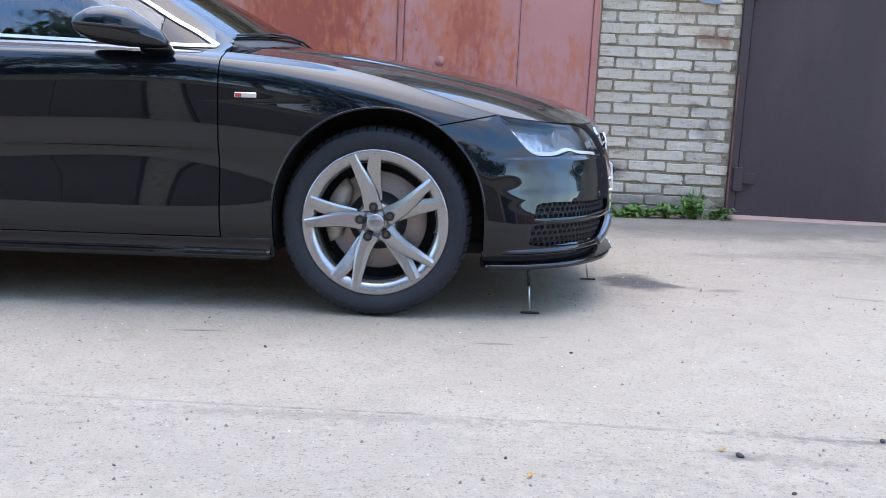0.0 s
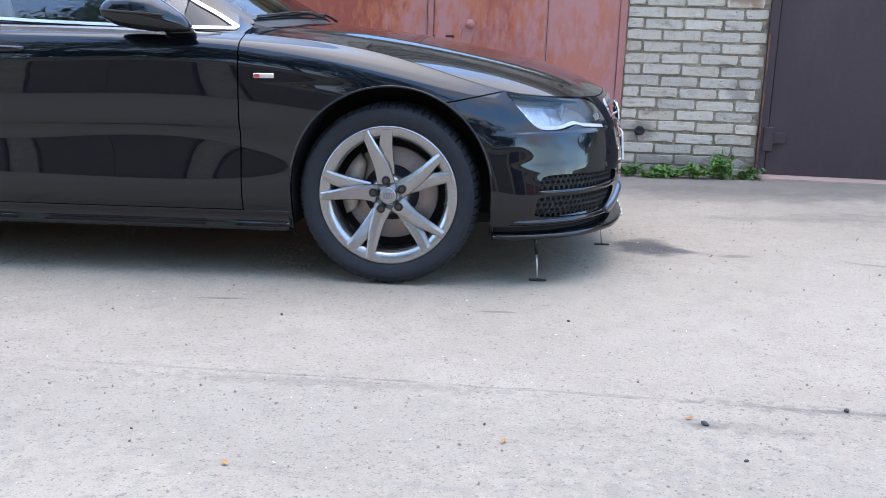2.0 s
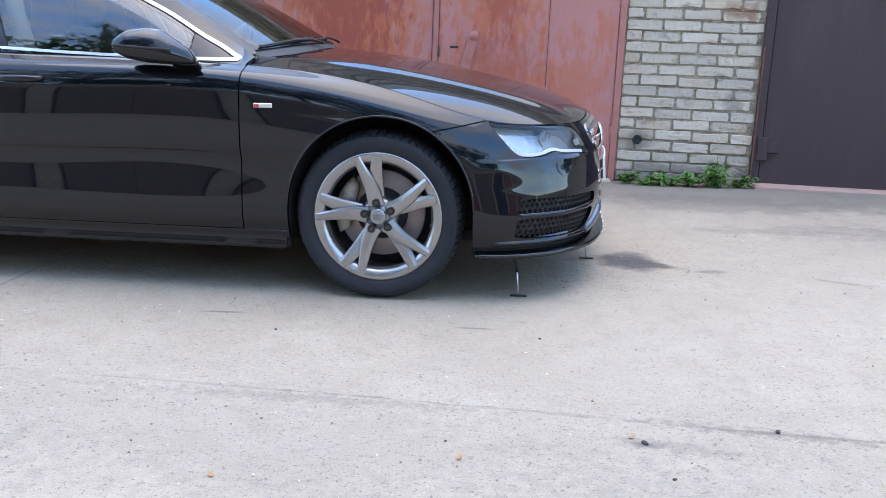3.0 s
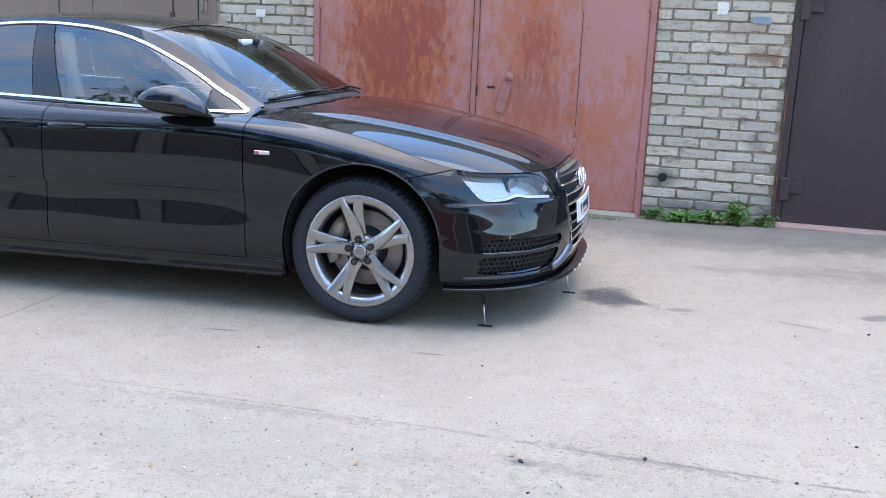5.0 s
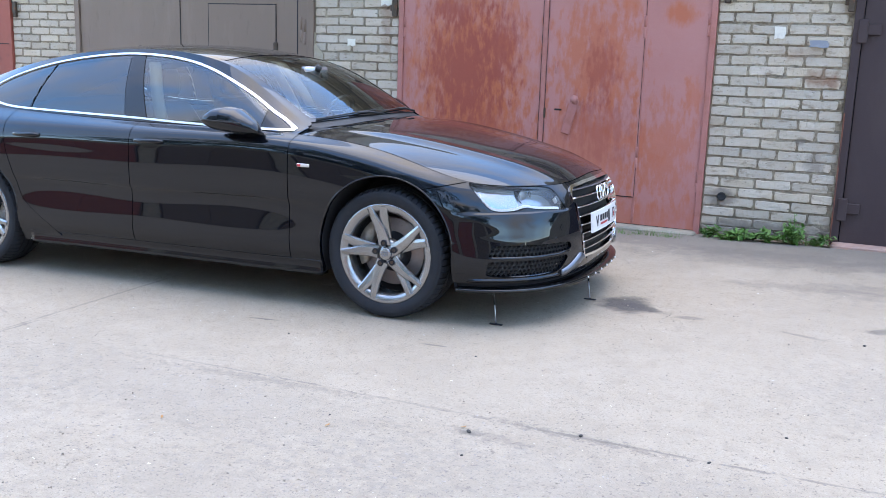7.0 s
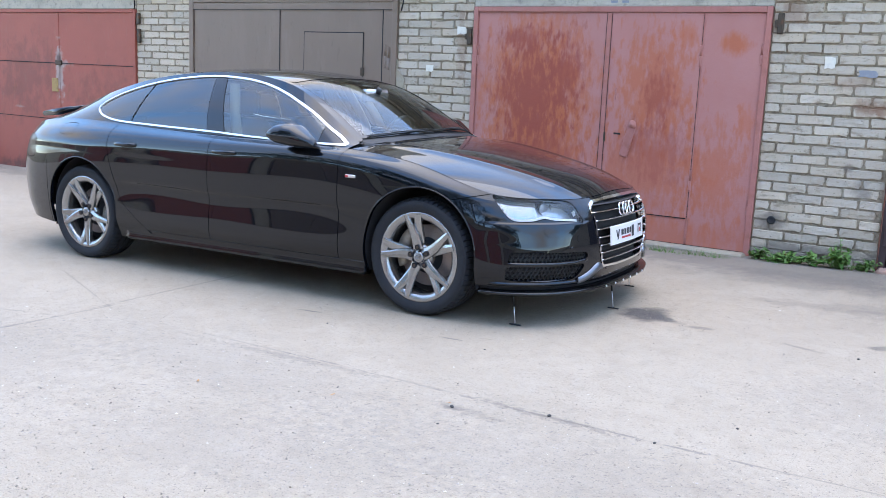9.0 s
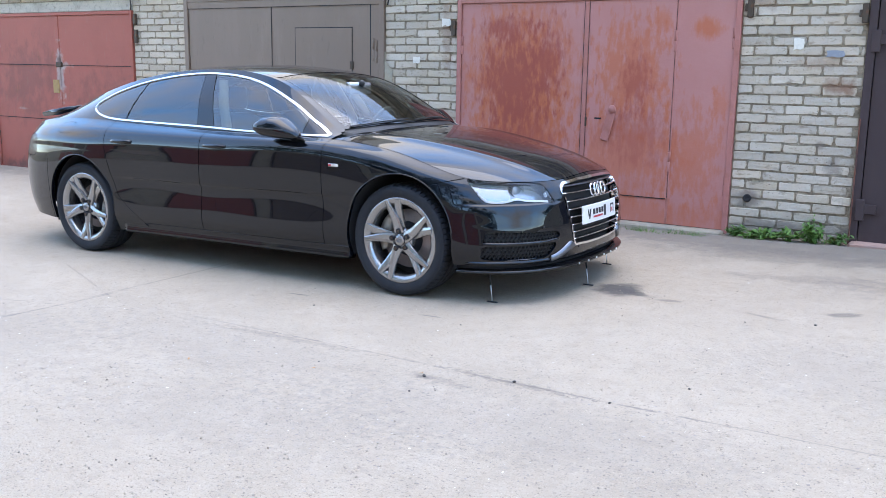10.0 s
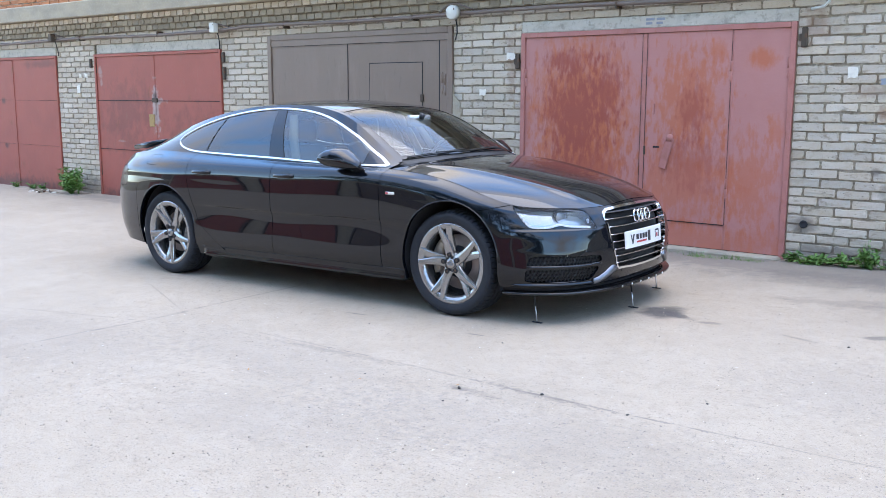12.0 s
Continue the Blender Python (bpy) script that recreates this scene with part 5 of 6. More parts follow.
sill_path = edge_path(1.885, 3.955, 60, .0)
sill = Geo().sweep(run_along(sill_path, [(-.06, .190), (.010, .192), (.026, .200), (.030, .212), (.022, .226), (.024, .262), (.034, .273), (.030, .277), (-.06, .277)]))
for s in (1, -1):
    part("sill", sill if s == 1 else mirror_geo(sill), PAINT, car, "black side skirt under the doors")
lip_path = edge_path(0.0, 1.125, 50, 0.0)
def lip_ring(row, s):
    """The splitter stands out further round the corners of the nose than beside the wheels."""
    out = .050 - .028 * min(1.0, max(0.0, (s - .55) / .5)) - .012 * max(0.0, (s - 1.08) / .045)
    x, w, z, nx, nw = row
    return [(x + o * nx, -(w + o * nw), u) for o, u in ((-.10, .184), (out - .014, .184), (out - .002, .188), (out, .200), (out - .006, .206), (-.02, .213), (-.10, .214))]


lip_half = [lip_ring(row, 1.125 * i / 49) for i, row in enumerate(lip_path)]
lip = Geo().sweep([[(x, -y, z) for x, y, z in ring] for ring in lip_half[:0:-1]] + lip_half)
splitter = part("splitter", lip, GLOSS, car, "thin gloss black front splitter")
shadow_gap = run_along(lip_path, [(-.08, .212), (-.018, .212), (-.018, .240), (-.08, .240)])
part("splitter_spacer", Geo().sweep([[(x, -y, z) for x, y, z in ring] for ring in shadow_gap[:0:-1]] + shadow_gap), DARK, car)
# canard blade at the lower corner of the bumper
for s in (1, -1):
    pts = rounded([(.340, .316), (.370, .320), (.415, .302), (.455, .280), (.50, .262), (.53, .256)], 6, closed=False)
    rings = []
    for w, z in pts:
        p = on_front(w, z)
        k = min(1, (w - .33) / .06)
        thick = .008 + .022 * k * max(.30, 1 - (w - .40) / .26)
        nx, nw = np.array([.80, .60]) if w > .5 else np.array([.95, .31])
        rings.append([(p[0] + o * nx, -s * (p[1] + o * nw), z + u) for o, u in ((-.02, -thick), (.012, -thick * .8), (.016, -.2 * thick), (.014, .9 * thick), (-.02, 1.25 * thick))])
    part("bumper_blade", Geo().sweep(rings), GREYBLADE, bumper, "satin grey blade at the bumper corner")
# body-coloured ledge along the bottom of the bumper, from the blades back to the wheel arches
ledge = []
for i, (x, w, z, nx, nw) in enumerate(edge_path(.42, 1.118, 40, 0.0)):
    k = min(1.0, .35 + i / 6, .15 + (39 - i) / 6)
    ledge.append([(x + o * nx, -(w + o * nw), u) for o, u in ((-.03, .290), (.000, .284), (.014 * k, .266), (.026 * k, .254), (.028 * k, .249), (.020 * k, .241), (-.03, .238))])
for s in (1, -1):
    part("bumper_ledge", Geo().sweep(ledge) if s == 1 else mirror_geo(Geo().sweep(ledge)), PAINT, bumper, "glossy ledge along the bottom of the bumper")
for w in (-.30, -.18, -.06, .06, .18, .30):
    p = edge_path(abs(w), abs(w) + .001, 2, .2)[0]
    part("bolt", Geo().lathe([(0, 0), (.007, 0), (.007, .004), (.004, .006), (0, .006)], 8, m=pose(p[0] + .049, -w, .196, 0, 90, 0)), TRIM, splitter)


def strut(x0, y0, x1, y1):
    """A thin stay from the splitter to a small T-shaped foot on the ground."""
    a, b = Vector((x0, y0, .192)), Vector((x1, y1, .006))
    rod = part("stay", Geo().tube([a, a.lerp(b, .45)], .0055, 8).tube([a.lerp(b, .45), b], .0032, 8), GLOSS, splitter, "thin black and steel support stay")
    tip = Geo().tube([a.lerp(b, .45), a.lerp(b, .97)], .0036, 8)
    part("rod", tip, TRIM, rod)
    part("foot", Geo().box(x1 - .035, x1 + .035, y1 - .008, y1 + .008, .001, .008, .002), PLASTIC, rod, "flat black foot")


STRUTS = [(.560, -.770, .575, -.760), (.850, -.030, .873, -.026), (.690, .690, .714, .680)]
for st in STRUTS:
    strut(*st)

# lower skirts of the nose: intakes
def honeycomb(outline, recess, parent):
    """Cells of a mesh grille that follow the nose a little behind it."""
    g, step = Geo(), .027
    zs = [p[1] for p in outline]
    qs = [p[0] for p in outline]
    rows = 0
    z = min(zs) - .01
    while z < max(zs) + .02:
        q = min(qs) + (step / 2 if rows % 2 else 0)
        while q < max(qs) + .02:
            ring = [(q + .0150 * math.cos(a), z + .0125 * math.sin(a)) for a in np.radians((30, 90, 150, 210, 270, 330))]
            thin = [(q + .0118 * math.cos(a), z + .0098 * math.sin(a)) for a in np.radians((30, 90, 150, 210, 270, 330))]
            if distance_to(outline, np.array([q]), np.array([z]))[0] > -.008:
                out = []
                for r, back in ((ring, recess), (thin, recess), (thin, recess + .014)):
                    for qq, zz in r:
                        w = WQ(qq, zz)
                        p = on_front_fast(w, zz)
                        out.append((p - back * .9, -w + back * .45, zz))
                g.add(out, [(i, (i + 1) % 6, 6 + (i + 1) % 6, 6 + i) for i in range(6)] + [(6 + i, 6 + (i + 1) % 6, 12 + (i + 1) % 6, 12 + i) for i in range(6)])
            q += step
        z += step * .80
        rows += 1
    right = part("grille_mesh", g, PLASTIC, parent, "black honeycomb mesh", turn=False)
    part("grille_mesh", mirror_geo(g), PLASTIC, parent, "black honeycomb mesh", turn=False)


_cols = {}
for zk in np.arange(.25, .46, .01):
    rowz = np.array([on_front(w, zk) for w in np.linspace(.30, .90, 25)])
    _cols[round(zk, 2)] = rowz


def WQ(q, z):
    row = _cols[round(min(max(round(z, 2), .25), .45), 2)]
    qq = row[:, 1] - .6 * row[:, 0]
    return float(np.interp(q, qq, row[:, 1]))


def on_front_fast(w, z):
    row = _cols[round(min(max(round(z, 2), .25), .45), 2)]
    return float(np.interp(w, row[:, 1], row[:, 0]))


for outline in (INTAKE_TOP, INTAKE_LOW):
    honeycomb(outline, .016, bumper)
    grown = lower.cut(lambda x, w, z, u, v: distance_to(outline, q_of(x, w), z) + .012).cut(lambda x, w, z, u, v: x - .3).moved(-.045)
    pane("intake_back", grown, DARK, "black depth of the air intake", parent=bumper, rim=0)
splitbar = []
for q in np.linspace(-.04, .525, 24):
    z = .3655 + .006 * (q < .05)
    w = WQ(q, z)
    x = on_front_fast(w, z)
    splitbar.append([(x + o * .8 - .006, -(w + o * .6 - .004), z + u) for o, u in ((-.03, -.012), (.004, -.012), (.010, -.004), (.008, .006), (-.03, .010))])
bar = Geo().sweep(splitbar)
for s in (1, -1):
    part("intake_bar", bar if s == 1 else mirror_geo(bar), PAINT, bumper)
# parking sensors, washer covers, towing cover on the bumper
for w, z, r in ((.60, .448, .009), (.27, .30, .009)):
    p = on_front(w, z)
    for s in (1, -1):
        part("parking_sensor", Geo().lathe([(0, .002), (r * .8, .002), (r, 0), (r, -.004)], 16, m=pose(p[0], -s * p[1], p[2], 0, 90, -s * (28 if w > .4 else 3))), PAINT, bumper)
wash = [(.296, .566), (.165, .556), (.138, .530), (.150, .512), (.272, .512), (.296, .535)]
wash_sheet = lower.cut(lambda x, w, z, u, v: distance_to(wash, q_of(x, w), z)).cut(lambda x, w, z, u, v: x - .3).moved(.0028)
pane("washer_cover", wash_sheet, PAINT, parent=bumper, rim=.004)
tow = lower.cut(lambda x, w, z, u, v: .018 - np.hypot(q_of(x, w) - .042, z - .50)).cut(lambda x, w, z, u, v: x - .3).moved(.0022)
pane("tow_cover", tow, PAINT, parent=bumper, rim=.004, sides=(1,))

# radiator grille with its bright frame, bars and the plate
grille = part("radiator_grille", lower.cut(lambda x, w, z, u, v: distance_to(GRILLE, w, z) + .006).cut(lambda x, w, z, u, v: x - .5).moved(-.055).mesh("radiator_grille", PLASTIC, 1, 0, True), PLASTIC, car, "black radiator grille with chrome bars")
ring_sheet = lower.cut(lambda x, w, z, u, v: np.minimum(distance_to(GRILLE, w, z), .0140 - distance_to(GRILLE, w, z))).cut(lambda x, w, z, u, v: x - .5)
part("grille_frame", ring_sheet.moved(.005).mesh("grille_frame", CHROME, 1, .045, True), CHROME, grille, "chrome grille frame")


def grille_half(z):
    ws = np.linspace(.2, .45, 120)
    return float(ws[distance_to(GRILLE, ws, np.full(120, z)) > 0].max())


BARS = [.352, .395, .440, .487, .534, .582, .630, .670]
for z in BARS:
    half = grille_half(z) - .012
    rings = []
    for w in np.linspace(-half, half, 31):
        p = on_front(w, z)
        rings.append([(p[0] + o, -w, z + u) for o, u in ((-.034, -.006), (-.004, -.0036), (.003, .0000), (.001, .0032), (-.034, .0040))])
    part("grille_bar", Geo().sweep(rings), GREYBLADE if z == BARS[-1] else CHROME, grille)
rings_x = on_front(0, .632)[0]
for k in (-1.5, -.5, .5, 1.5):
    r = Geo()
    circle = [(0, .036 * math.cos(a), .036 * math.sin(a)) for a in np.linspace(0, 2 * math.pi, 40)]
    r.tube(circle, .0065, 8, caps=False)
    part("emblem_ring", r, CHROME, grille, "chrome ring of the emblem", m=pose(rings_x + .004 + .0035 * (k in (-.5, 1.5)), k * .050, .628, 0, -12, 0))
px = on_front(0, .485)[0] + .002
bend = lambda y: on_front(round(abs(y), 3), .486)[0] + .002 - px
plate_ob = part("number_plate", Geo().sweep([[(bend(y) + o, y, u) for o, u in ((-.004, -.054), (-.002, -.056), (.002, -.056), (.004, -.054), (.004, .054), (.002, .056), (-.002, .056), (-.004, .054))] for y in np.linspace(-.26, .26, 21)], smooth=False), WHITE, grille, "white show plate with dark and red print", m=pose(px + .004, 0, .486, 0, -4, 0))


def bar_on_plate(y0, y1, z0, z1, mat, lean=0.0):
    b = Geo()
    for deep, turn_ in ((.0056, 1), (.0036, -1)):
        for a, c in zip(np.linspace(y0, y1, 4), np.linspace(y0, y1, 4)[1:]):
            b.add([(bend(-a) + deep, -a, z0), (bend(-c) + deep, -c, z0), (bend(-c) + deep, -c - lean, z1), (bend(-a) + deep, -a - lean, z1)], [(0, 1, 2, 3)[::turn_]])
    part("print", b, mat, plate_ob, "plain printed bar")


# seen from ahead the plate's left is the car's right: positions run from the car's right, so they are turned round here
for y0, y1, z0, z1, mat, lean in ((.187, .170, -.030, .030, INK, -.022), (.180, .170, -.030, .030, INK, .022), (.130, .095, -.008, .026, INK, 0), (.085, .055, -.008, .026, INK, 0), (.045, .015, -.008, .026, INK, 0), (.005, -.025, -.008, .026, INK, 0),
                                  (-.035, -.075, -.034, .034, INK, 0), (.125, -.015, -.030, -.018, REDINK, 0), (-.150, -.162, -.026, .030, INK, 0), (-.162, -.205, .018, .030, INK, 0), (-.205, -.217, -.026, .030, INK, 0), (-.172, -.195, -.022, .004, REDINK, 0)):
    bar_on_plate(y0, y1, z0, z1, mat, lean)

# headlamps
for s in (1, -1):
    cover = lower.cut(lambda x, w, z, u, v: distance_to(LAMP, q_of(x, w), z) - GAP * .6).cut(lambda x, w, z, u, v: x - .3)
    lamp = part("headlamp", cover.moved(-.001).mesh("headlamp", GLASS_LAMP, s, 0), GLASS_LAMP, car, "clear headlamp with bright inner parts")
    lamp.visible_shadow = False
    bowl = lower.cut(lambda x, w, z, u, v: distance_to(LAMP, q_of(x, w), z) + .002).cut(lambda x, w, z, u, v: x - .3)
    part("lamp_bowl", bowl.moved(-.075).mesh("lamp_bowl", LAMPGREY, s, 0), LAMPGREY, lamp, "grey lamp housing")
    wall_sheet = cover.moved(-.004)
    me = wall_sheet.mesh("lamp_wall", REFLECTOR, s, .072)
    bm = bmesh.new()
    bm.from_mesh(me)
    nf = len(wall_sheet.f)
    bm.faces.ensure_lookup_table()
    bmesh.ops.delete(bm, geom=[bm.faces[i] for i in range(nf)], context="FACES")
    bm.to_mesh(me)
    bm.free()
    part("lamp_wall", me, LAMPGREY, lamp)
    led = lower.cut(lambda x, w, z, u, v: np.minimum(distance_to(LAMP, q_of(x, w), z) - .004, .017 - distance_to(LAMP, q_of(x, w), z))).cut(lambda x, w, z, u, v: np.minimum(x - .3, np.minimum(.652 - z + np.clip(q_of(x, w) - .45, 0, .2) * .5, q_of(x, w) - .03)))
    part("light_guide", led.moved(-.014).mesh("light_guide", DRL, s, .02), DRL, lamp, "white light strip along the lower edge")
    bright = lower.cut(lambda x, w, z, u, v: distance_to(LAMP, q_of(x, w), z) - .022).cut(lambda x, w, z, u, v: np.minimum(x - .3, q_of(x, w) - .30))
    eye = part("projector", Geo().lathe([(.046, -.03), (.047, .004), (.043, .008), (.039, .002), (.038, -.004)], 32, m=pose(.650, -s * .598, .655, 0, 90, -s * 22)), REFLECTOR, lamp, "round projector lamp")
    part("projector_lens", Geo().lathe([(0, .004), (.018, .002), (.030, -.002), (.038, -.008)], 28, m=pose(.650, -s * .598, .655, 0, 90, -s * 22)), LAMPGREY, eye, "grey domed lens")
    part("reflector", bright.moved(-.048).mesh("reflector", REFLECTOR, s, .01), REFLECTOR, lamp, "bright reflector behind the lens")

# bonnet
hood = Sheet.of(hood_body, np.linspace(0, 1, 70), np.linspace(0, 1, 60)).cut(lambda x, w, z, u, v: np.minimum(np.minimum(u - .004, .992 - u), .9955 - v))
pane("bonnet", hood, PAINT, both=True, rim=.02)
hood_in = Sheet.of(hood_body, np.linspace(0, 1, 30), np.linspace(0, 1, 20)).moved(-.03)
pane("bonnet_liner", hood_in, DARK, both=True, rim=0)

# roof, glass and pillars
top = Sheet.of(top_body, np.concatenate([np.linspace(0, 1.2, 60), np.linspace(1.22, 3.62, 80)]), np.linspace(0, 1, 36))
A0, A1, A2, A3 = .055, .875, 2.02, 2.95
side_frame = .945
screen = top.cut(lambda x, w, z, u, v: np.minimum(np.minimum(u - A0, A1 - u), side_frame - v))
glass_part = screen.cut(lambda x, w, z, u, v: np.minimum(np.minimum(u - A0 - .035, A1 - .03 - u), side_frame - .035 - v))
screen_ob = pane("windscreen", glass_part.moved(-.003), GLASS_FRONT, both=True, rim=0)[0]
screen_ob.visible_shadow = False
frit = screen.cut(lambda x, w, z, u, v: np.maximum(np.maximum(A0 + .035 - u, u - A1 + .03), v - side_frame + .035))
part("windscreen_border", frit.moved(-.003).mesh("windscreen_border", GLOSS, 1, .004, True), GLOSS, car, "black edge of the windscreen")
cowl = top.cut(lambda x, w, z, u, v: np.minimum(A0 + .02 - u, .99 - v)).moved(-.010)
part("cowl", cowl.mesh("cowl", PLASTIC, 1, 0, True), PLASTIC, car, "black scuttle panel below the windscreen")
roof = top.cut(lambda x, w, z, u, v: np.minimum(np.minimum(u - A1, A2 - u) - GAP, side_frame - v - .004))
part("roof", roof.mesh("roof", PAINT, 1, .01, True), PAINT, car, "black roof")
rear_glass = top.cut(lambda x, w, z, u, v: np.minimum(np.minimum(u - A2, A3 - u) - GAP, side_frame - v - .004))
part("rear_window", rear_glass.mesh("rear_window", GLASS_DARK, 1, .004, True), GLASS_DARK, car, "dark sloping rear window")
gate = top.cut(lambda x, w, z, u, v: np.minimum(u - A3 - GAP, .996 - v))
part("tailgate_top", gate.mesh("tailgate_top", PAINT, 1, .02, True), PAINT, car)
pillar_top = top.cut(lambda x, w, z, u, v: np.minimum(np.minimum(v - side_frame, A3 - u), u - .02))
cabin = Sheet.of(side_body, np.concatenate([np.linspace(0, 1.2, 70), np.linspace(1.215, 3.62, 150)]), np.linspace(0, 1, 48))
frame_sheet = cabin.cut(lambda x, w, z, u, v: -distance_to(DLO, x, z) - .0110)
for s in (1, -1):
    side_ob = part("roof_rail", frame_sheet.mesh("roof_rail", PAINT, s, .012), PAINT, car, "black pillar and roof rail")
    part("pillar_edge", pillar_top.mesh("pillar_edge", PAINT, s, .012), PAINT, side_ob)
    trim = cabin.cut(lambda x, w, z, u, v: np.minimum(distance_to(DLO, x, z) + .0105, .001 - distance_to(DLO, x, z)))
    part("window_trim", trim.moved(.004).mesh("window_trim", TRIM, s, .010), TRIM, car, "bright aluminium window surround")
    lining = cabin.cut(lambda x, w, z, u, v: np.minimum(distance_to(DLO, x, z) + .045, .006 - distance_to(DLO, x, z))).moved(-.016)
    part("inner_window_frame", lining.mesh("inner_window_frame", LEATHER, s, .012), LEATHER, car, "black inner window frame")
    inside = cabin.cut(lambda x, w, z, u, v: distance_to(DLO, x, z) - .002)
    front_pane = inside.cut(lambda x, w, z, u, v: np.minimum(x - (-1.589 - .46 * (z - 1.0)), -.805 - x + .06 * (z - 1)))
    post = inside.cut(lambda x, w, z, u, v: np.minimum((-1.594 - .46 * (z - 1.0)) - x, x - (-1.748 - .30 * (z - 1.0))))
    rear_pane = inside.cut(lambda x, w, z, u, v: np.minimum((-1.753 - .30 * (z - 1.0)) - x, x - (-2.505 + .24 * (z - 1.0)) - .006))
    small = inside.cut(lambda x, w, z, u, v: (-2.510 + .24 * (z - 1.0)) - .006 - x)
    divider = inside.cut(lambda x, w, z, u, v: np.minimum((-2.503 + .24 * (z - 1.0)) - .002 - x, x - (-2.514 + .24 * (z - 1.0)) + .004))
    sail = inside.cut(lambda x, w, z, u, v: x - (-.800 + .06 * (z - 1)))
    for name, sh, mat, lab in (("front_side_window", front_pane, GLASS_SIDE, "tinted front side window"), ("rear_side_window", rear_pane, GLASS_DARK, "dark rear side window"), ("quarter_window", small, GLASS_DARK, "dark small rear quarter window")):
        w_ob = part(name, sh.moved(-.004).mesh(name, mat, s, 0), mat, car, lab)
        w_ob.visible_shadow = False
    part("door_post", post.moved(-.002).mesh("door_post", GLOSS, s, .01), GLOSS, car, "gloss black door post")
    part("window_divider", divider.moved(-.002).mesh("window_divider", GLOSS, s, .006), GLOSS, car)
    part("mirror_triangle", sail.moved(-.002).mesh("mirror_triangle", GLOSS, s, .006), GLOSS, car)

# door mirrors
for s in (1, -1):
    mirror = new("door_mirror")
    mirror.parent = car
    tagged(mirror, "black door mirror with an indicator strip")
    # The shell runs back along x from its inner front corner to a blunt tip.
    rings, strip = [], []
    for t in np.linspace(0, 1, 30):
        x = -.722 - .309 * t
        stops = [0, .075, .25, .42, .615, .815, .935, .98, 1]
        top_z = np.interp(t, stops, [.957, .990, 1.030, 1.064, 1.074, 1.067, 1.047, 1.030, 1.017])
        low_z = np.interp(t, stops, [.938, .935, .933, .934, .939, .949, .968, .985, 1.002])
        wide = np.interp(t, stops, [.020, .040, .075, .095, .105, .108, .100, .085, .060])
        cw, cz, h = .940 + .012 * t, top_z * .42 + low_z * .58, 0
        ring = []
        for a in np.linspace(0, 2 * math.pi, 28, endpoint=False):
            ca, sa = math.cos(a), math.sin(a)
            h = top_z - cz if sa > 0 else cz - low_z
            ring.append((x, -s * (cw + wide * np.sign(ca) * abs(ca) ** .75), cz + h * np.sign(sa) * abs(sa) ** .9))
        rings.append(ring)
        if .22 < t < .97:
            z = .988 + .020 * t
            rel = min(.95, abs(z - cz) / (top_z - cz if z > cz else cz - low_z))
            out = cw + wide * math.sqrt(1 - rel ** (2 / .9)) ** .75
            strip.append([(x, -s * (out + o), z + u) for o, u in ((-.006, -.0045), (.0015, -.004), (.0015, .004), (-.006, .0045))])
    part("shell", Geo().sweep(rings), PAINT, mirror)
    part("indicator", Geo().sweep(strip), PLASTIC, mirror, "pale indicator strip")
    foot = Geo().sweep([[(x + a * lx, -s * (w + b * .016), z) for a, b in ((-1, -.6), (-.6, -1), (.6, -1), (1, -.6), (1, .6), (.6, 1), (-.6, 1), (-1, .6))] for x, w, z, lx in ((-.785, .915, .948, .058), (-.778, .900, .930, .056), (-.775, .882, .912, .060), (-.770, .862, .897, .070))])
    part("foot", foot, PAINT, mirror, "black mirror foot")
    back = Geo().add([(p[0] - .0015, p[1], p[2]) for p in rings[-2]], [tuple(range(28))])
    part("mirror_glass", back, CHROME, mirror, "mirror glass", turn=False)

# door handles
for s in (1, -1):
    for door, x in ((doors_f[0 if s == 1 else 1], -1.478), (doors_r[0 if s == 1 else 1], -2.405)):
        base = []
        for t in np.linspace(-1, 1, 15):
            p = on_side(x + .105 * t, .862)
            lift = .030 * (1 - t**4) + .004
            hgt = .0140 * (1 - .25 * t * t)
            base.append([(p[0], -s * (p[1] + o), .864 + u) for o, u in ((lift - .014, -hgt), (lift, -hgt * .8), (lift + .004, 0), (lift, hgt * .8), (lift - .014, hgt))])
        handle = part("handle", Geo().sweep(base), PAINT, door, "black pull handle")
        # no hollow here: a black patch on the door gives the recess its shade
        cup = lower.cut(lambda xx, w, z, u, v: 1 - ((xx - x - .006) / .064) ** 2 - ((z - .861) / .040) ** 2).moved(.0018)
        part("handle_recess", cup.mesh("handle_recess", GLOSS, s, .004), GLOSS, door, "raised black patch standing in for the shaded recess behind the handle")

# small badge on the front wing
p = on_side(-.455, .782)
badge = part("badge", Geo().box(-.038, .038, -.004, .002, -.009, .009, .002), TRIM, wings[0], "small silver badge with a red corner", m=pose(p[0], -p[1] - .002, .782))
part("badge_corner", Geo().box(-.036, -.014, -.0052, -.003, -.007, .007, .001), REDINK, badge)

# tail spoiler, antenna, wipers
wing_rings = []
for y in np.linspace(-.54, .54, 31):
    k = abs(y) / .54
    wing_rings.append([(-3.50 - .45 * c + .10 * k**2.5, y, 1.100 - .068 * c + h - .014 * k**3) for c, h in ((0, .0), (.3, .016), (.7, .020), (.97, .016), (1.0, .006), (.95, -.020), (.5, -.036), (.15, -.022))])
spoiler = part("tail_spoiler", Geo().sweep(wing_rings), PAINT, car, "raised black tail spoiler")
for y in (-.34, .34):
    part("spoiler_arm", Geo().tube([(-3.62, y, .99), (-3.66, y, 1.055)], .018, 8), PLASTIC, spoiler)
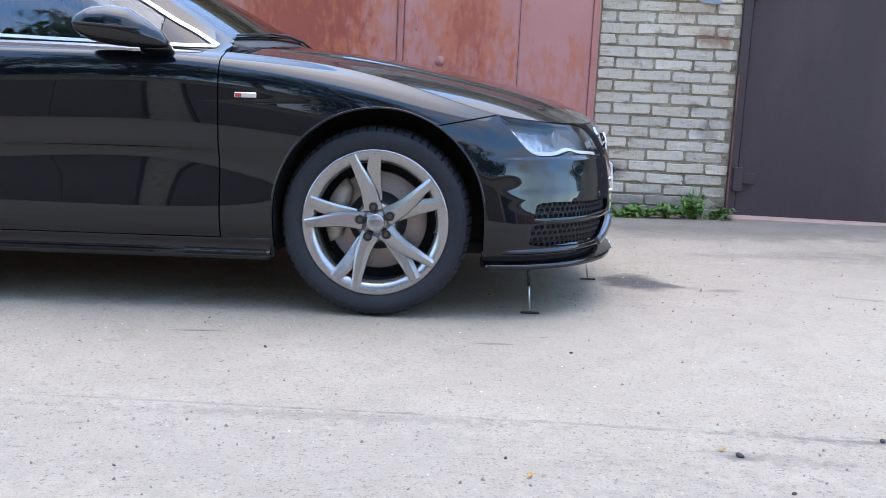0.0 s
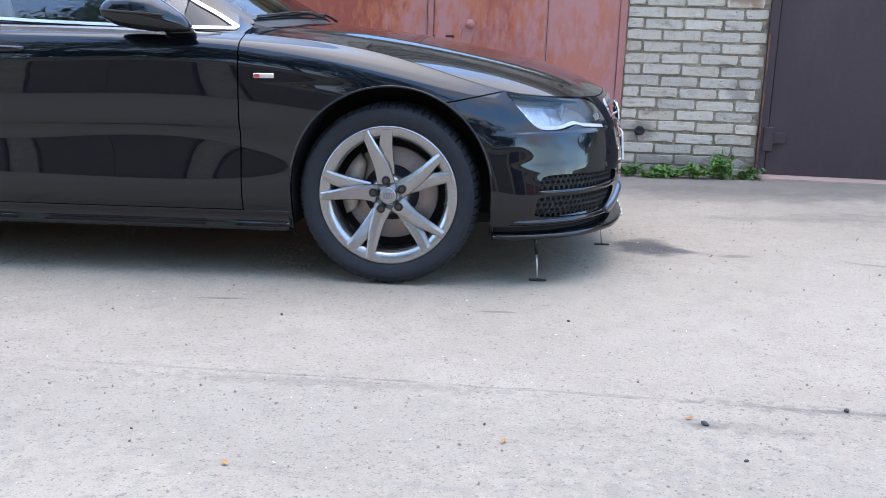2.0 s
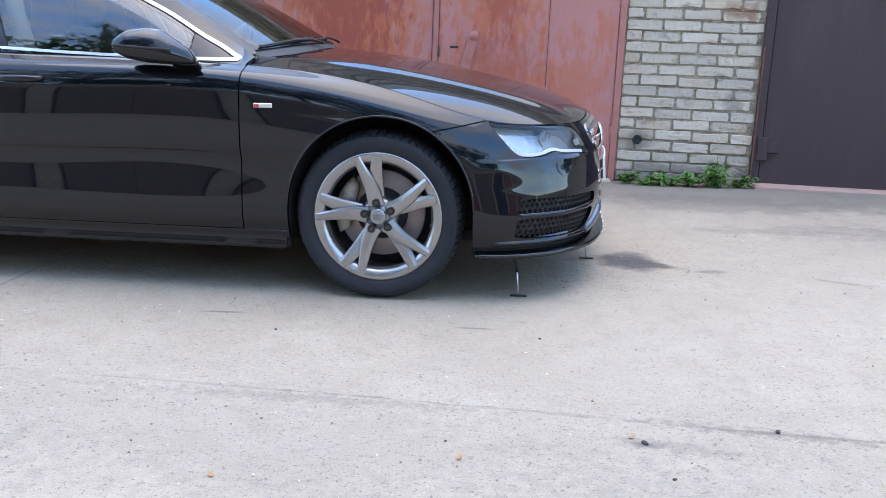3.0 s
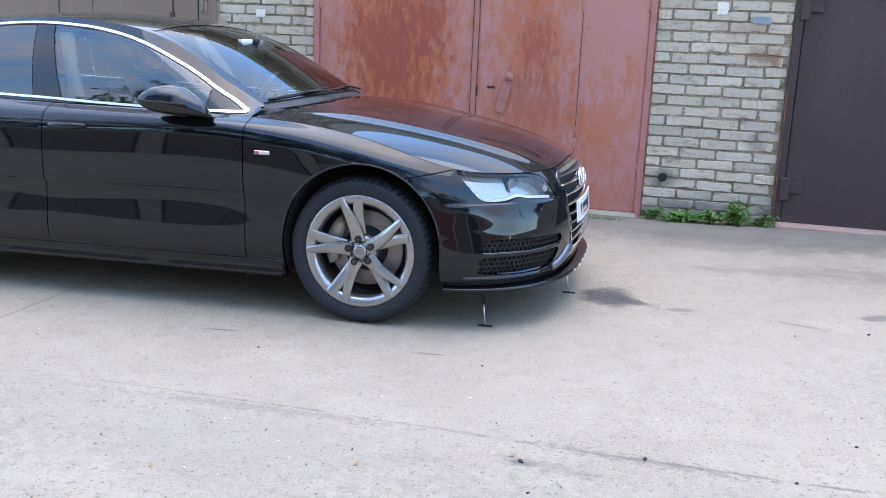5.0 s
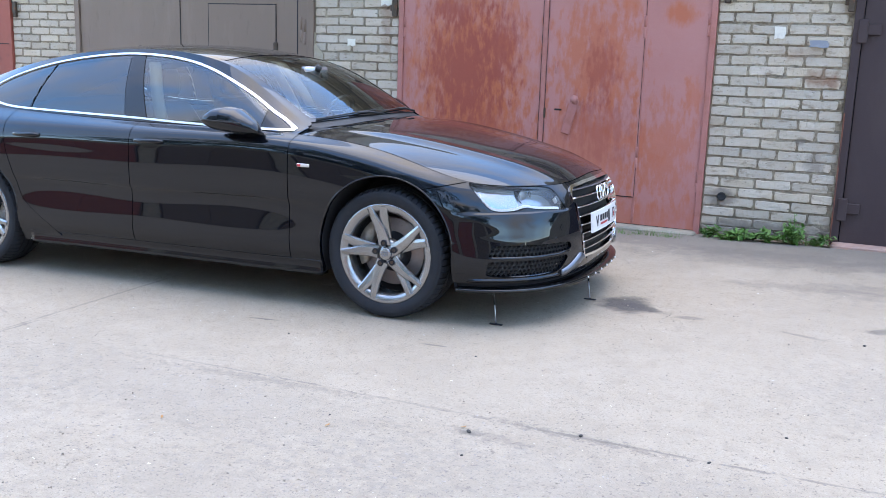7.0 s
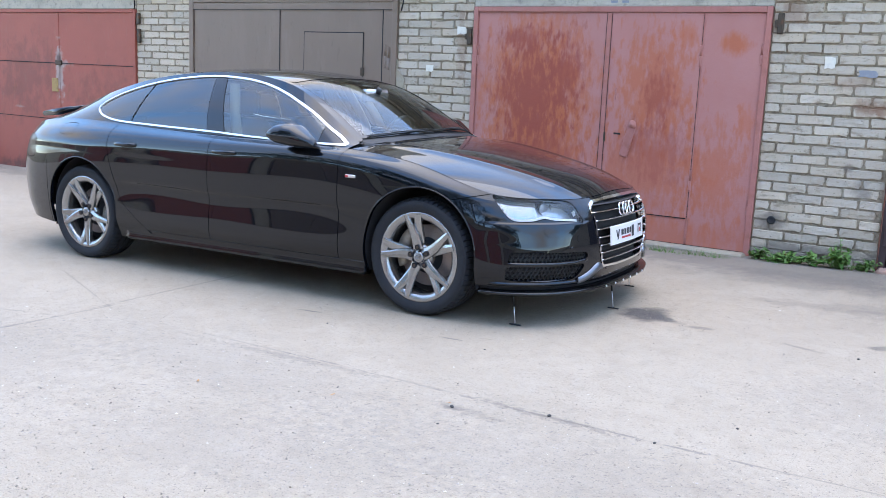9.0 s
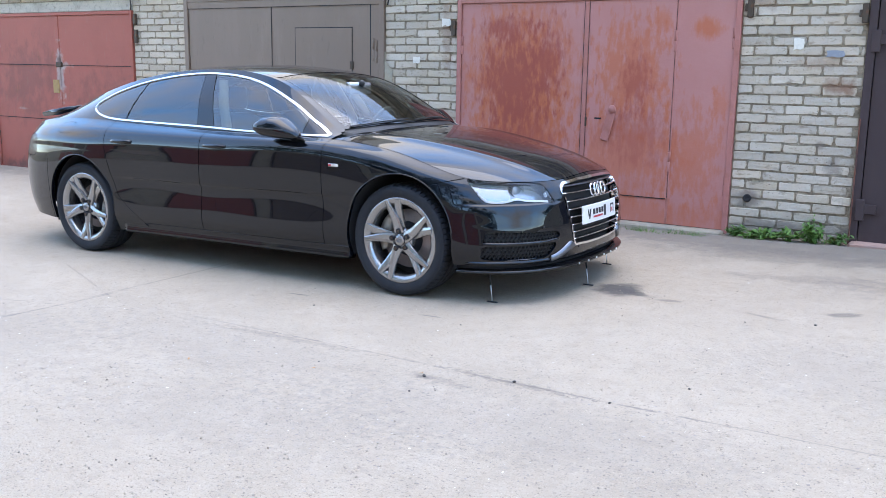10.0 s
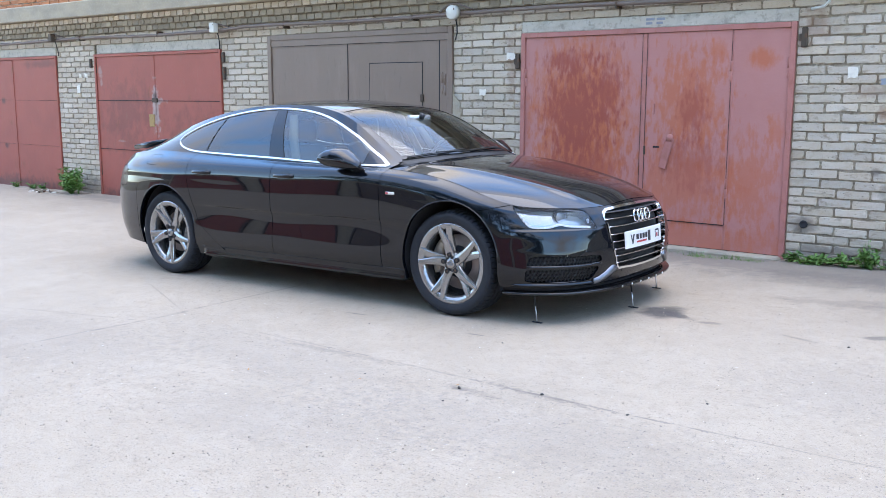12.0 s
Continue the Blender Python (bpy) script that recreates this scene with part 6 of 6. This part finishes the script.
fin = Geo().prism([(-2.20, 1.385), (-2.32, 1.375), (-2.335, 1.402), (-2.315, 1.405)], -.012, .012)
soft(part("antenna_fin", fin, PAINT, car, "small black roof antenna"), .005, 3)
for y0, y1, rise in ((-.62, -.06, .020), (-.02, .46, .030)):
    pts = []
    for t in np.linspace(0, 1, 14):
        y = y0 + (y1 - y0) * t
        q = top_body(np.array([.075 + rise * t]), np.array([abs(y) / .70]))[0]
        pts.append((q[0] + .008, y, q[2] + .001))
    w_ob = part("wiper", Geo().tube(pts, .0045, 6), PLASTIC, car, "black wiper blade")
    base = Vector(pts[12]) + Vector((.055, .03, -.022))
    part("wiper_arm", Geo().tube([tuple(base), tuple(Vector(pts[10]) + Vector((.022, 0, -.004))), tuple(Vector(pts[6]) + Vector((.004, 0, .003)))], [.007, .006, .004], 6), PLASTIC, w_ob)

# cabin
def seat(x, y, wide):
    st = new("seat")
    st.parent = car
    tagged(st, "black leather seat")
    cushion = Geo().sweep([[(x + dx, y + wide * c, z + h) for c, h in ((-1, -.06), (-1, .02), (-.8, .05), (-.5, .03), (.5, .03), (.8, .05), (1, .02), (1, -.06))] for dx, z in ((.28, .50), (.24, .53), (-.05, .51), (-.25, .48))])
    part("cushion", cushion, LEATHER, st)
    backrest = Geo().sweep([[(x - .22 - lean_ + d, y + wide * k * c, z) for c, d in ((-1, .05), (-.75, .09), (0, .06), (.75, .09), (1, .05), (.9, -.05), (-.9, -.05))] for lean_, z, k in ((.0, .50, .9), (.06, .70, 1), (.13, .90, 1), (.19, 1.03, .80), (.20, 1.06, .6))])
    part("backrest", backrest, LEATHER, st)
    if wide < .4:
        part("headrest", Geo().sweep([[(x - .41 + d, y + .13 * k * c, z) for c, d in ((-1, .03), (-.6, .055), (.6, .055), (1, .03), (.8, -.04), (-.8, -.04))] for z, k in ((1.09, .8), (1.12, 1), (1.22, 1), (1.255, .75))]), LEATHER, st)


seat(-1.42, -.37, .25)
seat(-1.42, .37, .25)
seat(-2.32, 0.0, .58)
dash = Geo().sweep([[(x, y, z) for x, z in ((-.50, .80), (-.50, .955), (-.62, .985), (-.80, .965), (-.92, .90), (-.95, .82), (-.88, .70))] for y in np.linspace(-.68, .68, 9)])
part("dashboard", dash, LEATHER, car, "black dashboard")
wheel_rim = Geo().tube([(0, .185 * math.cos(a), .185 * math.sin(a)) for a in np.linspace(0, 2 * math.pi, 36)], .016, 10, caps=False)
for a in (0, 120, 240):
    wheel_rim.tube([(0, 0, 0), (.0, .18 * math.sin(radians(a + 180)), .18 * math.cos(radians(a + 180)))], .016, 6)
wheel_rim.lathe([(0, .03), (.05, .025), (.06, -.02)], 16, m=pose(0, 0, 0, 0, -90, 0))
part("steering_wheel", wheel_rim, LEATHER, car, "black steering wheel", m=pose(-1.02, .37, .92, 0, 24, 0))
part("cabin_floor", Geo().box(-3.0, -.5, -.80, .80, .40, .44), DARK, car, "dark cabin floor")
for s in (1, -1):
    part("door_lining", Geo().box(-2.55, -.62, s * .765 - .01, s * .765 + .01, .42, .94, .01), LEATHER, car, "black door lining")
part("parcel_shelf", Geo().box(-3.35, -2.60, -.62, .62, .92, .95, .01), LEATHER, car, "dark parcel shelf")
for s in (1, -1):
    post_lining = Geo().sweep([[(x + dx, -s * (w + dw), z) for dx, dw in ((-.035, -.012), (.035, -.012), (.040, .008), (-.040, .008))] for x, w, z in ((-1.545, .735, .90), (-1.560, .725, 1.0), (-1.610, .690, 1.12), (-1.680, .610, 1.30))])
    part("post_lining", post_lining, BEIGE, car, "pale lining of the door post")
part("headliner", Sheet.of(top_body, np.linspace(.95, 3.4, 40), np.linspace(0, .93, 12)).moved(-.03).mesh("headliner", BEIGE, 1, 0, True), BEIGE, car, "pale headliner")
im = Geo().sweep([[(-.955 + d, .125 * c, 1.240 + h * .044) for c, h in ((-1, -.6), (-.9, -1), (.9, -1), (1, -.6), (1, .6), (.9, 1), (-.9, 1), (-1, .6))] for d in (-.02, .012, .022)])
part("rear_view_mirror", im, LAMPGREY, car, "pale rear-view mirror")
part("mirror_stem", Geo().tube([(-.935, 0, 1.26), (-.915, 0, 1.288)], .022, 8), PLASTIC, car)

# wheels
def tyre_geo():
    """A tyre with shoulder blocks and grooves; its axis is z, the outer side is +z."""
    profile = [(.262, .108), (.268, .118), (.275, .121), (.292, .127), (.312, .128), (.326, .122), (.334, .112), (.3400, .100), (.3440, .080), (.3450, .058), (.3450, .052), (.337, .050), (.337, .042), (.3455, .040), (.3455, .006), (.337, .004), (.337, -.004), (.3455, -.006), (.3455, -.040), (.337, -.042), (.337, -.050), (.3450, -.052), (.3440, -.085), (.334, -.112), (.310, -.128), (.268, -.118), (.262, -.108)]
    g, n, k = Geo(), 640, len(profile)
    for i in range(n):
        a = 2 * math.pi * i / n
        notch = i % 10 in (0, 1)
        for r, h in profile:
            d = .0060 if notch and r > .332 and abs(h) > .05 else .0
            g.v.append(((r - d) * math.cos(a), (r - d) * math.sin(a), h))
    g.f = [(i * k + j, (i + 1) % n * k + j, (i + 1) % n * k + j + 1, i * k + j + 1) for i in range(n) for j in range(k - 1)]
    g.smooth = [4 > (f[0] % k) or (f[0] % k) > 22 for f in g.f]
    return g


def blade(left, right, heights, deep, crown):
    """A spoke between two edge lines of (x, y), from its tip on the rim to the hub; its face is slightly crowned."""
    u = np.linspace(0, 1, 18)
    a, b = (spline(np.linspace(0, 1, len(e)), e)(u) for e in (left, right))
    z = np.interp(u, np.linspace(0, 1, len(heights)), heights)
    g = Geo()
    rings = []
    for p, q, h in zip(a, b, z):
        rings.append([(*(p + (q - p) * f), h + d) for f, d in ((0, -.007), (.05, -.002), (.35, crown), (.80, crown * .5), (.96, -.002), (1, -.008), (.86, -deep), (.14, -deep))])
    return g.sweep(rings, smooth=False)


def rim_parts(parent):
    barrel = Geo().lathe([(.2635, .106), (.2650, .113), (.2630, .1175), (.2560, .1185), (.2420, .1165), (.2290, .1100), (.2195, .1000), (.2160, .0850), (.2160, .070), (.2200, .0), (.232, -.07), (.255, -.112), (.262, -.114)], 96)
    rim = part("rim", barrel, SILVER, parent, "silver alloy wheel rim")
    for k in range(5):
        turned = pose(0, 0, 0, 0, 0, 72 * k)
        front = blade([(-.101, .230), (-.083, .184), (-.066, .138), (-.052, .092), (-.045, .040)], [(-.072, .247), (-.048, .204), (-.022, .163), (.003, .116), (.026, .050)], (.1215, .117, .112, .106, .101), .036, .004)
        part("spoke", front, SILVER, rim, m=turned)
        rear = blade([(-.026, .2500), (-.035, .195), (-.034, .150), (-.020, .080)], [(.018, .2480), (.017, .195), (.018, .150), (.022, .080)], (.1205, .110, .098, .080), .030, .003)
        part("spoke", rear, SILVER, rim, m=turned)
    part("hub", Geo().lathe([(0, .096), (.036, .096), (.040, .093), (.044, .089), (.060, .086), (.072, .078), (.078, .06), (.078, .02)], 40), SILVER, rim)
    part("hub_cap", Geo().lathe([(0, .1135), (.028, .1130), (.033, .110), (.034, .100), (.035, .09)], 36), SILVER, rim, "round hub cap with a worn emblem")
    for i in (-1, 0, 1):
        part("cap_mark", Geo().tube([(.0085 * i + .010 * math.cos(t), 0.010 * math.sin(t), .1142) for t in np.linspace(0, 2 * math.pi, 20)], .0014, 5, caps=False), GREYBLADE, rim)
    for k in range(5):
        a = radians(72 * k + 98)
        m = pose(.0575 * math.cos(a), .0575 * math.sin(a), 0)
        part("bolt_hole", Geo().lathe([(.0165, .088), (.0165, .1120), (.0150, .1130), (.0135, .1115), (0, .1110)], 18, m=m), DARK, rim)
        part("wheel_bolt", Geo().lathe([(.0095, .108), (.0095, .1135), (.006, .1145), (.005, .113), (0, .113)], 6, m=m, smooth=False), STEEL, rim)
    part("valve", Geo().tube([(.212, -.034, .07), (.222, -.034, .106)], .0055, 8), PLASTIC, rim)
    return rim


def brake_parts(parent, front, m):
    r = .178 if front else .165
    part("brake_disc", Geo().lathe([(.070, .030), (.074, .022), (.100, .020), (r, .020), (r + .002, .018), (r + .002, -.008), (r, -.010), (.09, -.010)], 72), DISC, parent, "ventilated brake disc with a bright face", m)
    part("disc_hat", Geo().lathe([(0, .062), (.072, .060), (.080, .050), (.090, .030), (.108, .0235), (.108, .018)], 40), DARK, parent, "", m)
    cal = Geo()
    span = np.linspace(radians(128), radians(206), 12) if front else np.linspace(radians(-40), radians(20), 10)
    rings = []
    for i, a in enumerate(span):
        e = 1 - abs(2 * i / (len(span) - 1) - 1) ** 3 * .5
        rings.append([(rr * math.cos(a), rr * math.sin(a), hh) for rr, hh in ((r - .062 * e, .026), (r - .058 * e, .050), (r - .02, .058 * (.8 + .2 * e)), (r + .012, .050), (r + .016, -.02), (r - .05 * e, .022))])
    cal.sweep(rings)
    part("brake_caliper", cal, CALIPER, parent, "grey brake caliper", m)
    pad = Geo().box(-.03, .03, -.024, .024, .045, .064, .006)
    a = span[len(span) // 2]
    part("caliper_bridge", pad, CALIPER, parent, "", m @ pose((r - .02) * math.cos(a), (r - .02) * math.sin(a), 0, 0, 0, math.degrees(a) + 90))


def wheel(x, s, spin, front):
    """A wheel on the right (s 1) or left (s -1) of the car."""
    wh = new("wheel")
    wh.parent = car
    tagged(wh, "silver five-spoke wheel with a black tyre")
    # local z points out of the car's side; local x ahead on the right side
    face = pose(x, -s * (HUB_W - .104), HUB_Z, 90 if s == 1 else -90, 0, 0)
    wh.matrix_basis = face
    turn_ = pose(0, 0, 0, 0, 0, spin)
    ty = part("tyre", TYRE_MESH, RUBBER, wh, "black road tyre", turn_)
    holder = rim_parts(wh)
    holder.matrix_basis = turn_
    brake_parts(wh, front, pose(0, 0, -.005))
    part("backing_plate", Geo().lathe([(0, -.03), (.225, -.03), (.226, -.06), (0, -.06)], 40), DARK, wh)
    return wh


TYRE_MESH = tidy(tyre_geo().mesh("tyre", RUBBER))
wheel(0.0, 1, 0, True)
wheel(-WHEELBASE, 1, 22, False)
wheel(0.0, -1, 30, True)
wheel(-WHEELBASE, -1, 12, False)

# ---------------------------------------------------------------- weeds
def weed(x, y, tall, spreading, seed, label, leaf=0.05):
    """A plant with stems and many small folded leaves."""
    r = random.Random(seed)
    z0 = ground_height(x, y) - .005
    plant = new("weed")
    plant.matrix_world = pose(x, y, z0)
    tagged(plant, label, "weed", "weeds along the wall")
    stems, leaves = Geo(), Geo()
    for i in range(int(7 + spreading * 26)):
        a, out, up = r.uniform(0, 6.28), spreading * r.uniform(.15, 1), tall * r.uniform(.35, 1)
        dx, dy = out * math.cos(a), out * math.sin(a) * .45 - .02
        path = [(dx * t + .01 * math.sin(t * 5 + i), dy * t, up * (t ** .8)) for t in np.linspace(0, 1, 5)]
        stems.tube(path, [.003, .0028, .0024, .002, .001], 5)
        for k in range(int(7 + up * 46)):
            t = r.uniform(.25, 1)
            p = Vector((dx * t, dy * t, up * t ** .8))
            size = leaf * r.uniform(.5, 1.1)
            m = Matrix.Translation(p) @ Euler((r.uniform(-.7, .9), r.uniform(-.6, .6), r.uniform(0, 6.28))).to_matrix().to_4x4() @ Matrix.Diagonal((size, size, size, 1))
            leaves.add([(0, 0, 0), (-.22, .35, .06), (0, .40, -.02), (.22, .35, .06), (-.16, .75, .03), (0, .8, -.05), (.16, .75, .03), (0, 1.1, -.14)], [(0, 2, 1), (0, 3, 2), (1, 2, 5, 4), (2, 3, 6, 5), (4, 5, 7), (5, 6, 7)], m=m)
    tagged(part("stems", stems, LEAF, plant), kind="stuff")
    tagged(part("leaves", leaves, LEAF, plant, turn=False), kind="stuff")


for i, (x, tall, spr) in enumerate(((1.10, .09, .12), (1.25, .08, .14), (1.40, .10, .16), (1.52, .10, .15), (1.66, .15, .18), (1.72, .19, .10), (1.86, .09, .15), (1.33, .07, .10))):
    weed(x, 6.50 - .05 * (i % 2), tall, spr, 20 + i, "low green weeds growing at the foot of the brick pier", .055)
weed(1.70, 6.47, .25, .05, 31, "tall thin weed stalk growing at the foot of the brick pier", .024)
weed(-9.60, 6.36, .38, .34, 45, "bushy bright green weed at the foot of the brick pier", .085)
weed(-9.66, 6.36, .34, .30, 44, "bushy bright green weed at the foot of the brick pier", .075)
weed(-9.72, 6.38, .42, .24, 41, "bushy bright green weed at the foot of the brick pier", .07)
weed(-9.50, 6.40, .40, .22, 42, "bushy bright green weed at the foot of the brick pier", .07)
weed(-9.62, 6.34, .30, .26, 43, "bushy bright green weed at the foot of the brick pier", .07)
for i, x in enumerate((-10.6, -10.9, -11.4)):
    weed(x, 6.45, .10, .14, 50 + i, "sparse weeds along the garage door", .05)
for i, (x, y) in enumerate(((.28, 6.36), (.42, 6.33), (.62, 6.35), (.80, 6.34), (-.1, 6.37))):
    r = random.Random(70 + i)
    blades = Geo()
    for k in range(46):
        bx, by, a, h = r.gauss(0, .06), r.gauss(0, .018), r.uniform(0, 6.28), r.uniform(.02, .06)
        blades.add([(bx - .002, by, 0), (bx + .002, by, 0), (bx + .02 * math.cos(a), by + .02 * math.sin(a), h)], [(0, 1, 2)])
    tagged(part("grass_tuft", blades, LEAF, m=pose(x, y, ground_height(x, y) - .002), turn=False), "thin grass tuft growing by the doorstep", "grass", kind="stuff")
for i in range(12):
    r = random.Random(90 + i)
    x, y = r.uniform(-10.6, -9.9), r.uniform(6.15, 6.40)
    chip = Geo().box(-.05 * r.uniform(.5, 1), .05, -.02, .02, 0, .025 * r.uniform(.5, 1), .004)
    tagged(part("rubble", chip, (PAPER, CONCRETE, STEEL)[i % 3], m=pose(x, y, ground_height(x, y), 0, 0, r.uniform(0, 180))), "broken piece of rubble by the wall", "rubble", "rubble by the wall")

# ---------------------------------------------------------------- the other side of the yard
FAR_Y = -8.6
# beyond x -26 the row is an unseen extension that blocks the mirrored horizon
tagged(part("wall_south", Geo().box(-42, 30, FAR_Y - .4, FAR_Y, -.1, 2.75, .01), FAR_BRICK), "pale brick garage row across the yard", "brick wall", kind="structure")
tagged(part("roof_slab", Geo().box(-42, 30, FAR_Y - 5, FAR_Y + .25, 2.752, 2.95, .01), CONCRETE), "concrete roof slab across the yard", "roof", kind="structure")
for i, x in enumerate(np.arange(-27.35, 22, 3.5)):
    mat = DARK_DOOR if i == 11 else BROWN_DOOR if i in (2, 5, 6, 7, 10) else RED_DOOR_PLAIN
    d = new("door_%d" % (i + 6))
    d.matrix_world = pose(x, FAR_Y, 0, 0, 0, 180)
    tagged(d, "painted steel garage door across the yard", "garage door", kind="structure")
    for k in (0, 1):
        part("leaf", Geo().box(-1.4 + 1.405 * k, -.005 + 1.405 * k, -.03, .0, .03, 2.15, .006), mat, d)
    for a, b, c, e in ((-1.47, -1.405, .0, 2.22), (1.405, 1.47, .0, 2.22), (-1.40, 1.40, 2.155, 2.22)):
        part("frame", Geo().box(a, b, -.05, .0, c, e, .004), STEEL, d)


def tree(x, y, tall, wide, seed):
    """A trunk with limbs, and a crown of many small leaf sprays in uneven clumps."""
    r = random.Random(seed)
    t = new("tree")
    t.matrix_world = pose(x, y, 0)
    tagged(t, "leafy green tree behind the garages", "tree", "trees round the yard")
    wood = Geo().tube([(0, 0, -.1), (.05, .03, tall * .2), (-.06, .06, tall * .45), (.05, 0, tall * .8)], [.24, .19, .14, .05], 10)
    clumps = []
    for i in range(15):
        z0 = tall * r.uniform(.28, .72)
        a, out = r.uniform(0, 6.28), wide * r.uniform(.45, 1)
        end = Vector((out * math.cos(a), out * math.sin(a), z0 + tall * r.uniform(.05, .25)))
        wood.tube([(0, 0, z0), (end.x * .5, end.y * .5, z0 + .3 * (end.z - z0)), tuple(end)], [.07, .045, .015], 6)
        clumps += [(end, wide * r.uniform(.28, .45)), (end * .6 + Vector((0, 0, z0 * .4 + tall * .06)), wide * .38)]
    clumps.append((Vector((0, 0, tall * .92)), wide * .45))
    part("trunk", wood, BARK, t)
    crown = Geo()
    for c, rad in clumps:
        for k in range(95):
            p = Vector((r.gauss(0, 1), r.gauss(0, 1), r.gauss(0, .8)))
            p = c + p.normalized() * rad * r.uniform(.45, 1.05)
            size = r.uniform(.14, .30)
            m = Matrix.Translation(p) @ Euler((r.uniform(-1, 1), r.uniform(-1, 1), r.uniform(0, 6.28))).to_matrix().to_4x4() @ Matrix.Diagonal((size, size, size, 1))
            crown.add([(0, -.5, 0), (.45, 0, .12), (0, .6, -.05), (-.45, 0, .12)], [(0, 1, 2, 3)], m=m)
            crown.add([(.5, .2, 0), (.9, .6, .1), (.5, 1.1, -.08), (.15, .6, .1)], [(0, 1, 2, 3)], m=m)
    tagged(part("crown", crown, TREE_LEAF, t, turn=False), kind="stuff")
    return t


first = tree(-16, FAR_Y - 6.5, 9.0, 3.0, 3)
second = tree(-9.5, FAR_Y - 7.5, 11.0, 3.4, 4)
big = tree(-4.2, FAR_Y - 6.6, 15.5, 4.4, 9)
for x, y, turn_ in ((2.6, -7.0, 130), (-.6, -6.4, 60), (-7.9, -6.7, 200), (-11.4, -6.6, 290)):
    copy_thing(big, pose(x, FAR_Y + y, 0, 0, 0, turn_) @ Matrix.Diagonal((1.15, 1.15, 1.45, 1)))
for i, (x, y, turn_) in enumerate(((-11.5, -11.0, 40), (-1.0, -12.5, 150), (8.5, -7.0, 260), (14.5, -8.0, 20))):
    copy_thing((first, second)[i % 2], pose(x, FAR_Y + y, 0, 0, 0, turn_))
for x, y, turn_ in ((26, 9, 200),):
    copy_thing(first, pose(x, y, 0, 0, 0, turn_))

# unseen walls added at both ends so the paint doesn't mirror the bright horizon
for name, x0, x1, y0, y1, label in (("wall_west", -42.0, -15.02, 6.6, 7.0, "added unseen wall past the last door, hiding the horizon from reflections"), ("wall_east", 30.0, 30.4, -8.0, 7.0, "added unseen wall at the east end, hiding the horizon from reflections"), ("wall_west_end", -42.4, -42.02, -9.0, 7.0, "added unseen wall at the west end, hiding the horizon from reflections"), ("wall_north_15", 9.02, 30.0, 6.6, 7.0, "added unseen wall past the view, hiding the horizon from reflections")):
    tagged(part(name, Geo().box(x0, x1, y0, y1, -.1, 2.9, .01), FAR_BRICK), label, "brick wall", kind="structure")
# unseen trees added above these walls, again to cover the mirrored horizon
for x, y, turn_ in ((-46, 2, 220), (22, 12, 250), (14, 14, 320)):
    copy_thing(first, pose(x, y, 0, 0, 0, turn_))

# ---------------------------------------------------------------- bricks, laid last
r_lay = random.Random(11)
for wall, x0, x1, z0, z1, how in STRETCHES:
    lay_bricks(wall, x0, x1, z0, z1, r_lay, **how)
